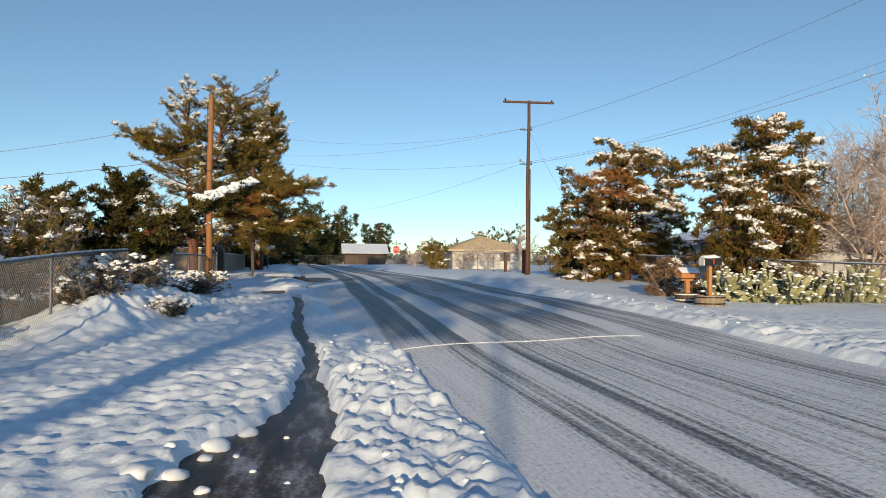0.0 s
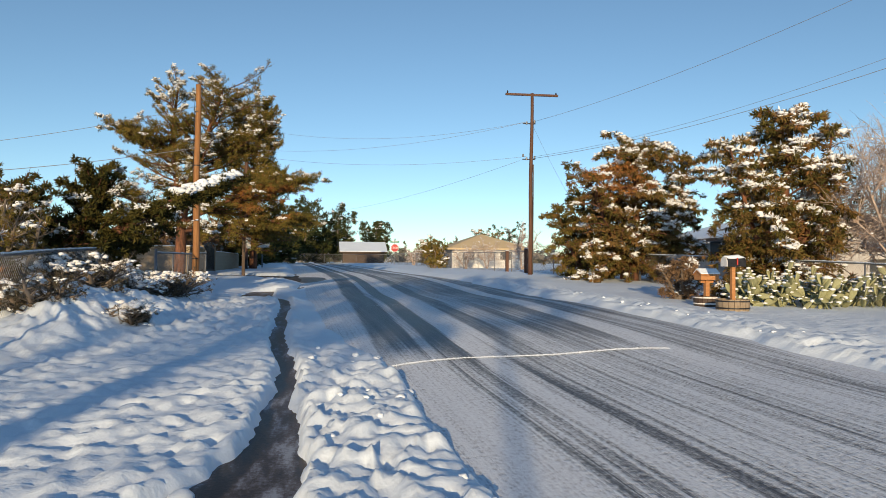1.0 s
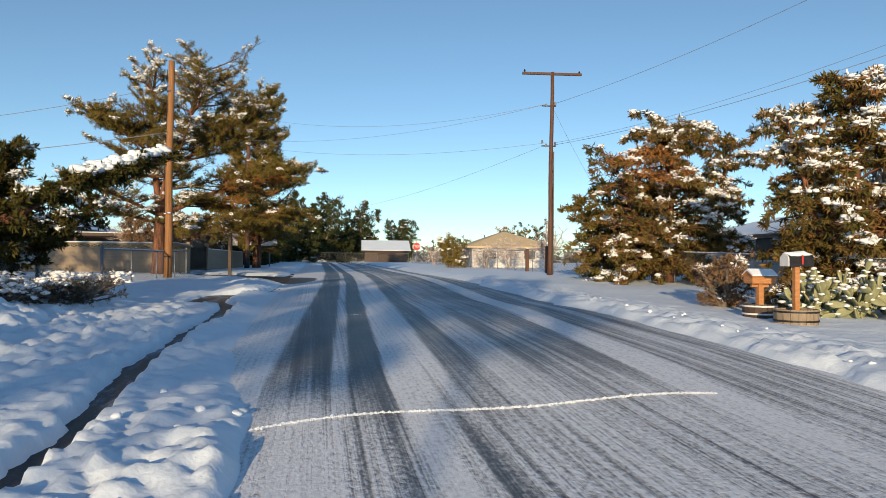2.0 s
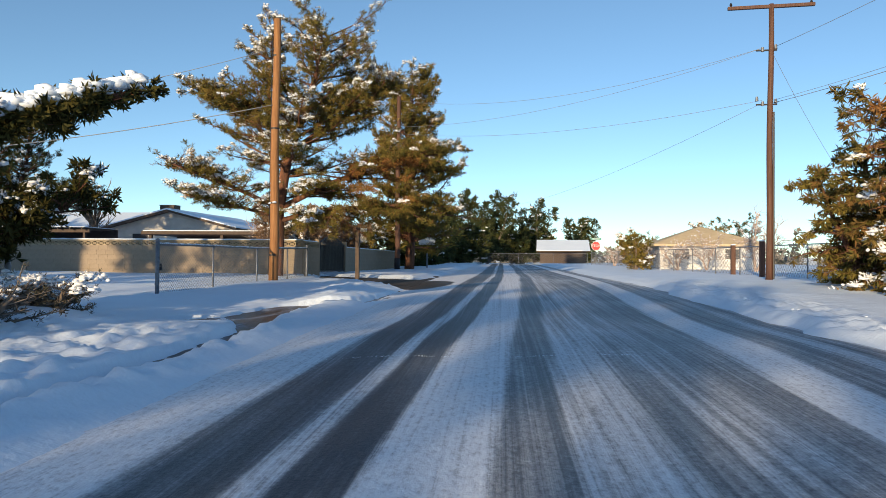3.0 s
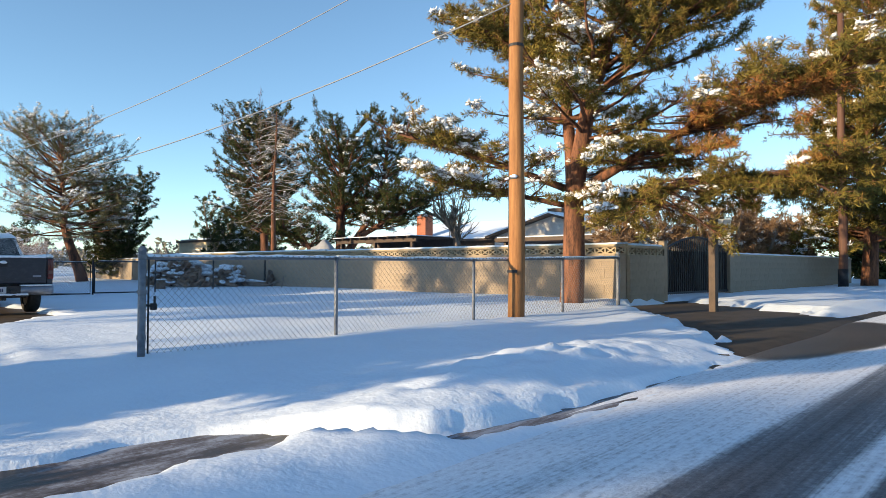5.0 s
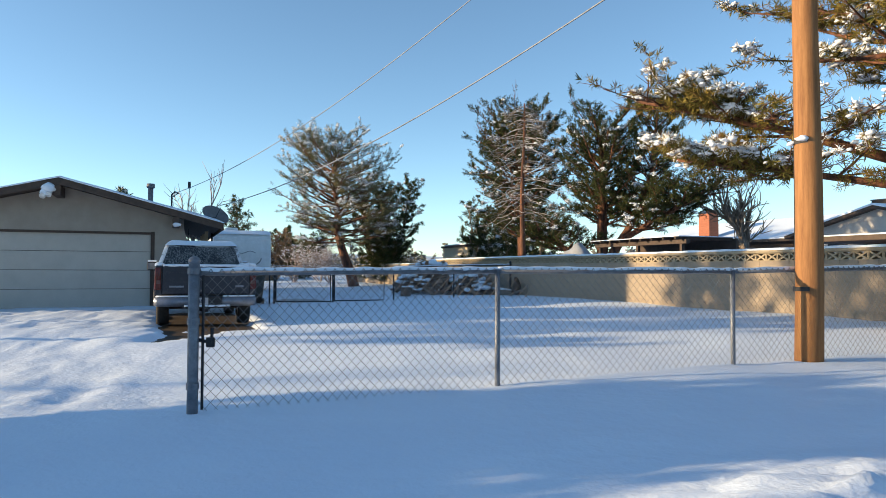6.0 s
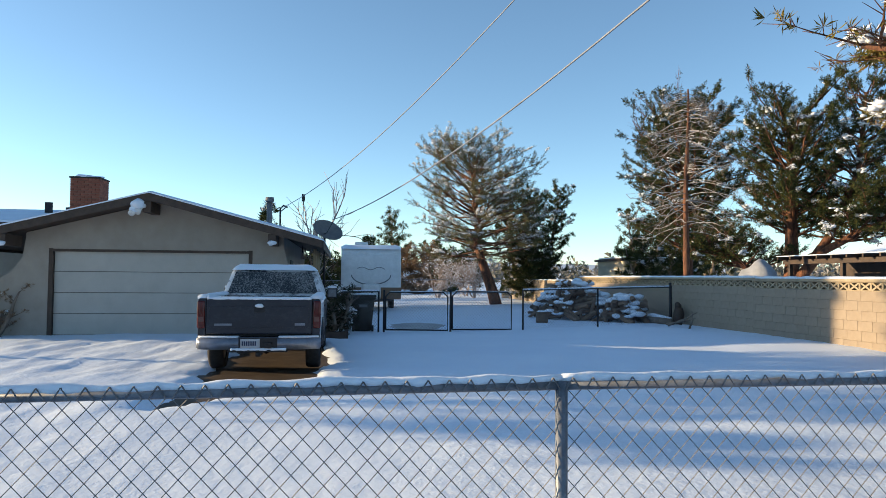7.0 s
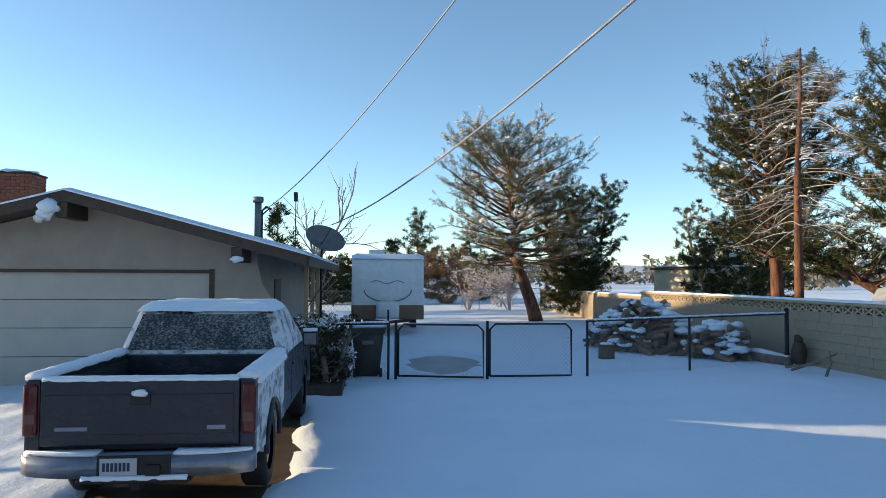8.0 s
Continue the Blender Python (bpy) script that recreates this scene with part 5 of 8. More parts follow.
def cedar(base, h, spread_m, seed, label, lean=(0, 0), n=95, leaf=CEDAR, snow=0.5, rust=None):
    t = line((0, 0, -0.1), (lean[0] * 0.4, lean[1] * 0.4, h * 0.45), (lean[0], lean[1], h * 0.88))
    t2 = line((0, 0, 0.2), (0.25 * spread_m, -0.3, h * 0.40), (0.36 * spread_m, -0.3, h * 0.78))
    t3 = line((0, 0, 0.2), (-0.25 * spread_m, -0.4, h * 0.38), (-0.38 * spread_m, -0.5, h * 0.70))
    arm = dict(n=n // 2, t0=0.10, length=lambda t: spread_m * (0.36 - 0.20 * t), elev=lambda t: 6 + 40 * t, curve=-46, step=0.085, twig=0.40, reach=0.2, wobble=0.4)
    leafy_tree("cedar_tree", base, label, "tree", [(t, taper(t, 0.22, 0.04)), (t2, taper(t2, 0.12, 0.03)), (t3, taper(t3, 0.12, 0.03))],
               [dict(n=n, t0=0.06, length=lambda t: spread_m * (0.52 - 0.32 * t), elev=lambda t: 6 + 40 * t, curve=-44, step=0.085, twig=0.40, reach=0.25, wobble=0.4), arm, arm],
               leaf, BARK, size=0.19, needles=15, spread=0.75, width=0.085, snow=snow, snow_size=0.17, seed=seed, group="cedar trees", rust=rust, snow_flat=0.5, hang=-0.7, gaps=0.26, clump=0.95, cell=0.30)


def sprawling_juniper():
    """A low juniper that leans out over the verge, one long limb loaded with snow."""
    b = (-5.5, 22.2, gl(-5.5, 22.2))
    t1 = line((0, 0, -0.1), (0.2, 0.3, 1.3), (0.4, 0.6, 2.2), (0.6, 0.9, 3.2))
    t2 = line((0.1, 0.1, 0.6), (1.4, -0.9, 1.7), (2.92, -1.39, 2.45), (3.41, -0.82, 2.75), (4.30, 0.1, 3.28))
    t3 = line((0, 0, 0.4), (-0.5, -0.8, 1.4), (-0.8, -1.4, 2.6))
    t4 = line((0.1, 0, 0.5), (1.2, 1.6, 1.4), (1.9, 2.2, 2.0))
    leafy_tree("juniper_tree", b, "sprawling juniper leaning over the verge with one snow-laden limb", "tree",
               [(t1, taper(t1, 0.2, 0.05)), (t2, taper(t2, 0.15, 0.03)), (t3, taper(t3, 0.13, 0.04)), (t4, taper(t4, 0.1, 0.03))],
               [dict(n=64, t0=0.25, length=lambda t: 1.45 - 0.7 * t, elev=lambda t: 12 + 30 * t, curve=10, step=0.075, twig=0.34, reach=0.1),
                dict(n=90, t0=0.12, length=lambda t: 0.9 - 0.68 * t, elev=lambda t: -22 + 16 * t, curve=10, step=0.065, twig=0.24, reach=0.05),
                dict(n=46, t0=0.2, length=lambda t: 1.6 - 0.8 * t, elev=lambda t: 12 + 30 * t, curve=10, step=0.075, twig=0.34, reach=0.1),
                dict(n=40, t0=0.2, length=lambda t: 1.3 - 0.6 * t, elev=lambda t: 5 + 20 * t, curve=0, step=0.075, twig=0.34, reach=0.1)],
               JUNIPER_DARK, BARK, size=0.13, needles=14, spread=0.95, width=0.11, snow=0.14, snow_size=0.11, gaps=0.15, clump=1.6, seed=8, group="junipers")
    # the long limb's broken load of snow
    ob = thing("limb_snow", pose(*b), "broken lumpy load of snow along a juniper limb", "snow")
    r = np.random.default_rng(5)
    n = 420
    u = r.uniform(0.62, 0.985, n)
    k = u * (len(t2) - 1)
    P = np.stack([np.interp(k, np.arange(len(t2)), t2[:, c]) for c in range(3)], -1)
    P += r.normal(size=(n, 3)) * np.array([0.10, 0.10, 0.025]) * (1.5 - u)[:, None] * 1.3 + np.array([0, 0, 0.17])
    v, f = blob_arrays(r, P, r.uniform(0.07, 0.16, n) * (1.35 - 0.6 * u), 0.5)
    mesh_np("snow_load", v, f, SNOW_SOFT, ob, smooth=True, kind="stuff")


def bushy(name, base, h, w, seed, label, category, leaf, snow, size=0.17, n=70, group="", elev=35, step=0.17, blades=10, coat=True, lump_size=0.8, spread=0.85, twig=0.3, gaps=0.2, clump=1.6, gap=0.14):
    """A many-stemmed shrub or a low tree."""
    r = random.Random(seed)
    tr, cr = [], []
    for k in range(4):
        a = k * 1.57 + r.uniform(-0.4, 0.4)
        t = line((0, 0, -0.1), (0.25 * w * math.cos(a), 0.25 * w * math.sin(a), h * 0.45), (0.36 * w * math.cos(a), 0.36 * w * math.sin(a), h * r.uniform(0.7, 0.95)))
        tr.append((t, taper(t, 0.05 + 0.02 * h, 0.02)))
        cr.append(dict(n=n // 4, t0=0.05, length=lambda t: w * (0.34 - 0.16 * t), elev=lambda t: elev * t + 4, curve=8, step=step, twig=twig, reach=0.1, gap=gap))
    return leafy_tree(name, base, label, category, tr, cr, leaf, BARK_GREY, size=size, needles=10 if size > 0.25 else blades + 4, spread=spread, width=0.085 if size > 0.25 else 0.07, snow=snow, snow_size=size * lump_size, seed=seed, group=group, coat=coat, gaps=gaps, clump=clump)


def bare_tree(name, base, h, seed, label, mat, levels=4, spread=0.6, r0=0.09, stems=1, lift=0.25, group="bare trees", snow=0.0, kids=(2, 3)):
    """A leafless tree: limbs that fork again and again."""
    r = np.random.default_rng(seed)
    seg = []

    def shoot(p, d, ln, rad, lv):
        n = 3
        for k in range(n):
            d = unit(d + r.normal(size=3) * 0.16 + np.array([0, 0, lift * 0.2]))
            q = p + d * ln / n
            seg.append((p, q, rad * (1 - 0.5 * k / n), rad * (1 - 0.5 * (k + 1) / n)))
            if lv > 0 and k > 0 or lv < levels and lv > 0:
                for j in range(int(r.integers(*kids))):
                    e = unit(d + r.normal(size=3) * spread + np.array([0, 0, lift]))
                    shoot(p + (q - p) * r.uniform(), e, ln * r.uniform(0.45, 0.72), rad * 0.55, lv - 1)
            p = q

    for s in range(stems):
        a = 2 * math.pi * s / stems
        d = unit(np.array([0.35 * math.cos(a), 0.35 * math.sin(a), 1.0])) if stems > 1 else np.array([0.02, 0, 1.0])
        shoot(np.array([0.05 * math.cos(a), 0.05 * math.sin(a), -0.05]), d, h * 0.55, r0, levels)
    ob = thing(name, pose(*base), label, "tree", group)
    big = [s for s in seg if s[2] > r0 * 0.45]
    v, q = seg_arrays(big, 7)
    mesh_np("trunk", v, q, mat, ob, smooth=True)
    small = [(a, b, max(c, 0.004), max(d, 0.003)) for a, b, c, d in seg if c <= r0 * 0.45]
    v, q = seg_arrays(small, 3)
    mesh_np("twig_spray", v, q, mat, ob, kind="stuff")
    if snow:
        pts = np.array([(s[0] + s[1]) / 2 for s in small])
        pts = pts[r.uniform(size=len(pts)) < snow]
        v, q = blob_arrays(r, pts + np.array([0, 0, 0.01]), np.full(len(pts), 0.04), 0.6)
        mesh_np("snow", v, q, SNOW_TREE, ob, "snow caught in the twigs", smooth=True, kind="stuff")
    return ob


big_pine()
street_conifer()
sprawling_juniper()
cedar((15.3, 33.3, gl(15.3, 33)), 7.0, 6.8, 11, "broad drooping cedar with browned tips under clotted snow", rust=((-1.2, -0.8, 4.6), (1.6, 2.0, 1.0)))
cedar((15.9, 24.0, gl(15.9, 24)), 6.9, 5.2, 12, "cedar with olive and rust foliage dusted with snow", lean=(0.8, 0.2), n=70)
cedar((14.0, 36.6, gl(14, 36.6)), 4.9, 4.2, 13, "small dark cedar crowding the fence line", n=50, leaf=JUNIPER, snow=0.12)
bare_tree("bare_tree", (19.2, 22.5, gl(19.2, 22.5)), 7.0, 21, "leafless pale-twigged tree frosted with snow", TWIG, 4, 0.8, 0.07, 5, 0.06, snow=0.02)
bare_tree("bare_tree", (18.3, 26.0, gl(18, 26)), 5.0, 22, "leafless pale-twigged tree frosted with snow", TWIG, 3, 0.8, 0.09, 5, 0.05, snow=0.05, kids=(2, 4))
bare_tree("bare_tree", (22.0, 26.0, gl(22, 26)), 8.0, 23, "leafless pale-twigged tree frosted with snow", TWIG, 4, 0.8, 0.06, 3, 0.1, snow=0.02)

# left-hand yard: junipers behind the fence
bushy("juniper_tree", (-5.9, 20.0, gl(-5.9, 20)), 2.9, 2.8, 31, "bushy juniper behind the fence with snow in its crown", "tree", JUNIPER, 0.42, 0.085, 110, "junipers", step=0.07, blades=6, lump_size=1.3, gap=0.085, spread=1.0, twig=0.34)
bushy("juniper_tree", (-5.3, 17.4, gl(-5.3, 17.4)), 2.6, 2.4, 32, "bushy juniper behind the fence with snow in its crown", "tree", JUNIPER, 0.42, 0.085, 110, "junipers", step=0.07, blades=6, lump_size=1.3, gap=0.085, spread=1.0, twig=0.34)
bushy("shrub", (-4.9, 15.4, gl(-4.9, 15.4)), 1.9, 1.6, 33, "rust-tinged shrub powdered with snow behind the fence", "shrub", CEDAR, 0.4, 0.14, 60, "shrubs")
bushy("juniper_tree", (-5.6, 13.9, gl(-5.6, 13.9)), 2.4, 2.0, 34, "bushy juniper behind the fence with snow in its crown", "tree", JUNIPER, 0.42, 0.085, 110, "junipers", step=0.07, blades=6, lump_size=1.3, gap=0.085, spread=1.0, twig=0.34)

# back yard and beyond the wall
def open_pine():
    t = line((0, 0, -0.1), (-0.1, -0.45, 1.4), (0.0, -1.0, 3.1), (0.1, -1.15, 5.1), (0.0, -1.2, 7.5))
    leafy_tree("pine_tree", (-38.4, 38.66, gl(-38.4, 38.66)), "open airy pine with a leaning red trunk and snowy tips", "tree",
               [(t, taper(t, 0.33, 0.06))],
               [dict(n=112, t0=0.34, length=lambda t: np.interp(t, [0.34, 0.6, 0.85, 1.0], [3.2, 3.6, 3.1, 2.0]), elev=lambda t: -2 + 52 * (t - 0.3), curve=9, step=0.105, twig=0.8, reach=0.52, gap=0.08)],
               NEEDLES_PALE, BARK, size=0.12, needles=9, spread=1.05, width=0.045, snow=0.42, snow_size=0.085, seed=41, group="pine trees", gaps=0.10, clump=1.0)


def snag():
    """A dying pine: bare drooping branches whitened with snow."""
    base = (-23.6, 41.75, gl(-23.6, 42))
    r = np.random.default_rng(42)
    t = line((0, 0, -0.1), (0.1, 0, 3), (0.25, 0, 5.6), (0.3, 0, 7.6))
    seg, snow = [], []
    for k in range(120):
        s = r.uniform(0.32, 0.98)
        p = np.array([np.interp(s * (len(t) - 1), np.arange(len(t)), t[:, c]) for c in range(3)])
        a, L_ = r.uniform(0, 2 * np.pi), (2.5 - 1.7 * abs(s - 0.5) * 1.6) * r.uniform(0.5, 1.15)
        e = r.uniform(-0.1, 0.35)
        for j in range(6):
            e -= (0.16 if j < 4 else -0.28)
            a += r.normal() * 0.22
            q = p + np.array([math.cos(a) * math.cos(e), math.sin(a) * math.cos(e), math.sin(e)]) * L_ / 6
            seg.append((p, q, 0.012 * (1 - j / 7), 0.012 * (1 - (j + 1) / 7)))
            snow.append((p + [0, 0, 0.008], q + [0, 0, 0.008], 0.007 * (1 - j / 7), 0.006 * (1 - (j + 1) / 7)))
            if j > 1:
                for c in range(2):
                    d = unit(r.normal(size=3) + np.array([0, 0, -0.4]))
                    seg.append((q, q + d * 0.3, 0.007, 0.003))
            p = q
    ob = thing("dead_pine", pose(*base), "nearly bare dead pine with drooping whitened branches", "tree")
    part("trunk", trunk_bm(t, taper(t, 0.13, 0.03)), BARK, ob, smooth=True)
    v, q = seg_arrays(seg, 4)
    mesh_np("branchwork", v, q, BARK_GREY, ob, kind="stuff")
    v, q = seg_arrays(snow, 4)
    mesh_np("snow", v, q, SNOW_TREE, ob, "snow along the branches", smooth=True, kind="stuff")


def neighbour_pines():
    a = line((0, 0, -0.1), (-0.2, 0, 3), (-0.5, 0, 5.6), (-0.6, 0, 8.3))
    leafy_tree("pine_tree", (-30.7, 45.6, gl(-30, 46)), "tall bushy pine behind the wall with snow-dusted tops", "tree", [(a, taper(a, 0.26, 0.05))],
               [dict(n=130, t0=0.30, length=lambda t: 3.2 - 1.5 * abs(t - 0.7) * 2, elev=lambda t: 4 + 30 * t, curve=12, step=0.13, twig=0.55, gap=0.065)],
               NEEDLES_DARK, BARK, size=0.12, needles=11, spread=1.1, width=0.065, snow=0.11, snow_size=0.13, gaps=0.14, clump=0.9, seed=44, group="pine trees")
    t1 = line((0, 0, -0.1), (0.0, 0.3, 1.8), (0.1, 0.3, 4.5), (0.1, 0.2, 7.2))
    t2 = line((0.1, 0.2, 0.9), (1.0, 1.2, 3.0), (1.6, 1.9, 5.2), (1.8, 2.1, 8.2))
    t3 = line((0.1, 0, 0.8), (-0.9, -1.3, 1.9), (-1.6, -2.4, 3.0))
    t4 = line((0.4, 0.5, 2.0), (2.2, 2.2, 3.4), (3.9, 3.6, 4.6))
    leafy_tree("pine_tree", (-26.6, 47.4, gl(-27, 48)), "spreading many-trunked pine with red bark behind the wall", "tree",
               [(t1, taper(t1, 0.34, 0.12)), (t2, taper(t2, 0.24, 0.05)), (t3, taper(t3, 0.2, 0.06)), (t4, taper(t4, 0.16, 0.05))],
               [dict(n=80, t0=0.40, length=lambda t: 2.5, elev=lambda t: 8 + 25 * t, curve=10, step=0.12, twig=0.55, gap=0.065, reach=0.35),
                dict(n=84, t0=0.36, length=lambda t: 2.4 - 0.9 * t, elev=lambda t: 6 + 30 * t, curve=10, step=0.12, twig=0.55, gap=0.065, reach=0.35),
                dict(n=40, t0=0.35, length=lambda t: 2.0, elev=lambda t: 14, curve=10, step=0.12, twig=0.55, gap=0.065, reach=0.35),
                dict(n=84, t0=0.25, length=lambda t: 2.3 - 0.6 * t, elev=lambda t: 12, curve=10, step=0.12, twig=0.55, gap=0.065, reach=0.35)],
               NEEDLES_DARK, BARK, size=0.12, needles=11, spread=1.1, width=0.065, snow=0.11, snow_size=0.13, gaps=0.12, clump=0.9, seed=45, group="pine trees")


open_pine()
snag()
neighbour_pines()


def cone(base, h, w, seed, label, leaf=NEEDLES_DARK, snow=0.08, n=80, size=0.3):
    t = line((0, 0, -0.1), (0.05, 0, h * 0.5), (0, 0, h))
    leafy_tree("conifer", base, label, "tree", [(t, taper(t, 0.05 + 0.02 * h, 0.03))],
               [dict(n=n, t0=0.06, length=lambda t: w * 0.55 * (1.0 - 0.78 * t), elev=lambda t: -4 + 45 * t, curve=6, step=0.3, twig=0.42)],
               leaf, BARK_GREY, size=size, needles=12, spread=0.8, width=0.06, snow=snow, snow_size=0.16, seed=seed, group="conifers")


bushy("conifer", (-41.3, 41.3, gl(-40, 42)), 6.9, 4.9, 51, "rounded dark conifer by the back wall", "tree", NEEDLES_DARK, 0.16, 0.15, 330, "conifers", step=0.12, gap=0.08, gaps=0.0, clump=0.8)
cone((-90, 36.6, gl(-62, 36)), 9.5, 8.0, 52, "dark conifer far behind the trailer", NEEDLES_DARK, 0.08, 70, 0.4)
cone((-72, 33.0, gl(-72, 33)), 5.2, 3.0, 53, "dark conifer far behind the trailer", NEEDLES_DARK, 0.08, 40, 0.4)
cone((-50, 25.5, gl(-50, 25)), 6.0, 3.6, 54, "dark conifer showing over the house roof", NEEDLES_DARK, 0.15, 60, 0.35)
for k, (x, y, h, w) in enumerate(((-44, 50, 6.0, 5.5), (-39, 49, 4.2, 5.0), (-35, 46, 3.4, 4.0), (-48, 56, 7.0, 5.0))):
    bushy("conifer", (x, y, gl(x, y)), h, w, 60 + k, "low dark evergreen behind the block wall", "tree", NEEDLES_DARK, 0.12, 0.2, 90, "conifers", gap=0.13, twig=0.4, gaps=0.1)
# the street's far end
for k, (x, y, h, w) in enumerate(((2.9, 128, 10.5, 7.5), (-3.9, 116, 10.2, 9.0), (-9.0, 98, 6.5, 7.5), (-7.6, 86, 4.6, 6), (-6.8, 75, 3.4, 4.5), (11.5, 150, 9.0, 7), (-0.6, 122, 5.0, 6.0), (-6.0, 104, 5.0, 6.5), (-6.4, 67.5, 2.4, 3.2))):
    bushy("far_tree", (x, y, gl(x, y)), h, w, 70 + k, "dark snow-flecked tree at the street's end", "tree", NEEDLES_DARK, 0.45, 0.55, 100, "far trees", step=0.26, spread=1.1, twig=0.8, coat=False, lump_size=0.6, gaps=0.12, clump=0.6, gap=0.32)
for k, (x, y, h, w) in enumerate(((10.5, 63, 2.5, 2.6), (13.0, 84, 2.6, 3.0), (20.5, 86, 4.5, 4), (26, 96, 6, 5), (22.5, 52, 5.6, 5))):
    bushy("far_tree", (x, y, gl(x, y)), h, w, 80 + k, "snow-flecked evergreen beyond the far fence", "tree", NEEDLES if k < 3 else NEEDLES_DARK, 0.5, 0.26, 60, "far trees", step=0.25, coat=False, gap=0.22)
bare_tree("bare_tree", (17.5, 60, gl(17.5, 60)), 4.2, 91, "leafless pale shrub tree beyond the far fence", TWIG, 3, 0.7, 0.08, 3, 0.15, snow=0.1)
bare_tree("bare_tree", (-22.5, 53.0, gl(-22, 53)), 6.2, 92, "dark leafless tree behind the block wall", BARK_GREY, 3, 0.55, 0.16, 2, 0.2)
bare_tree("bare_tree", (-9.5, 48.5, gl(-9.5, 48.5)), 3.6, 93, "leafless pale shrub behind the street wall", TWIG, 3, 0.6, 0.05, 4, 0.2, snow=0.1)
bare_tree("bare_tree", (-9.2, 54.5, gl(-9.2, 54.5)), 3.8, 94, "leafless pale shrub behind the street wall", TWIG, 3, 0.6, 0.05, 4, 0.2, snow=0.1)
bare_tree("bare_tree", (-29.5, 29.6, 0.85), 5.2, 95, "leafless pale tree behind the house eave", TWIG, 3, 0.55, 0.09, 1, 0.25)
for k, (x, y) in enumerate(((-49, 37), (-52, 39.5), (-47.5, 39.2))):
    bare_tree("bare_tree", (x, y, gl(x, y)), 3.2, 96 + k, "pale leafless shrub at the end of the back yard", TWIG, 3, 0.75, 0.05, 4, 0.05, snow=0.2)
bare_tree("bare_tree", (13.2, 62.5, gl(13.2, 62.5)), 2.6, 140, "pale leafless shrub frosted with snow beyond the far fence", TWIG, 3, 0.7, 0.05, 4, 0.15, snow=0.15)
bare_tree("bare_tree", (15.2, 63.0, gl(15.2, 63.0)), 3.0, 141, "pale leafless shrub frosted with snow beyond the far fence", TWIG, 3, 0.7, 0.05, 4, 0.15, snow=0.15)
bare_tree("bare_tree", (12.0, 68.0, gl(12.0, 68.0)), 2.4, 142, "pale leafless shrub frosted with snow beyond the far fence", TWIG, 3, 0.7, 0.05, 4, 0.15, snow=0.15)
bare_tree("bare_tree", (10.8, 80.0, gl(10.8, 80.0)), 2.2, 143, "pale leafless shrub frosted with snow beyond the far fence", TWIG, 3, 0.7, 0.05, 4, 0.15, snow=0.15)
for k, (x, y) in enumerate(((-7.6, 50.0), (-8.2, 46.3), (-7.8, 54.0), (-7.9, 58.0), (-9.5, 62.0))):
    bushy("shrub", (x, y, gl(x, y)), 3.3, 3.6, 145 + k, "tall dry brown shrub behind the street wall", "shrub", DRY, 0.2, 0.2, 80, "shrubs", twig=0.6, step=0.13, gaps=0.1)
bushy("conifer", (-62, 28.0, gl(-62, 28)), 3.2, 6.0, 151, "dark evergreen hedge far behind the trailer", "tree", NEEDLES_DARK, 0.2, 0.28, 110, "conifers", twig=0.6, coat=False)
bushy("shrub", (-60, 36.6, gl(-60, 36.6)), 4.0, 4.6, 152, "brown dry shrub tree beyond the back yard", "shrub", DRY, 0.1, 0.26, 110, "shrubs", twig=0.6)
bushy("conifer", (-66, 40.5, gl(-66, 40.5)), 4.6, 6.0, 153, "dark evergreen beyond the back yard", "tree", NEEDLES_DARK, 0.2, 0.28, 110, "conifers", twig=0.6, coat=False)
# unseen trees behind the street's start and in side yards, added to shade snow
def shade_pine(x, y, h, lo, w, seed, r0=0.2, gaps=0.3):
    t = line((0, 0, -0.1), (0.1, 0, h * 0.5), (0, 0, h))
    leafy_tree("pine_tree", (x, y, gl(x, y)), "unseen tall pine with a high open crown, added to cast shade", "tree", [(t, taper(t, r0, 0.05))],
               [dict(n=40, t0=lo / h, length=lambda t: w * (0.62 - 0.25 * t), elev=lambda t: 5 + 30 * t, curve=8, step=0.3, twig=0.6)],
               NEEDLES, BARK, size=0.34, needles=7, spread=0.75, width=0.09, snow=0.05, snow_size=0.15, gaps=gaps, clump=0.8, seed=seed, group="pine trees")


for k, (x, y, h, lo, w, r0) in enumerate(((-7.9, -17, 10.0, 6.1, 4.4, 0.24), (-3.9, -18, 11.2, 7.4, 5.6, 0.06), (-6.6, -19.5, 11.2, 7.0, 4.8, 0.08))):
    shade_pine(x, y, h, lo, w, 110 + k, r0)
shade_pine(-10.5, -19.0, 10.3, 8.4, 3.6, 114, 0.08, 0.6)
shade_pine(-14.9, 13.5, 6.6, 3.1, 5.0, 115, 0.12, 0.15)
shade_pine(-18.4, 14.5, 6.6, 3.1, 5.0, 116, 0.12, 0.15)
# out-of-view conifers, added far south to keep the back wall in shade
for k in range(4):
    cone((-41 - 4 * k, 2.0, gl(-45, 2)), 9.6 + 0.4 * (k % 2), 6.0, 170 + k, "unseen tall dark conifer added to shade the back wall", NEEDLES_DARK, 0.08, 60, 0.4)
# out-of-view bare trees, added to streak the snow with thin shadows
bare_tree("bare_tree", (-9.6, -13.5, gl(-9.6, -13.5)), 9.0, 126, "unseen tall leafless tree added beside the street's start to cast shadows", BARK_GREY, 3, 0.5, 0.15, 1, 0.25)
bare_tree("bare_tree", (-11.8, 5.0, gl(-11.8, 5)), 6.5, 127, "unseen leafless tree added in the front yard to cast shadows", BARK_GREY, 3, 0.5, 0.11, 1, 0.25)


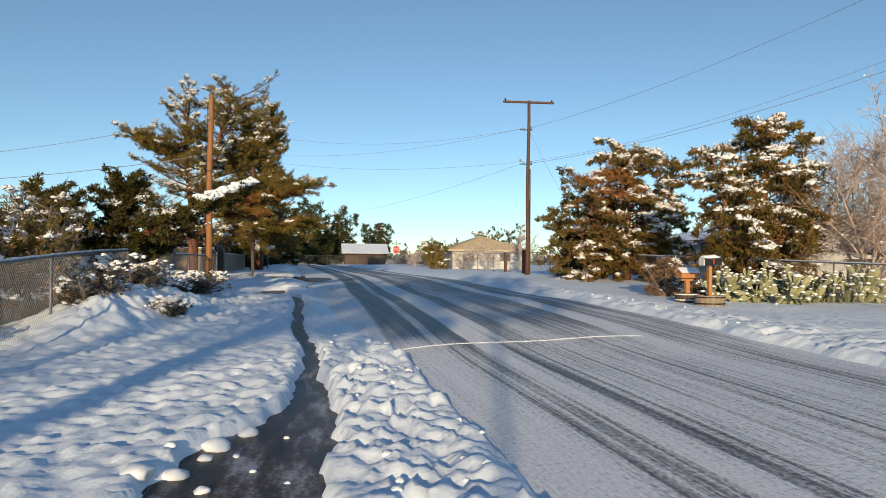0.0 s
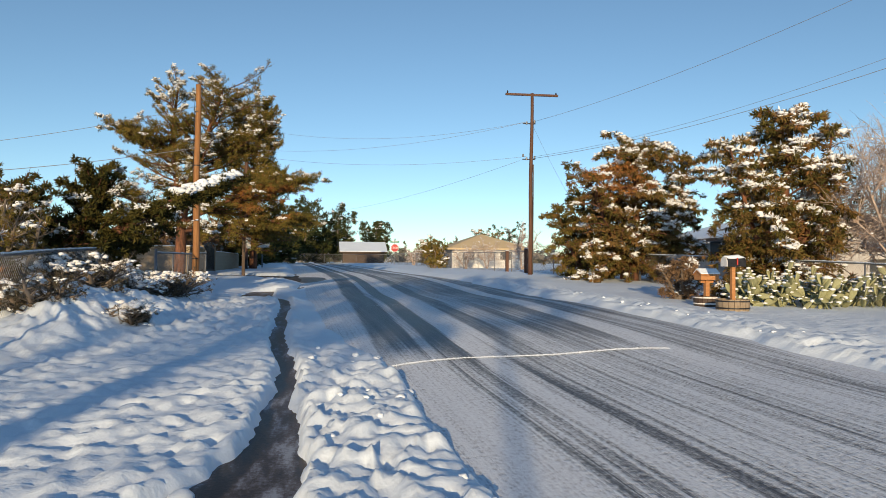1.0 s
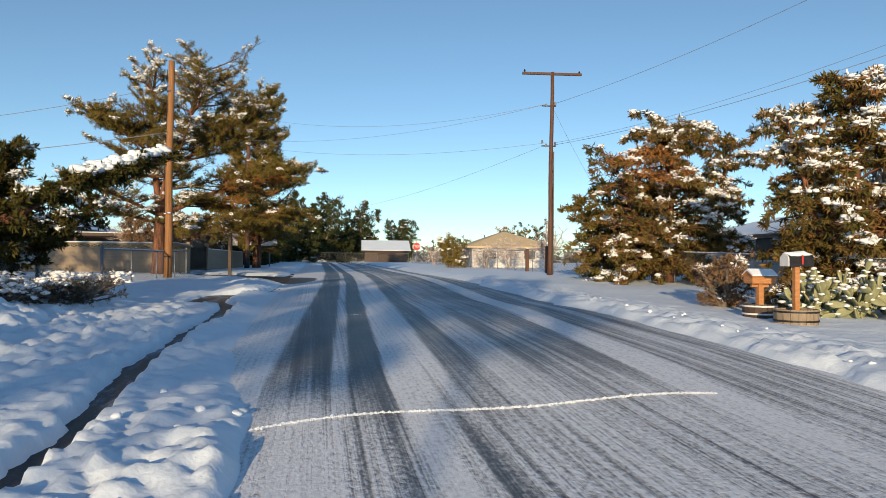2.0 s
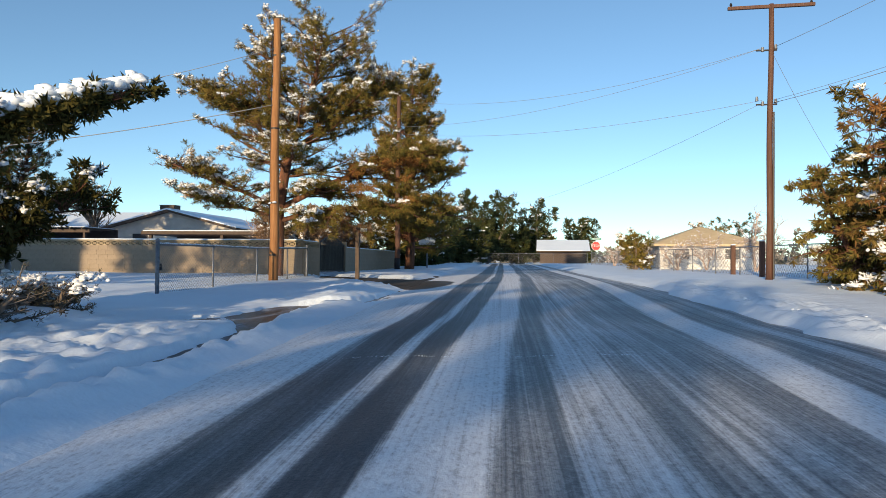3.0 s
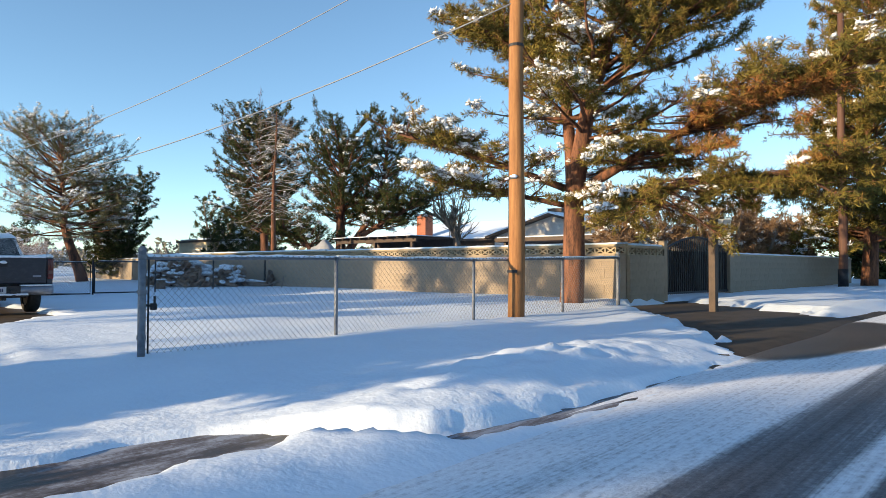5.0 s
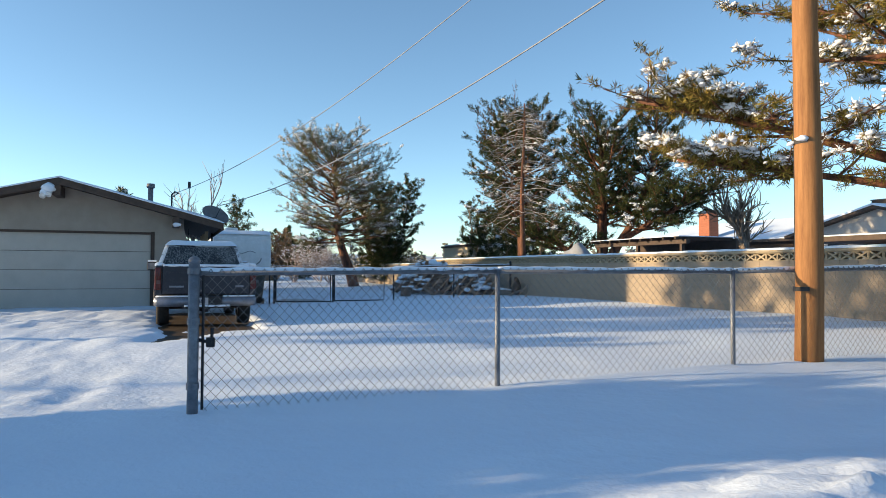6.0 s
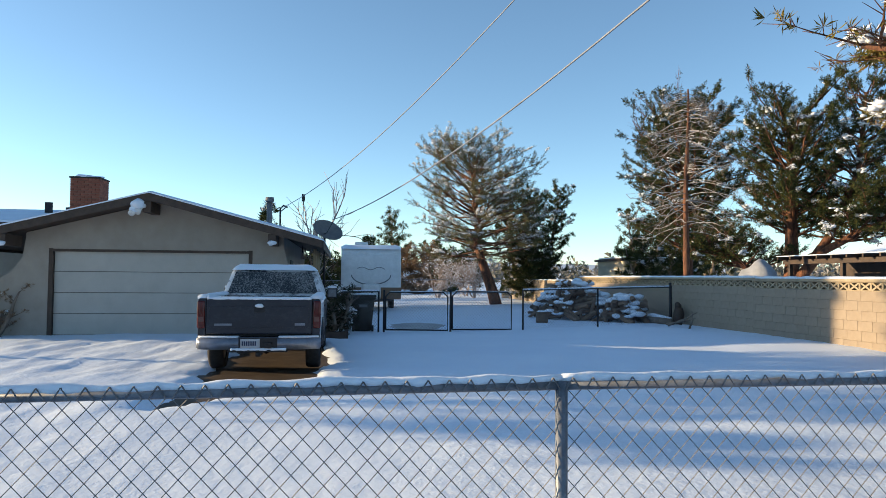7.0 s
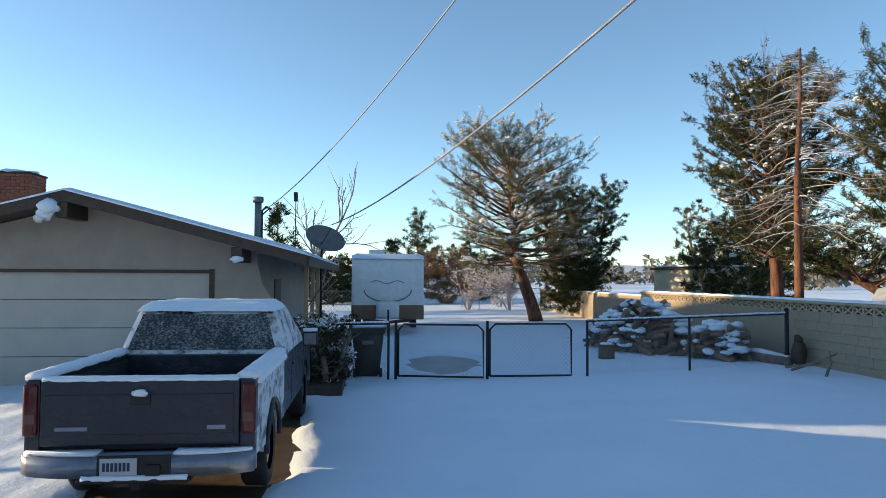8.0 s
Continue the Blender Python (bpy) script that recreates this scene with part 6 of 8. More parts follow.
def far_woods():
    """Low woods and gardens along the horizon on all sides."""
    r = np.random.default_rng(77)
    n = 2000
    a = r.uniform(0, 2 * np.pi, n)
    d = r.uniform(100, 330, n)
    x, y = d * np.cos(a) * 1.0, 45 + d * np.sin(a)
    big = fbm(a * 9.0, d * 0.02, 3, 12)
    keep = (big > 0.42) & ~((np.abs(x - 20) < 30) & (y > 40) & (y < 130))
    x, y = x[keep], y[keep]
    pts = []
    for cx, cy in zip(x, y):
        h, w = r.uniform(2.0, 6.0), r.uniform(1.5, 3.5)
        k = 16
        q = r.normal(size=(k, 3)) * np.array([w * 0.5, w * 0.5, h * 0.25]) + np.array([cx, cy, 1.4 + h * 0.5])
        pts.append(q)
    p = np.concatenate(pts)
    p[:, 2] = np.maximum(p[:, 2], 1.2)
    v, q = tuft_arrays(r, p, unit(r.normal(size=p.shape) + np.array([0, 0, 0.6])), r.uniform(0.7, 1.5, len(p)), 6, 0.8, 0.2)
    mesh_np("far_woods", v, q, FAR_LEAF, None, "distant woods and gardens along the horizon, in haze-paled tones", category="woods", kind="stuff")


# haze is mixed into these pale greyish leaf tones
FAR_LEAF = needle_material("haze_paled_foliage", [(0.09, 0.10, 0.08), (0.16, 0.15, 0.12), (0.26, 0.24, 0.22), (0.12, 0.12, 0.09), (0.34, 0.32, 0.31)])
far_woods()

# ---- the parked truck ----
def frosted(name, base, flecks, scale, rough=0.35, edge=(0.52, 0.60)):
    """A dark painted or glass surface with flecks of frozen snow stuck to it."""
    m, nt, b = material(name)
    n1 = noise_node(nt, scale, 5, 0.7, (1, 1, 1.6))
    n2 = noise_node(nt, 2.2, 3, 0.6)
    f = math_node(nt, "ADD", math_node(nt, "MULTIPLY", n1.outputs[0], 0.75), math_node(nt, "MULTIPLY", n2.outputs[0], 0.25))
    k = ramp(nt, f, [(edge[0], 0.0), (edge[1], 1.0)]).outputs[0]
    nt.links.new(mix(nt, math_node(nt, "MULTIPLY", k, flecks), base, (0.72, 0.74, 0.77)), b.inputs["Base Color"])
    nt.links.new(ramp(nt, k, [(0.0, rough), (1.0, 0.8)]).outputs[0], b.inputs["Roughness"])
    bump(nt, b, k, 0.5, 0.008)
    return m


PAINT = frosted("slate_truck_paint", (0.013, 0.017, 0.030), 0.04, 9, 0.32, (0.5, 0.7))
PAINT_SNOW = frosted("snow_plastered_paint", (0.016, 0.020, 0.034), 0.9, 3.2, 0.4, (0.40, 0.52))
GLASS_FROST = frosted("frosted_rear_glass", (0.020, 0.023, 0.030), 0.42, 30, 0.3, (0.48, 0.62))
CHROME = plain("dull_chrome_bumper", (0.15, 0.175, 0.22), (0.24, 0.27, 0.33), 6, 0.33, 0.5, 0.06, 0.003)
TYRE = plain("black_rubber", (0.012, 0.012, 0.012), (0.03, 0.029, 0.028), 20, 0.85, 0, 0.4, 0.01)
RIM = plain("grey_wheel_rim", (0.16, 0.16, 0.17), (0.30, 0.30, 0.31), 9, 0.4, 0.6, 0.1)
LAMP_RED = plain("red_lamp_lens", (0.06, 0.004, 0.005), (0.11, 0.009, 0.008), 8, 0.2, 0, 0.05)
LAMP_PALE = plain("pale_lamp_lens", (0.10, 0.045, 0.04), (0.14, 0.06, 0.055), 8, 0.25, 0, 0.05)
BED_LINER = plain("black_bed_liner", (0.012, 0.012, 0.014), (0.03, 0.03, 0.033), 12, 0.7, 0, 0.3, 0.01)
PLATE = plain("licence_plate", (0.38, 0.40, 0.44), (0.48, 0.50, 0.54), 9, 0.5, 0, 0.05)
INK = plain("dark_blue_ink", (0.02, 0.03, 0.08), (0.03, 0.04, 0.1), 9, 0.6, 0, 0)


def wheel(parent, x, y):
    w = thing("wheel", pose(x, y, 0.39), "", "")
    w.parent = parent
    s = 1 if y > 0 else -1
    prof = [(0.24, -0.12), (0.36, -0.125), (0.39, -0.09), (0.395, 0.09), (0.36, 0.125), (0.24, 0.12)]
    bm = bmesh.new()
    n = 32
    rings = [[bm.verts.new((r_ * math.cos(2 * math.pi * k / n), q * s, r_ * math.sin(2 * math.pi * k / n))) for k in range(n)] for r_, q in prof]
    for a, b in zip(rings, rings[1:]):
        for k in range(n):
            bm.faces.new((a[k], a[(k + 1) % n], b[(k + 1) % n], b[k]))
    bmesh.ops.recalc_face_normals(bm, faces=bm.faces[:])
    part("tyre", bm, TYRE, w, smooth=True)
    bm = bmesh.new()
    tube(bm, [(0, -0.1 * s, 0), (0, 0.06 * s, 0), (0, 0.09 * s, 0), (0, 0.10 * s, 0)], [0.245, 0.245, 0.18, 0.06], 24)
    part("rim", bm, RIM, w, smooth=True)


def arch(cx, r, n=12):
    return [(cx + r * math.cos(math.pi * k / n), 0.42 + r * 0.98 * math.sin(math.pi * k / n)) for k in range(n, -1, -1)]


def truck():
    ob = thing("pickup_truck", pose(-13.38, 29.23, gl(-15, 29.2) - 0.06, 0, 0, 180), "slate-grey pickup truck dusted with snow, parked nose to the garage", "truck")
    H = 0.96
    # bed sides with wheel arches: outline in x, z; a flat face, a shoulder and a rolled rail
    side = [(0.12, 0.55), (0.78, 0.50)] + arch(1.22, 0.44)[0:] + [(1.68, 0.50), (2.16, 0.50), (2.16, 1.24), (0.12, 1.24)]
    for s in (-1, 1):
        y0, y1 = s * (H - 0.07), s * H
        part("bed_side", prism_bm(side, 1, min(y0, y1), max(y0, y1), bevel=0.012), PAINT_SNOW if s < 0 else PAINT, ob)
        part("bed_rail", box_bm(0.10, 2.17, min(s * 0.80, s * H), max(s * 0.80, s * H), 1.20, 1.265, 0.02), PAINT, ob)
        part("inner_panel", box_bm(0.16, 2.14, min(s * 0.79, s * 0.82), max(s * 0.79, s * 0.82), 0.72, 1.2), BED_LINER, ob)
        part("wheel_housing", box_bm(0.8, 1.64, min(s * 0.60, s * 0.89), max(s * 0.60, s * 0.89), 0.7, 0.95, 0.04), BED_LINER, ob)
        # flared lip over the wheel
        lip = [(1.22 + 0.455 * math.cos(math.pi * k / 14), s * (H + 0.012), 0.42 + 0.445 * math.sin(math.pi * k / 14)) for k in range(15)]
        part("arch_lip", tube_bm(lip, 0.028, 6), PAINT, ob, smooth=True)
        # corner of the bed, and the lamp let into it
        part("corner_panel", box_bm(0.075, 0.22, min(s * 0.835, s * 0.962), max(s * 0.835, s * 0.962), 0.52, 1.24, 0.025), PAINT, ob)
        lamp = part("tail_lamp", box_bm(0.045, 0.20, min(s * 0.85, s * 0.972), max(s * 0.85, s * 0.972), 0.77, 1.215, 0.03), LAMP_RED, ob, "dark red tail lamp", True)
        part("reverse_lens", box_bm(0.040, 0.06, min(s * 0.862, s * 0.95), max(s * 0.862, s * 0.95), 0.88, 0.96, 0.006), LAMP_PALE, lamp)
        # rail snow
        n = 22
        bm = bmesh.new()
        tube(bm, [(0.1 + 2.05 * k / n, s * 0.885, 1.27 + 0.008 * noise.noise((k * 0.6, s, 0))) for k in range(n + 1)], [0.095 + 0.014 * noise.noise((k * 0.5, s * 3, 2)) for k in range(n + 1)], 9)
        for v in bm.verts:
            v.co.z = 1.262 + (v.co.z - 1.262) * 0.55
        if s < 0:
            # the weather side: snow hangs over the shoulder
            tube(bm, [(0.25 + 1.9 * k / n, s * 0.958, 1.215 + 0.015 * noise.noise((k * 0.7, 3, 0))) for k in range(n + 1)], [0.042 + 0.02 * noise.noise((k * 0.8, 1, 5)) for k in range(n + 1)], 7)
        part("rail_snow", bm, SNOW_SOFT, ob, "snow along the bed rail", True)
    part("bed_floor", box_bm(0.12, 2.16, -0.86, 0.86, 0.64, 0.72), BED_LINER, ob)
    part("bed_front", box_bm(2.08, 2.16, -0.86, 0.86, 0.7, 1.24, 0.01), PAINT, ob)
    # tailgate: a plate with a rolled top, a raised centre field and a handle
    tg = part("tailgate", box_bm(0.06, 0.14, -0.83, 0.83, 0.68, 1.245, 0.018), PAINT, ob)
    part("field", box_bm(0.05, 0.062, -0.78, 0.78, 0.78, 1.12, 0.005), PAINT, tg)
    part("handle", box_bm(0.034, 0.062, -0.085, 0.085, 1.03, 1.12, 0.01), IRON, tg)
    part("badge", box_bm(0.04, 0.052, 0.43, 0.70, 0.815, 0.85, 0.004), CHROME, tg, "plain silver badge bar")
    part("badge", box_bm(0.04, 0.052, -0.72, -0.56, 0.815, 0.855, 0.004), CHROME, tg, "plain silver badge bar")
    bm = bmesh.new()
    rough_ball(bm, (0.03, 0, 1.135), 0.075, 4.0, 0.4)
    for v in bm.verts:
        v.co.x = 0.035 + (v.co.x - 0.03) * 0.4
    part("handle_snow", bm, SNOW_SOFT, tg, smooth=True)
    n = 30
    bm = bmesh.new()
    tube(bm, [(0.10 + 0.006 * noise.noise((k * 0.4, 0, 0)), -0.82 + 1.64 * k / n, 1.25) for k in range(n + 1)], [0.05 + 0.008 * noise.noise((k * 0.6, 5, 0)) for k in range(n + 1)], 8)
    for v in bm.verts:
        v.co.z = 1.25 + (v.co.z - 1.25) * 0.6
    part("gate_snow", bm, SNOW_SOFT, ob, "snow along the tailgate's top", True)
    # step bumper: bowed in plan, its ends wrapped round the corners
    bow = lambda y: -0.085 + 0.15 * (abs(y) / 0.98) ** 4
    ends = [-0.98 + 1.96 * k / 28 for k in range(29)]
    plan = [(bow(y), y) for y in ends] + [(0.13, 0.98), (0.13, -0.98)]
    bp = part("rear_bumper", prism_bm(plan, 2, 0.44, 0.63, bevel=0.02), CHROME, ob, "dull chrome step bumper", True)
    part("step_pad", box_bm(-0.115, 0.08, -0.46, 0.46, 0.405, 0.445, 0.012), IRON, bp)
    part("plate_recess", box_bm(-0.093, -0.07, -0.30, 0.30, 0.455, 0.635, 0.006), IRON, bp)
    for s in (-1, 1):
        rim = [(bow(s * q) + 0.006, s * q) for q in (0.31, 0.42, 0.54, 0.66, 0.78, 0.88, 0.95)]
        part("bumper_snow", prism_bm(rim + [(0.10, s * 0.95), (0.10, s * 0.31)], 2, 0.626, 0.655, bevel=0.009), SNOW_SOFT, bp, "slab of snow", True)
    bm = bmesh.new()
    tube(bm, [(-0.09, -0.44 + 0.86 * k / 16, 0.445) for k in range(17)], [0.028 + 0.008 * noise.noise((k * 0.7, 8, 0)) for k in range(17)], 7)
    part("step_snow", bm, SNOW_SOFT, bp, "ridge of snow", True)
    pl = part("number_plate", box_bm(-0.108, -0.094, -0.03, 0.27, 0.475, 0.615, 0.002), PLATE, bp, "white plate with dark bars")
    for k in range(7):
        part("bar", box_bm(-0.111, -0.108, 0.225 - k * 0.033, 0.247 - k * 0.033, 0.51, 0.58), INK, pl)
    part("hitch", box_bm(-0.125, 0.1, -0.22, -0.1, 0.47, 0.56, 0.01), IRON, bp)
    part("ball_mount", box_bm(-0.06, 0.3, -0.04, 0.04, 0.33, 0.4, 0.01), IRON, ob)
    # cab and nose: side outline in x, z, pushed across
    lower = [(2.2, 0.48), (4.42, 0.48)] + [(x, z) for x, z in arch(4.86, 0.44)] + [(5.32, 0.5), (5.62, 0.46), (5.68, 0.62), (5.66, 0.98), (5.5, 1.1), (4.45, 1.2), (2.2, 1.24)]
    part("body", prism_bm(lower, 1, -H + 0.01, H - 0.01, bevel=0.03), PAINT, ob)
    # greenhouse: rings that narrow to the roof
    bm = bmesh.new()
    rings = []
    for z, x0, x1, w in ((1.20, 2.20, 4.55, 0.945), (1.30, 2.23, 4.42, 0.935), (1.70, 2.37, 3.78, 0.80), (1.765, 2.44, 3.62, 0.745), (1.795, 2.6, 3.45, 0.64)):
        c = 0.10
        pts = [(x0, -w + c), (x0 + c, -w), (x1 - c, -w), (x1, -w + c), (x1, w - c), (x1 - c, w), (x0 + c, w), (x0, w - c)]
        rings.append([bm.verts.new((p[0], p[1], z)) for p in pts])
    for a, b in zip(rings, rings[1:]):
        for k in range(8):
            bm.faces.new((a[k], a[(k + 1) % 8], b[(k + 1) % 8], b[k]))
    bm.faces.new(rings[-1])
    bmesh.ops.recalc_face_normals(bm, faces=bm.faces[:])
    part("cab", bm, PAINT_SNOW, ob, "snow-plastered cab", True)
    # glass, slightly proud of the cab
    def pane(name, q, label=""):
        bm = bmesh.new()
        f = bm.faces.new([bm.verts.new(p) for p in q])
        e = bmesh.ops.extrude_face_region(bm, geom=[f])
        nrm = f.normal.copy() if f.normal.length else Vector((0, 0, 0))
        f.normal_update()
        for v in [g for g in e["geom"] if isinstance(g, bmesh.types.BMVert)]:
            v.co += f.normal * 0.01
        part(name, bm, GLASS_FROST, ob, label)
    pane("rear_window", [(2.215, 0.845, 1.285), (2.215, -0.845, 1.285), (2.352, -0.715, 1.69), (2.352, 0.715, 1.69)], "rear window frosted over")
    for s in (-1, 1):
        q = [(2.5, s * 0.93, 1.3), (4.2, s * 0.93, 1.3), (3.7, s * 0.80, 1.66), (2.5, s * 0.80, 1.66)]
        pane("side_window", q if s < 0 else q[::-1])
        m = part("mirror", box_bm(4.0, 4.12, min(s * 0.99, s * 1.2), max(s * 0.99, s * 1.2), 1.14, 1.36, 0.03), IRON, ob)
        part("mirror_glass", box_bm(3.985, 3.998, min(s * 1.01, s * 1.18), max(s * 1.01, s * 1.18), 1.17, 1.33), GALV, m, "silvery mirror glass")
        part("mirror_snow", box_bm(3.99, 4.12, min(s * 0.99, s * 1.19), max(s * 0.99, s * 1.19), 1.355, 1.40, 0.015), SNOW_SOFT, m, smooth=True)
        part("door_seam", box_bm(3.0, 3.012, min(s * 0.945, s * 0.953), max(s * 0.945, s * 0.953), 0.55, 1.2), IRON, ob)
        part("door_handle", box_bm(3.05, 3.25, min(s * 0.945, s * 0.97), max(s * 0.945, s * 0.97), 1.0, 1.04, 0.008), IRON, ob)
    part("brake_lamp", box_bm(2.40, 2.47, -0.13, 0.13, 1.695, 1.735, 0.008), LAMP_RED, ob, "high brake lamp")
    # roof and bonnet snow
    bm = bmesh.new()
    bmesh.ops.create_grid(bm, x_segments=22, y_segments=22, size=1.0)
    for v in bm.verts:
        ex = min(1 - abs(v.co.x), 1 - abs(v.co.y))
        k = min(1.0, ex * 5 + 0.15)
        v.co = Vector((3.0 + v.co.x * 0.66, v.co.y * 0.80, 1.665 + 0.175 * k ** 0.55 + 0.012 * noise.noise(v.co * 4)))
    part("roof_snow", bm, SNOW_SOFT, ob, "pillow of snow on the roof", True)
    bm = bmesh.new()
    bmesh.ops.create_grid(bm, x_segments=16, y_segments=16, size=1.0)
    for v in bm.verts:
        k = min(1.0, min(1 - abs(v.co.x), 1 - abs(v.co.y)) * 5 + 0.1)
        v.co = Vector((5.0 + v.co.x * 0.6, v.co.y * 0.86, 1.16 - 0.09 * (v.co.x * 0.6 + 0.2) + 0.06 * k))
    part("bonnet_snow", bm, SNOW_SOFT, ob, "snow on the bonnet", True)
    for x in (1.22, 4.86):
        for y in (-0.82, 0.82):
            wheel(ob, x, y)
    part("rear_axle", tube_bm([(1.22, -0.8, 0.39), (1.22, 0.8, 0.39)], 0.06, 8), IRON, ob)
    part("differential", tube_bm([(1.22, -0.14, 0.39), (1.22, 0.0, 0.39), (1.22, 0.14, 0.39)], [0.08, 0.16, 0.08], 10), IRON, ob, smooth=True)
    for y in (-0.45, 0.45):
        part("chassis_rail", box_bm(0.15, 5.4, y - 0.05, y + 0.05, 0.46, 0.6), IRON, ob)
    part("front_bumper", box_bm(5.6, 5.78, -0.95, 0.95, 0.42, 0.62, 0.03), CHROME, ob)
    part("spare_wheel", tube_bm([(0.55, 0, 0.46), (0.55, 0, 0.62)], 0.36, 20), TYRE, ob, smooth=True)


truck()


# ---- the travel trailer ----
def trailer():
    ob = thing("travel_trailer", pose(-32.4, 31.77, 0.87, 0, 0, 180), "white travel trailer with a brown skirt and snow on its roof", "trailer")
    W = 1.3
    body = [(0.0, 0.62), (0.0, 1.9), (0.06, 2.55), (0.35, 2.86), (7.2, 2.86), (7.3, 2.7), (7.3, 0.55), (0.2, 0.55)]
    part("body", prism_bm(body, 1, -W, W, bevel=0.06), WHITE_PAINT, ob)
    BROWN = plain("brown_skirt", (0.16, 0.09, 0.05), (0.22, 0.13, 0.075), 3, 0.5, 0, 0.05)
    for y0, y1 in ((-W - 0.006, -0.42), (0.42, W + 0.006)):
        part("skirt", box_bm(-0.012, 0.16, y0, y1, 0.56, 1.08, 0.02), BROWN, ob, "brown lower panel")
    GREY = plain("grey_trim_decal", (0.10, 0.11, 0.13), (0.16, 0.17, 0.19), 5, 0.5, 0, 0)
    arcp = [(-0.012 + 0.0 * k, 0.85 * math.cos(math.pi * k / 16), 1.62 - 0.42 * math.sin(math.pi * k / 16)) for k in range(17)]
    part("decal", tube_bm(arcp, 0.022, 5), GREY, ob, "curved grey stripe")
    part("decal", tube_bm([(0.0, 0.6 - 1.2 * k / 10, 1.9 + 0.06 * math.sin(k)) for k in range(11)], 0.014, 5), GREY, ob, "curved grey stripe")
    part("propane_cover", box_bm(-0.62, -0.12, -0.36, 0.36, 0.62, 1.22, 0.08), WHITE_PAINT, ob, smooth=True)
    part("drawbar", prism_bm([(0.1, -0.9), (-1.2, 0.0), (0.1, 0.9), (0.1, 0.78), (-1.0, 0.0), (0.1, -0.78)], 2, 0.48, 0.58), IRON, ob)
    part("jack", tube_bm([(-0.95, 0, 0.0), (-0.95, 0, 0.95)], 0.035, 8), IRON, ob)
    part("roof_vent", box_bm(1.4, 2.0, 0.1, 0.7, 2.9, 3.12, 0.06), WHITE_PAINT, ob, smooth=True)
    bm = bmesh.new()
    bmesh.ops.create_grid(bm, x_segments=30, y_segments=14, size=1.0)
    for v in bm.verts:
        k = min(1.0, min(1 - abs(v.co.x), 1 - abs(v.co.y)) * 6 + 0.1)
        v.co = Vector((3.75 + v.co.x * 3.6, v.co.y * 1.31, 2.86 + 0.10 * k + 0.02 * noise.noise(v.co * 5) - (0.12 if v.co.x < -0.96 else 0)))
    part("roof_snow", bm, SNOW_SOFT, ob, "snow on the roof", True)
    for x in (3.6, 4.5):
        for s in (-1, 1):
            part("wheel", tube_bm([(x, s * 1.02, 0.36), (x, s * 1.24, 0.36)], 0.36, 20), TYRE, ob, smooth=True)


trailer()


# ---- bin, planter, wood piles ----
def wheelie_bin():
    ob = thing("rubbish_bin", pose(-22.15, 31.12, gl(-22, 31.1) - 0.03, 0, 0, 182), "dark green-brown wheeled rubbish bin with snow on its lid", "bin")
    BIN = plain("dark_bin_plastic", (0.030, 0.026, 0.020), (0.055, 0.047, 0.036), 6, 0.55, 0, 0.1)
    bm = bmesh.new()
    rings = []
    for z, a, b in ((0.02, 0.25, 0.24), (0.55, 0.30, 0.29), (0.98, 0.345, 0.335)):
        rings.append([bm.verts.new((x, y, z)) for x, y in ((-a, -b), (a, -b), (a, b), (-a, b))])
    for p, q in zip(rings, rings[1:]):
        for k in range(4):
            bm.faces.new((p[k], p[(k + 1) % 4], q[(k + 1) % 4], q[k]))
    bm.faces.new(rings[0][::-1])
    bm.faces.new(rings[-1])
    bmesh.ops.bevel(bm, geom=bm.edges[:], offset=0.03, segments=2, affect="EDGES")
    part("body", bm, BIN, ob, smooth=True)
    part("rim", box_bm(-0.37, 0.37, -0.36, 0.36, 0.93, 0.99, 0.015), BIN, ob)
    part("lid", box_bm(-0.39, 0.40, -0.37, 0.37, 0.99, 1.05, 0.025), BIN, ob)
    part("snow", box_bm(-0.36, 0.36, -0.34, 0.34, 1.045, 1.085, 0.02), SNOW_SOFT, ob, "thin slab of snow", True)
    for y in (-0.27, 0.27):
        part("wheel", tube_bm([(-0.28, y - 0.03, 0.1), (-0.28, y + 0.03, 0.1)], 0.1, 14), TYRE, ob)
    part("emblem", box_bm(-0.353, -0.335, -0.12, 0.12, 0.70, 0.78), GALV_DULL, ob, "small pale emblem bar")


wheelie_bin()
DARKLEAF = needle_material("dark_shrub_leaves", [(0.02, 0.026, 0.014), (0.04, 0.045, 0.022), (0.055, 0.05, 0.03)])
planter = thing("planter_box", pose(-20.6, 30.35, gl(-20.6, 30.3)), "brown timber planter box at the foot of a shrub", "planter")
for k, (a, b, c, d) in enumerate(((-1.0, 1.0, -0.35, -0.28), (-1.0, 1.0, 0.28, 0.35), (-1.0, -0.93, -0.28, 0.28), (0.93, 1.0, -0.28, 0.28))):
    part("board", box_bm(a, b, c, d, -0.05, 0.16, 0.01), TRIM_DARK, planter)
part("soil", box_bm(-0.93, 0.93, -0.28, 0.28, -0.05, 0.11), SOIL, planter)
bushy("shrub", (-20.6, 30.35, gl(-20.6, 30.3) + 0.1), 1.15, 1.35, 131, "dark shrub clotted with snow in a planter", "shrub", DARKLEAF, 0.45, 0.08, 90, "shrubs", step=0.1)
bushy("shrub", (-21.9, 30.4, gl(-21.9, 30.4)), 1.2, 1.1, 132, "dark shrub clotted with snow beside the house", "shrub", DARKLEAF, 0.45, 0.08, 70, "shrubs", step=0.1)
bushy("shrub", (-20.9, 21.9, 0.85), 1.25, 1.4, 133, "leafless greyish shrub against the garage wall", "shrub", DRY, 0.1, 0.06, 30, "shrubs")

LOG = plain("split_firewood", (0.10, 0.06, 0.04), (0.28, 0.19, 0.13), 5, 0.9, 0, 0.6, 0.01, rand=0.5)


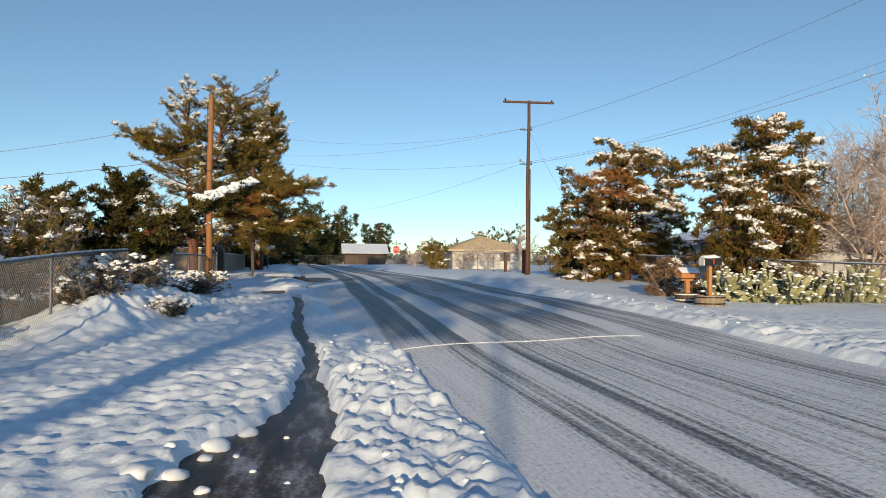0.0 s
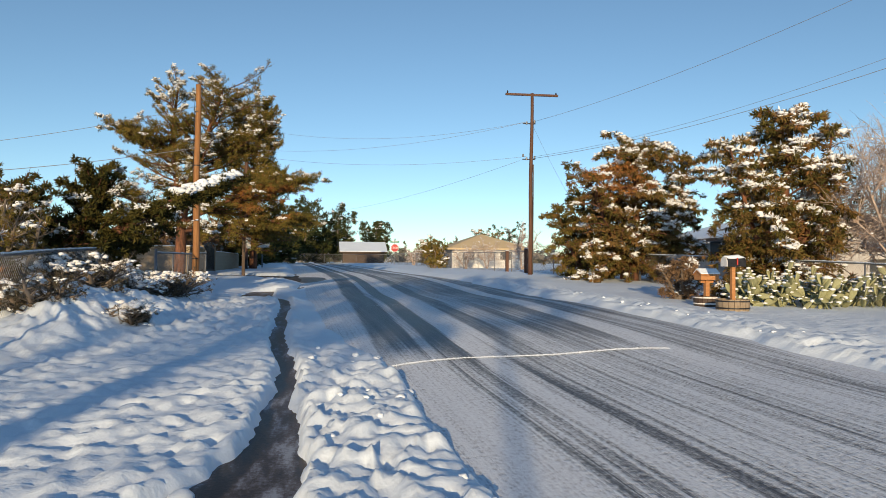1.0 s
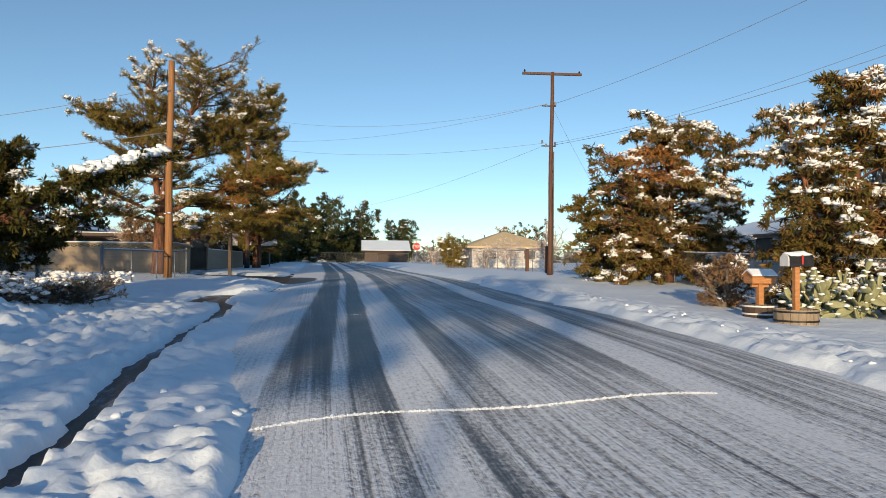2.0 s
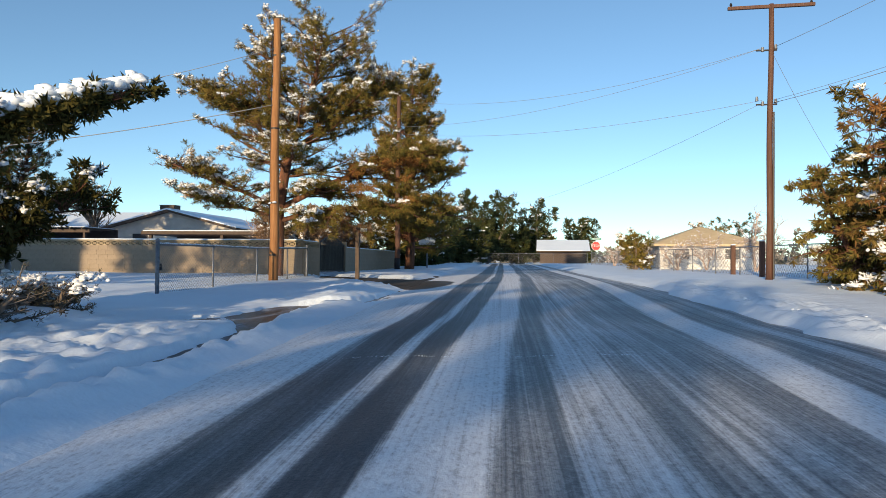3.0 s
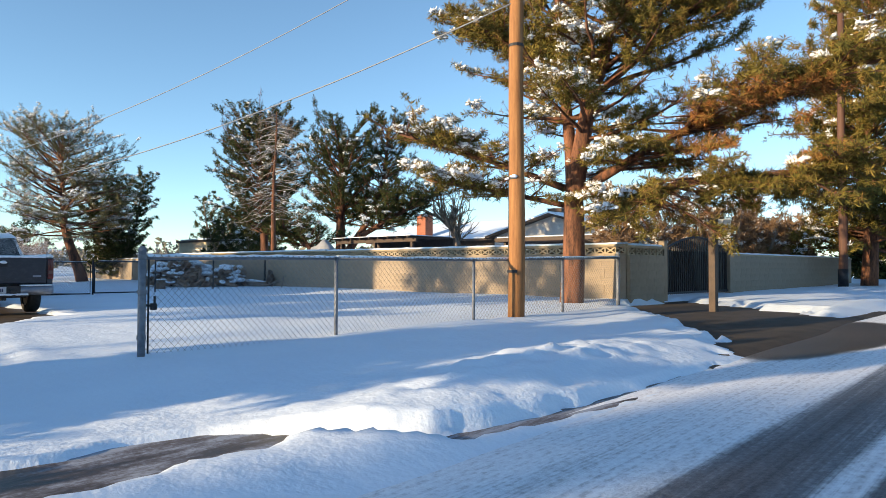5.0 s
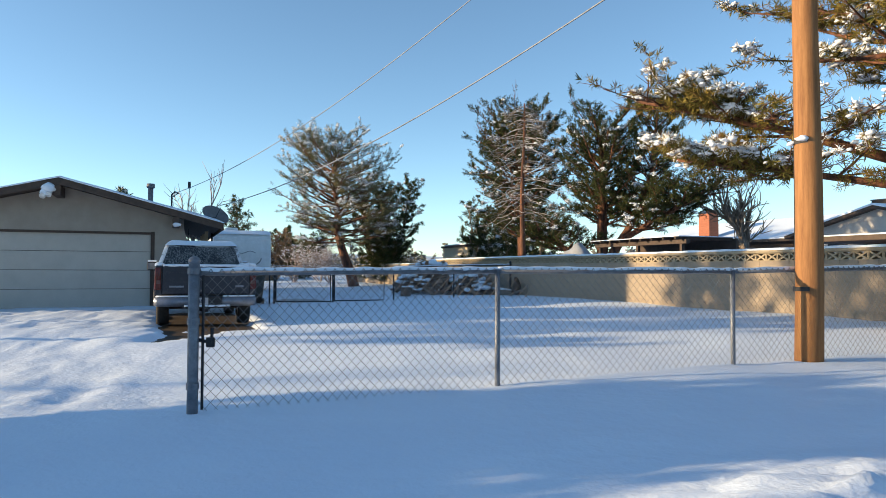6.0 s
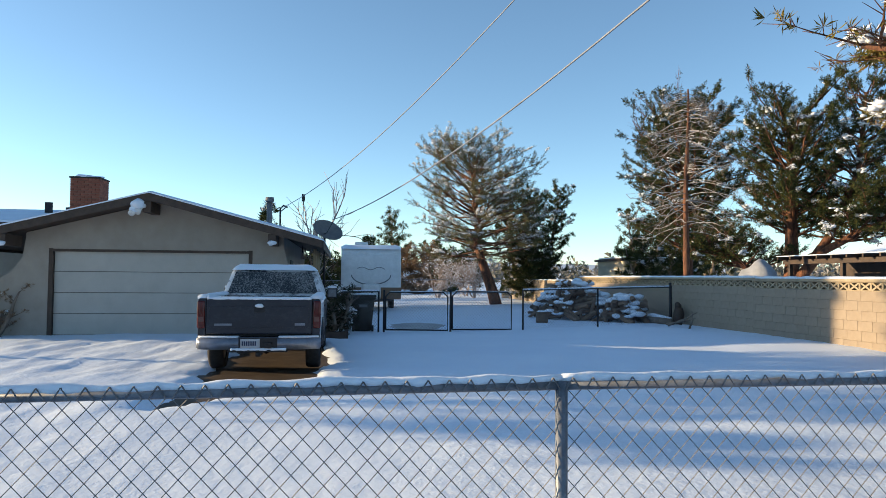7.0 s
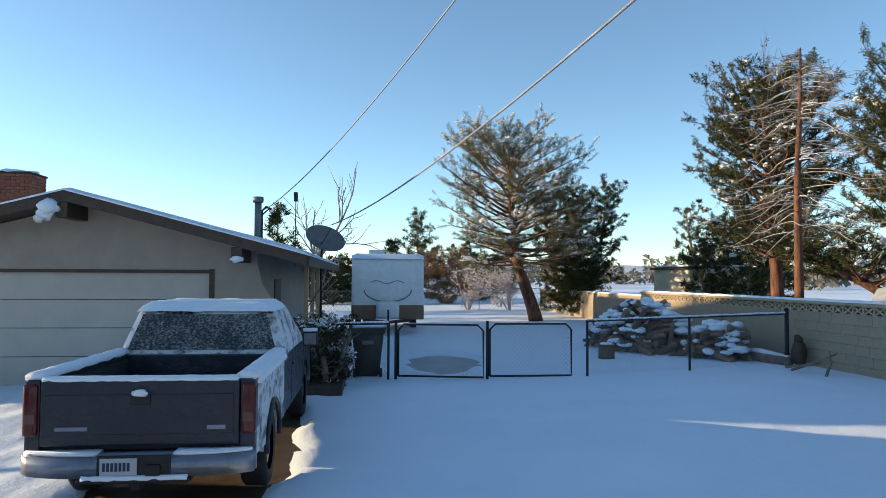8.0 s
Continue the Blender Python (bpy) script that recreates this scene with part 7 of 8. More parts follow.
def wood_pile(cx, cy, rx, ry, h, n, seed, label):
    r = random.Random(seed)
    z0 = gl(cx, cy)
    ob = thing("wood_pile", pose(cx, cy, z0), label, "wood pile", "wood piles")
    bm0 = bmesh.new()
    tube(bm0, [(-0.28, 0, 0), (-0.1, 0.01, 0), (0.28, 0, 0.0)], [0.085, 0.095, 0.08], 7)
    me = bpy.data.meshes.new("log")
    bm0.to_mesh(me)
    bm0.free()
    me.materials.append(LOG)
    tops = []
    for k in range(n):
        a, q = r.uniform(0, 2 * math.pi), math.sqrt(r.uniform(0, 1))
        x, y = rx * q * math.cos(a), ry * q * math.sin(a)
        z = h * (1 - q * q) * r.uniform(0.25, 1.0) + 0.05
        s = r.uniform(0.7, 2.0)
        m = pose(x, y, z, r.uniform(-25, 25), r.uniform(-35, 35), r.uniform(0, 180)) @ Matrix.Diagonal((s, r.uniform(0.5, 1.4), r.uniform(0.4, 1.2), 1))
        o = link("log", me, ob)
        o.matrix_basis = m
        tops.append((x, y, h * (1 - q * q) * 0.95 + 0.08))
    rr = np.random.default_rng(seed)
    pts = np.array(tops)
    pts = np.concatenate([pts + rr.normal(size=pts.shape) * np.array([0.12, 0.12, 0.0]) for _ in range(3)])
    keep = fbm(pts[:, 0] * 2.2 + 5, pts[:, 1] * 2.2, 2, seed) > 0.5
    v, q = blob_arrays(rr, pts[keep] + np.array([0, 0, 0.05]), rr.uniform(0.06, 0.19, keep.sum()), 0.5, ICO2)
    mesh_np("snow", v, q, SNOW_SOFT, ob, "patches of snow over the heap", smooth=True, kind="stuff")


wood_pile(-26.2, 38.8, 1.75, 1.4, 1.25, 130, 5, "heap of split firewood and branches under patchy snow")
wood_pile(-23.6, 39.7, 1.0, 0.75, 0.75, 46, 6, "small heap of firewood under patchy snow")
lg = thing("log", pose(-22.6, 40.2, gl(-22.6, 40.2)), "fallen dark log with snow on top, beside the wall", "log")
part("log", tube_bm([(-0.9, -0.1, 0.06), (0, 0, 0.09), (0.9, 0.15, 0.07)], [0.10, 0.13, 0.11], 9), BARK_GREY, lg, smooth=True)
part("snow", tube_bm([(-0.85, -0.1, 0.17), (0, 0, 0.21), (0.85, 0.15, 0.18)], [0.04, 0.08, 0.04], 8), SNOW_SOFT, lg, smooth=True)
st = thing("chopping_block", pose(-24.0, 37.0, gl(-24, 37)), "short sawn log standing as a chopping block", "stump")
part("block", tube_bm([(0, 0, -0.05), (0, 0, 0.33)], [0.2, 0.19], 12), LOG, st, smooth=True)
part("snow", tube_bm([(0, 0, 0.33), (0, 0, 0.37)], [0.18, 0.13], 12), SNOW_SOFT, st, smooth=True)
gb = thing("hose_reel", pose(-21.65, 40.55, gl(-21.6, 40.5)), "dark bundle strapped to the fence's corner post", "bundle")
bm = bmesh.new()
rough_ball(bm, (0, 0, 0.3), 0.16, 3.0, 2.0, 2)
rough_ball(bm, (0.02, -0.03, 0.58), 0.1, 7.0, 1.0, 2)
part("bundle", bm, TRIM_DARK, gb, smooth=True)
sc = thing("fallen_branch", pose(-20.4, 40.0, gl(-20.4, 40)), "bare fallen branches lying in the snow by the wall", "branch")
for k, (a, b) in enumerate((((-0.7, -0.1, 0.05), (0.6, 0.1, 0.3)), ((-0.2, -0.3, 0.05), (0.5, 0.2, 0.45)), ((0.45, 0.0, 0.0), (0.5, 0.05, 0.5)))):
    part("branch", tube_bm([a, ((a[0] + b[0]) / 2, (a[1] + b[1]) / 2 + 0.06, (a[2] + b[2]) / 2), b], [0.03, 0.025, 0.012], 6), BARK_GREY, sc, smooth=True)


# ---- beyond the block wall ----
def plain_house(name, x0, x1, y0, y1, zb, eave, ridge, along, label, wall_mat, snow_mat, over=0.5, windows=()):
    """A low gabled house. along 'x' or 'y': the ridge's run."""
    ob = thing(name, pose(0, 0, 0), label, "house", "neighbouring houses")
    part("wall", box_bm(x0, x1, y0, y1, zb - 0.3, eave), wall_mat, ob)
    if along == "x":
        c, a, b, e0, e1 = (y0 + y1) / 2, y0 - over, y1 + over, x0 - over, x1 + over
        ax = 0
    else:
        c, a, b, e0, e1 = (x0 + x1) / 2, x0 - over, x1 + over, y0 - over, y1 + over
        ax = 1
    g0, g1 = (y0, y1) if ax == 0 else (x0, x1)
    drop = (ridge - eave) * over / ((b - a) / 2 - over)
    for lo, hi in ((e0 + over, e0 + over + 0.2), (e1 - over - 0.2, e1 - over)):
        part("gable", prism_bm([(g0, eave), (g1, eave), (c, ridge - 0.02)], ax, lo, hi), wall_mat, ob)
    for s, q in ((-1, a), (1, b)):
        part("roof_slope", prism_bm([(c, ridge), (q, eave - drop), (q, eave - drop - 0.16), (c, ridge - 0.16)], ax, e0, e1), TRIM_DARK, ob)
        part("roof_snow", prism_bm([(c, ridge + 0.11), (q, eave - drop + 0.08), (q, eave - drop + 0.004), (c, ridge + 0.004)], ax, e0 - 0.03, e1 + 0.03), snow_mat, ob, "smooth snow on the roof")
    for (wx0, wx1, wy0, wy1, wz0, wz1) in windows:
        w = part("window", box_bm(wx0, wx1, wy0, wy1, wz0, wz1), IRON, ob, "dark window")
        part("frame", box_bm(wx0 - 0.05 if wx1 - wx0 > 0.1 else wx0, wx1 + 0.05 if wx1 - wx0 > 0.1 else wx1, wy0 + 0.01 if wy1 - wy0 < 0.1 else wy0 - 0.05, wy1 + 0.012 if wy1 - wy0 < 0.1 else wy1 + 0.05, wz0 - 0.06, wz0), WHITE_PAINT, w)
    return ob


PALE_WALL = plain("pale_grey_stucco", (0.40, 0.38, 0.36), (0.50, 0.48, 0.45), 2, 0.9, 0, 0.3, 0.005)
CREAM_WALL = plain("cream_stucco", (0.62, 0.52, 0.36), (0.72, 0.62, 0.45), 2, 0.9, 0, 0.3, 0.005)
TAN_ROOF = plain("tan_shingles", (0.50, 0.39, 0.24), (0.64, 0.52, 0.34), 3, 0.9, 0, 0.4, 0.02)
plain_house("neighbour_house", -28.6, -18.6, 62.5, 74.0, 1.3, 4.15, 5.4, "y", "pale stucco neighbour house with a snowy gable behind the wall", PALE_WALL, ROOF_SNOW, windows=((-26.6, -25.4, 62.46, 62.5, 3.1, 3.6),))
plain_house("neighbour_house", -42.5, -28.4, 63.5, 72.0, 1.3, 4.2, 5.5, "x", "long low neighbour house with a snowy roof behind the wall", TRIM_DARK, ROOF_SNOW, over=0.8)
ob = thing("roof_cooler", pose(-25.3, 65.5, 5.0), "dark square evaporative cooler on a roof", "cooler")
part("cabinet", box_bm(-0.6, 0.6, -0.5, 0.5, 0.0, 0.95, 0.03), TRIM_DARK, ob)
part("lid", box_bm(-0.65, 0.65, -0.55, 0.55, 0.95, 1.0, 0.01), GALV_DULL, ob)
for k in range(5):
    part("louvre", box_bm(-0.5, 0.5, -0.52, -0.5, 0.15 + 0.14 * k, 0.22 + 0.14 * k), IRON, ob)
ob = thing("neighbour_chimney", pose(-36.4, 63.1, 4.6), "red brick chimney above the neighbour's roof", "chimney")
part("shaft", box_bm(-0.5, 0.5, -0.4, 0.4, -0.5, 1.35, 0.01), plain("brick_courses", (0.26, 0.09, 0.05), (0.40, 0.15, 0.09), 9, 0.9, 0, 0.5, 0.01, (0.4, 0.4, 3)), ob)
part("cap", box_bm(-0.56, 0.56, -0.46, 0.46, 1.35, 1.43, 0.01), CONCRETE, ob)
ob = thing("garden_shed", pose(-38.5, 45.2, gl(-38.5, 45)), "flat-roofed tan garden shed behind the wall", "shed")
part("wall", box_bm(-2.2, 1.7, 0, 2.6, -0.1, 2.25), CREAM_WALL, ob)
part("roof", box_bm(-2.35, 1.85, -0.15, 2.75, 2.25, 2.38, 0.02), TRIM_DARK, ob)
part("snow", box_bm(-1.8, 1.8, -0.1, 2.7, 2.38, 2.45, 0.03), SNOW_SOFT, ob)
dr = part("door", box_bm(0.1, 1.3, -0.03, 0.0, 0.0, 1.75), CREAM_WALL, ob)
part("door_frame", box_bm(0.0, 1.4, -0.05, -0.03, 1.75, 1.83), WHITE_PAINT, dr)
ob = thing("pergola", pose(-21.0, 45.5, gl(-21, 45.5)), "dark timber pergola behind the wall with snow on its beams", "pergola")
for x in (-2.5, 0, 2.5):
    part("post", box_bm(x - 0.06, x + 0.06, -0.06, 0.06, -0.1, 1.95), TRIM_DARK, ob)
part("beam", box_bm(-2.8, 2.8, -0.08, 0.08, 1.83, 1.98, 0.01), TRIM_DARK, ob)
for k in range(9):
    part("rafter", box_bm(-2.6 + 0.65 * k - 0.03, -2.6 + 0.65 * k + 0.03, -0.4, 2.2, 1.98, 2.08), TRIM_DARK, ob)
# dark sheet added so no sunlit snow shows beneath the rafters
part("back_wall", box_bm(-2.8, 2.8, 2.2, 2.3, -0.1, 2.05), TRIM_DARK, ob)
part("snow", box_bm(-2.75, 2.75, -0.35, 2.1, 2.08, 2.11, 0.01), SNOW_SOFT, ob)
ob = thing("flat_canopy", pose(-13.0, 52.0, gl(-13, 52)), "low dark canopy roof with a snowy top behind the wall", "canopy")
part("roof", box_bm(-6.5, 3.5, 0, 4, 1.95, 2.15, 0.03), TRIM_DARK, ob)
part("snow", box_bm(-6.4, 3.4, 0.05, 3.9, 2.15, 2.21, 0.03), SNOW_SOFT, ob)
# added dark sheet, darkens the gap below the canopy against bright snow
part("back_wall", box_bm(-6.2, 3.2, 3.6, 3.75, -0.1, 1.95), TRIM_DARK, ob)
for x in (-6, -1.5, 3):
    part("post", box_bm(x - 0.08, x + 0.08, 0.2, 0.36, -0.1, 2.0), TRIM_DARK, ob)
ob = thing("covered_barbecue", pose(-22.0, 43.4, gl(-22, 43.4)), "round object under a pale grey cover behind the wall", "covered object")
bm = bmesh.new()
rough_ball(bm, (0, 0, 1.2), 0.62, 2.0, 1.1, 3)
part("cover", bm, plain("grey_tarpaulin", (0.24, 0.26, 0.29), (0.36, 0.38, 0.41), 3, 0.6, 0, 0.5, 0.03), ob, smooth=True)
part("stand", tube_bm([(0, 0, -0.05), (0, 0, 0.9)], 0.3, 10), IRON, ob)
# back-yard fence at the far end, and the neighbours beyond it
chain_fence("back_fence", [(-48, 41.2), (-48, 37.5), (-48, 34), (-48, 30.5), (-48, 27)], 1.3, "grey boundary fence at the end of the back yard", snow=False, pitch=0.25, wire_r=0.006)
plain_house("far_house", -78, -66, 22, 32, 0.9, 3.2, 4.2, "x", "far low house with a snowy roof behind the yard", TRIM_DARK, ROOF_SNOW)
for k in range(6):
    cone((-88 - 3 * (k % 2), 42.5 + 1.1 * k, 1.0), 5.2 - 0.3 * (k % 3), 1.0, 140 + k, "slim dark cypress far behind the yard", NEEDLES_DARK, 0.02, 22, 0.5)


# ---- signs along the street ----
def sign_post():
    z = gl(-3.04, 40.24)
    ob = thing("sign_post", pose(-3.04, 40.24, z), "short square dark timber post with a white sign", "sign")
    part("post", box_bm(-0.075, 0.075, -0.075, 0.075, -0.3, 1.9, 0.012), TRIM_DARK, ob)
    p = part("sign_plate", box_bm(0.09, 0.36, 0.05, 0.062, 1.32, 1.88, 0.004), WHITE_PAINT, ob, "plain white sign plate")
    part("bracket", box_bm(0.05, 0.12, 0.04, 0.075, 1.55, 1.62), GALV, p)


def backboard():
    x, y = -4.1, 63.2
    z = gl(x, y)
    ob = thing("basketball_backboard", pose(x, y, z, 0, 0, 8), "white fan-shaped basketball backboard on a grey pole", "backboard")
    part("pole", tube_bm([(0, 0.12, -0.2), (0, 0.12, 2.2)], 0.055, 10), GALV, ob, smooth=True)
    out = [(-0.58, 1.62), (0.58, 1.62), (0.58, 2.25), (0.36, 2.52), (0.0, 2.6), (-0.36, 2.52), (-0.58, 2.25)]
    part("board", prism_bm(out, 1, -0.02, 0.02), WHITE_PAINT, ob)
    part("strut", box_bm(-0.04, 0.04, 0.02, 0.14, 1.9, 2.0), GALV, ob)


def stop_sign():
    x, y = 10.3, 96.5
    z = gl(x, y)
    ob = thing("stop_sign", pose(x, y, z), "red octagonal stop sign with green street blades on top", "sign")
    part("post", box_bm(-0.04, 0.04, 0.03, 0.10, -0.3, 3.4), GALV, ob)
    RED = plain("red_sign_sheeting", (0.42, 0.015, 0.02), (0.50, 0.025, 0.03), 4, 0.4, 0, 0)
    GREEN = plain("green_sign_sheeting", (0.02, 0.20, 0.14), (0.03, 0.26, 0.18), 4, 0.4, 0, 0)
    octo = lambda r_: [(r_ * math.cos(math.pi / 8 + k * math.pi / 4), 2.15 + r_ * math.sin(math.pi / 8 + k * math.pi / 4)) for k in range(8)]
    part("rim", prism_bm(octo(0.56), 1, 0.012, 0.03), WHITE_PAINT, ob)
    plate = part("plate", prism_bm(octo(0.52), 1, -0.004, 0.012), RED, ob)
    cu = bpy.data.curves.new("lettering", "FONT")
    cu.body, cu.size, cu.align_x, cu.align_y, cu.extrude = "STOP", 0.42, "CENTER", "CENTER", 0.004
    tmp = bpy.data.objects.new("lettering", cu)
    me = bpy.data.meshes.new_from_object(tmp)
    bpy.data.objects.remove(tmp)
    me.name = "lettering"
    me.materials.clear()
    me.materials.append(WHITE_PAINT)
    link("lettering", me, plate, at=pose(0, -0.012, 2.15, 90, 0, 0))
    b = part("street_blade", box_bm(-0.6, 0.6, 0.04, 0.06, 2.85, 3.1), GREEN, ob)
    part("bar", box_bm(-0.42, 0.42, 0.03, 0.039, 2.93, 3.02), WHITE_PAINT, b)
    b = part("street_blade", box_bm(0.04, 0.06, -0.6, 0.6, 3.15, 3.4), GREEN, ob)
    part("bar", box_bm(0.03, 0.039, -0.42, 0.42, 3.23, 3.32), WHITE_PAINT, b)


sign_post()
backboard()
stop_sign()


# ---- across the street: mailboxes, cactus, fence ----
BARREL = plain("grey_barrel_staves", (0.20, 0.15, 0.10), (0.36, 0.29, 0.21), 3, 0.85, 0, 0.4, 0.01, (5, 5, 0.6))
CEDAR_WOOD = plain("orange_cedar_wood", (0.36, 0.15, 0.05), (0.52, 0.25, 0.10), 5, 0.7, 0, 0.3, 0.004, (1, 1, 6))


def barrel(parent, r_, h, dark=False):
    n = 18
    for k in range(n):
        a0, a1 = 2 * math.pi * k / n, 2 * math.pi * (k + 0.94) / n
        bm = bmesh.new()
        rows = []
        for z, q in ((-0.1, 0.92), (h * 0.5, 0.97), (h, 1.0)):
            rows.append([bm.verts.new((r_ * q * f * math.cos(a), r_ * q * f * math.sin(a), z)) for f, a in ((1, a0), (1, a1), (0.9, a1), (0.9, a0))])
        for p, q in zip(rows, rows[1:]):
            for j in range(4):
                bm.faces.new((p[j], p[(j + 1) % 4], q[(j + 1) % 4], q[j]))
        bm.faces.new(rows[-1])
        part("stave", bm, TRIM_DARK if dark else BARREL, parent)
    for z in (h * 0.25, h * 0.8):
        part("hoop", tube_bm([(0, 0, z), (0, 0, z + 0.035)], r_ * 1.0, 24), WHITE_PAINT if dark else IRON, parent)
    part("soil_snow", tube_bm([(0, 0, h - 0.06), (0, 0, h - 0.03)], r_ * 0.9, 20), SNOW_SOFT, parent, "snow filling the barrel", True)


def mailbox_metal():
    x, y = 11.52, 19.56
    ob = thing("mailbox", pose(x, y, gl(x, y) - 0.02, 0, 0, 4), "dark metal mailbox on a timber post in a half barrel", "mailbox", "mailboxes")
    bar = thing("half_barrel", pose(0, 0, 0), "", "")
    bar.parent = ob
    barrel(bar, 0.42, 0.32)
    part("post", box_bm(-0.05, 0.05, -0.05, 0.05, 0, 1.18, 0.008), CEDAR_WOOD, ob)
    prof = [(-0.13, 1.16), (0.13, 1.16), (0.13, 1.30)] + [(0.13 * math.cos(math.pi * k / 8), 1.30 + 0.10 * math.sin(math.pi * k / 8)) for k in range(1, 8)] + [(-0.13, 1.30)]
    part("box", prism_bm(prof, 0, -0.24, 0.30), IRON, ob, "black metal box")
    part("door", prism_bm(prof, 0, -0.262, -0.242), WHITE_PAINT, ob, "pale front flap")
    fl = part("flag", box_bm(0.02, 0.05, -0.155, -0.138, 1.2, 1.38), plain("red_flag_paint", (0.45, 0.03, 0.02), (0.55, 0.05, 0.04), 5, 0.5, 0, 0), ob, "small red flag")
    bm = bmesh.new()
    rough_ball(bm, (0.02, 0, 1.40), 0.2, 3.0, 0.3)
    for v in bm.verts:
        v.co.x *= 1.4
        v.co.y *= 0.75
    part("snow", bm, SNOW_SOFT, ob, smooth=True)


def mailbox_wood():
    x, y = 11.57, 20.9
    ob = thing("mailbox", pose(x, y, gl(x, y) - 0.02, 0, 0, 4), "small orange wooden mailbox on a post in a banded barrel", "mailbox", "mailboxes")
    bar = thing("half_barrel", pose(0, 0, 0), "", "")
    bar.parent = ob
    barrel(bar, 0.36, 0.30, True)
    part("post", box_bm(-0.06, 0.06, -0.06, 0.06, 0, 0.75, 0.008), CEDAR_WOOD, ob)
    part("brace", box_bm(-0.2, 0.2, -0.03, 0.03, 0.66, 0.74), CEDAR_WOOD, ob)
    part("box", prism_bm([(-0.16, 0.74), (0.16, 0.74), (0.16, 0.9), (0, 1.0), (-0.16, 0.9)], 0, -0.28, 0.28, bevel=0.006), CEDAR_WOOD, ob)
    for s in (-1, 1):
        part("roof_board", prism_bm([(0, 1.02), (s * 0.2, 0.89), (s * 0.2, 0.87), (0, 0.995)], 0, -0.31, 0.31), CEDAR_WOOD, ob)
    part("snow", prism_bm([(0, 1.06), (0.19, 0.93), (0.19, 0.905), (0, 1.02), (-0.19, 0.905), (-0.19, 0.93)], 0, -0.3, 0.3), SNOW_SOFT, ob)


mailbox_metal()
mailbox_wood()

CACTUS = plain("prickly_pear_skin", (0.19, 0.20, 0.10), (0.35, 0.35, 0.20), 4, 0.65, 0, 0.3, 0.01, rand=0.35)


def prickly_pear():
    r = random.Random(12)
    pads = []
    bm0 = bmesh.new()
    bmesh.ops.create_uvsphere(bm0, u_segments=10, v_segments=7, radius=1)
    for v in bm0.verts:
        v.co = Vector((v.co.x * 0.13 * (0.75 + 0.25 * v.co.z), v.co.y * 0.03, 0.2 + v.co.z * 0.2))
    pad = bpy.data.meshes.new("pad")
    bm0.to_mesh(pad)
    bm0.free()
    pad.polygons.foreach_set("use_smooth", np.ones(len(pad.polygons), bool))
    pad.materials.append(CACTUS)
    for c in range(12):
        cx, cy = 12.9 + 0.42 * c + r.uniform(-0.3, 0.3), 20.7 + r.uniform(-0.8, 0.8)
        ob = thing("prickly_pear_cactus", pose(cx, cy, gl(cx, cy) - 0.03), "clump of pale green prickly pear pads edged with snow", "cactus", "cacti")
        tips = [(Vector((r.uniform(-0.4, 0.4), r.uniform(-0.3, 0.3), 0)), pose(0, 0, 0, r.uniform(-45, 45), r.uniform(-50, 50), r.uniform(0, 180)), 0) for k in range(8)]
        n = 0
        while tips and n < 44:
            p, m, lv = tips.pop(0)
            s = r.uniform(0.8, 1.2) * (1.0 - 0.07 * lv)
            o = link("pad", pad, ob)
            o.matrix_basis = Matrix.Translation(p) @ m.to_3x3().to_4x4() @ Matrix.Diagonal((s, s, s, 1))
            top = p + m.to_3x3() @ Vector((0, 0, 0.37 * s))
            pads.append(top + Vector((cx, cy, gl(cx, cy) - 0.03)))
            n += 1
            if lv < 3:
                for k in range(r.choice((1, 2, 2))):
                    tips.append((top, pose(0, 0, 0, 0, r.uniform(-50, 50), 0) @ pose(0, 0, 0, r.uniform(-28, 28), 0, r.uniform(-60, 60)) @ m.to_3x3().to_4x4(), lv + 1))
        # light dust of snow on the upper rims
        rr = np.random.default_rng(c)
        pts = np.array([q[:] for q in pads[-n:]]) - np.array([cx, cy, gl(cx, cy) - 0.03])
        v, q = blob_arrays(rr, pts, rr.uniform(0.04, 0.10, len(pts)), 0.4)
        mesh_np("snow", v, q, SNOW_TREE, ob, "snow on the upper pads", smooth=True, kind="stuff")


prickly_pear()
fy = [17.5, 20.3, 23.2, 26.1, 29.4, 32.9, 36.0, 39.2, 42.5, 46, 49.5, 53, 57, 61, 65, 69, 74, 79, 84, 89, 94]
chain_fence("verge_fence", [(float(gx(y)) + 15.9 - 0.035 * max(0, y - 33), y) for y in fy[:8]], 1.25, "chain-link fence along the far verge", snow=True, mat=GALV)
chain_fence("verge_fence", [(float(gx(y)) + 15.9 - 0.035 * max(0, y - 33), y) for y in fy[7:]], 1.4, "chain-link fence running on towards the crossing", snow=False, pitch=0.22, wire_r=0.005, mat=GALV)
chain_fence("crossing_fence", [(9.5, 99.5), (5.5, 104.5), (1.0, 104.8), (-3.5, 105), (-8, 105)], 1.3, "chain-link fence across the street's end", snow=False, pitch=0.25, wire_r=0.006, mat=GALV)
for k, (x, y) in enumerate(((13.6, 45.5), (13.3, 49.0), (15.2, 34.6))):
    ob = thing("timber_post", pose(x, y, gl(x, y)), "stout dark timber fence post in the snow", "post", "timber posts")
    part("post", box_bm(-0.1, 0.1, -0.1, 0.1, -0.3, 1.55 - 0.1 * k, 0.015), POLE_DARK, ob)
    part("snow", box_bm(-0.1, 0.1, -0.1, 0.1, 1.55 - 0.1 * k, 1.6 - 0.1 * k, 0.02), SNOW_SOFT, ob)
ob = thing("board_fence", pose(16.4, 44.0, gl(16.4, 44), 0, 0, -4), "low rust-brown board fence behind the cedar", "fence")
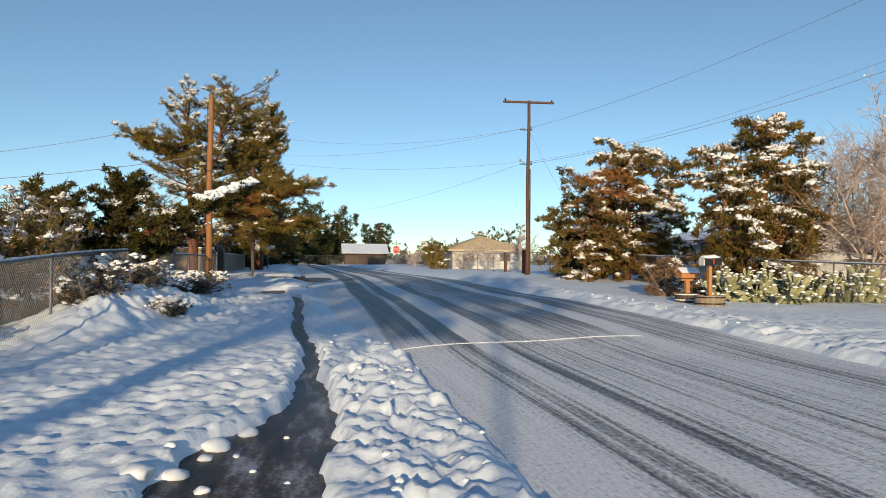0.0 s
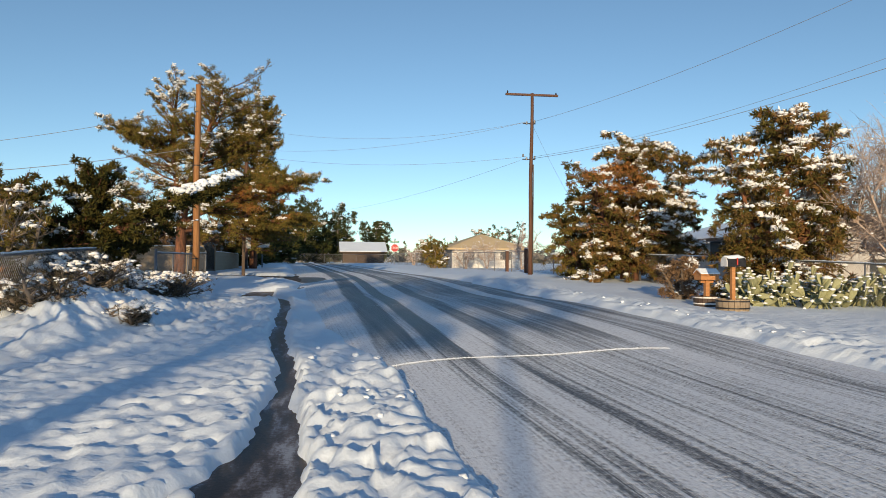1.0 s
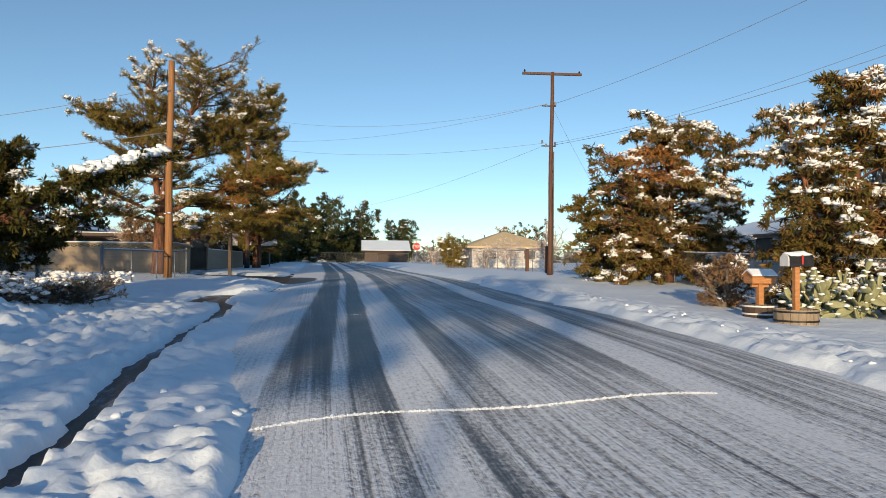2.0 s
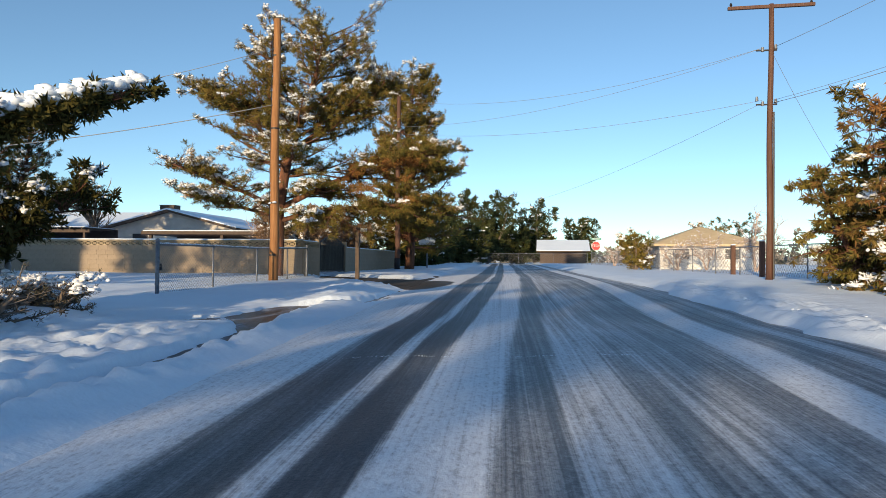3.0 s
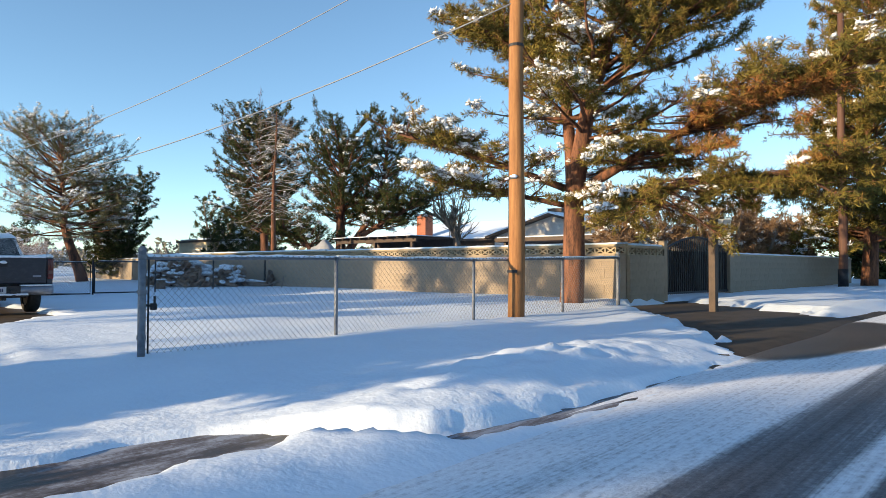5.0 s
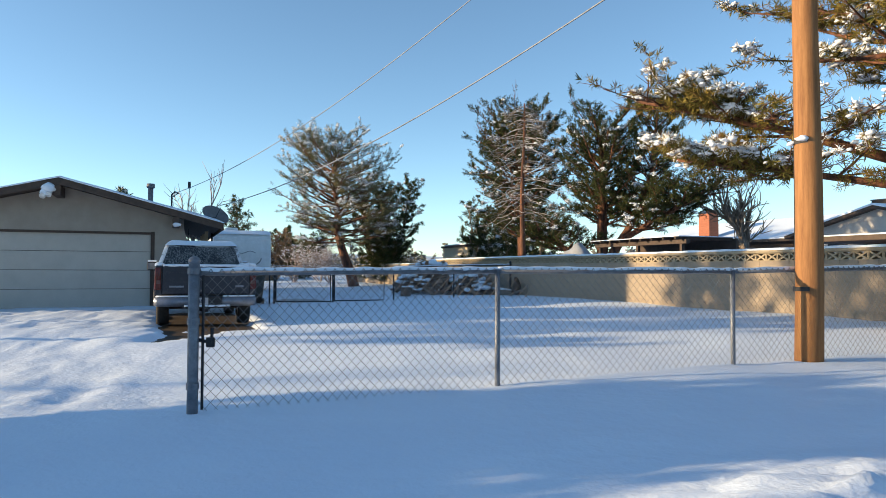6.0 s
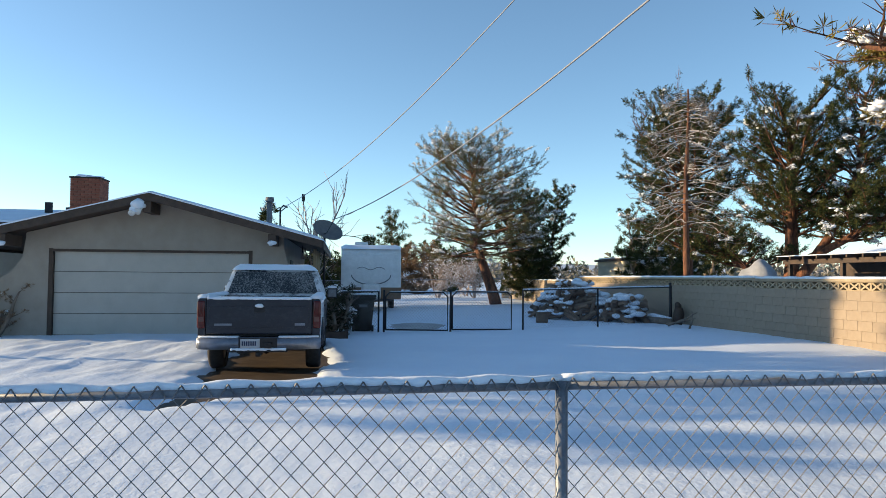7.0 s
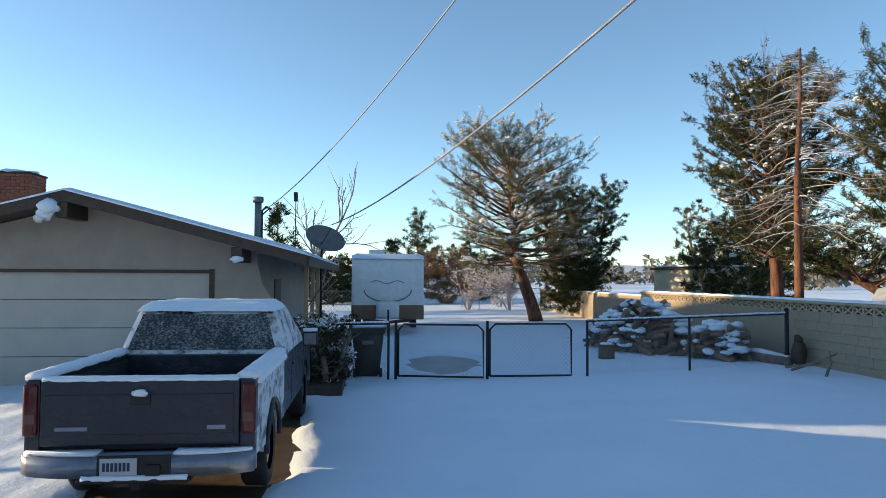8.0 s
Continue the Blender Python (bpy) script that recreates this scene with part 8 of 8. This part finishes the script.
for k in range(16):
    part("board", box_bm(k * 0.2, k * 0.2 + 0.185, -0.012, 0.012, 0, 0.78, 0.004), CEDAR_WOOD, ob)
for z in (0.15, 0.6):
    part("rail", box_bm(0, 3.2, 0.012, 0.05, z, z + 0.08), CEDAR_WOOD, ob)
bushy("shrub", (12.0, 23.2, gl(12, 23.2)), 1.15, 1.5, 150, "rusty dry shrub with snow beside the mailboxes", "shrub", DRY, 0.3, 0.12, 70, "shrubs")
bushy("shrub", (12.6, 21.9, gl(12.6, 22)), 0.8, 1.3, 151, "dark low shrub with snow beside the mailboxes", "shrub", CEDAR, 0.25, 0.1, 50, "shrubs")

# houses across the street
def hip_house():
    ob = thing("tan_house", pose(16.1, 70.5, 1.35), "cream house under a sunlit tan hipped roof", "house")
    part("wall", box_bm(-3.5, 3.5, -4.3, 4.3, -0.3, 1.75), WHITE_PAINT, ob)
    bm = bmesh.new()
    rings = [[bm.verts.new((x * 4.0, y * 4.9, z)) for x, y in ((-1, -1), (1, -1), (1, 1), (-1, 1))] for z in (1.6, 1.75)]
    top = [bm.verts.new((0, y, 3.2)) for y in (-1.2, 1.2)]
    a, b = rings
    bm.faces.new(a[::-1])
    for k in range(4):
        bm.faces.new((a[k], a[(k + 1) % 4], b[(k + 1) % 4], b[k]))
    bm.faces.new((b[0], b[1], top[0]))
    bm.faces.new((b[1], b[2], top[1], top[0]))
    bm.faces.new((b[2], b[3], top[1]))
    bm.faces.new((b[3], b[0], top[0], top[1]))
    part("roof", bm, TAN_ROOF, ob)
    for x in (-1.9, 1.6):
        w = part("window", box_bm(x - 0.5, x + 0.5, -4.34, -4.26, 0.7, 1.4), GLASS_FROST, ob)
        part("frame", box_bm(x - 0.56, x + 0.56, -4.36, -4.27, 1.4, 1.46), WHITE_PAINT, w)


hip_house()
plain_house("grey_house", 23.0, 34.0, 36, 47, 1.0, 3.3, 4.5, "y", "low pale house with a snowy roof behind the cedars", PALE_WALL, ROOF_SNOW, windows=((22.96, 23.0, 38.5, 40, 1.9, 3.0),))
plain_house("end_house", 3.8, 10.2, 113, 121, 1.75, 3.6, 5.0, "x", "house at the street's end with a blue-shaded snowy roof", TRIM_DARK, ROOF_SNOW)
ob = thing("snowy_lean_to", pose(24.5, 25.5, gl(24.5, 25.5)), "low lean-to shed under a thick cap of snow", "shed")
part("wall", box_bm(-2.5, 2.5, -1.5, 1.5, -0.1, 1.25), CREAM_WALL, ob)
part("roof", prism_bm([(-1.7, 1.25), (1.7, 1.75), (1.7, 1.65), (-1.7, 1.15)], 0, -2.7, 2.7), TRIM_DARK, ob)
part("snow", prism_bm([(-1.72, 1.42), (1.72, 1.95), (1.72, 1.76), (-1.72, 1.26)], 0, -2.72, 2.72, bevel=0.05), SNOW_SOFT, ob)

# low junipers half buried along the left-hand fence
GREYGREEN = needle_material("low_juniper_leaves", [(0.035, 0.035, 0.025), (0.07, 0.065, 0.045), (0.10, 0.085, 0.06), (0.05, 0.045, 0.035)])
for k, (x, y, h, w) in enumerate(((-4.9, 12.6, 0.6, 1.4), (-3.5, 15.2, 0.6, 1.6), (-3.3, 17.2, 0.6, 1.9), (-3.2, 19.2, 0.42, 1.8), (-2.8, 21.2, 0.45, 2.7), (-3.1, 22.8, 0.45, 2.2), (-2.1, 15.4, 0.3, 0.9))):
    zz = float(snow_height(np.array([x]), np.array([y]))[0])
    bushy("low_juniper", (x, y, zz - 0.10), h, w, 160 + k, "low spreading juniper half buried in snow", "shrub", GREYGREEN, 0.60, 0.065, 70, "low junipers", elev=14, step=0.08, blades=6, gap=0.10, lump_size=1.7, spread=1.0, gaps=0.35, clump=2.2)


def shade_house():
    """Unseen tall house added south of the garage; it shades yard and garden wall."""
    ob = thing("neighbour_house", pose(-30, 12, gl(-30, 12)), "unseen two-storey house with a low sloping roof, added to cast shade", "house")
    part("wall", prism_bm([(-7, -0.2), (7.2, -0.2), (7.2, 7.3), (2.5, 7.35), (-7, 6.1)], 1, -2, 2), CREAM_WALL, ob)
    part("roof", prism_bm([(-7.3, 6.08), (2.5, 7.38), (7.4, 7.33), (7.4, 7.5), (2.5, 7.55), (-7.3, 6.25)], 1, -2.2, 2.2), TRIM_DARK, ob)


shade_house()
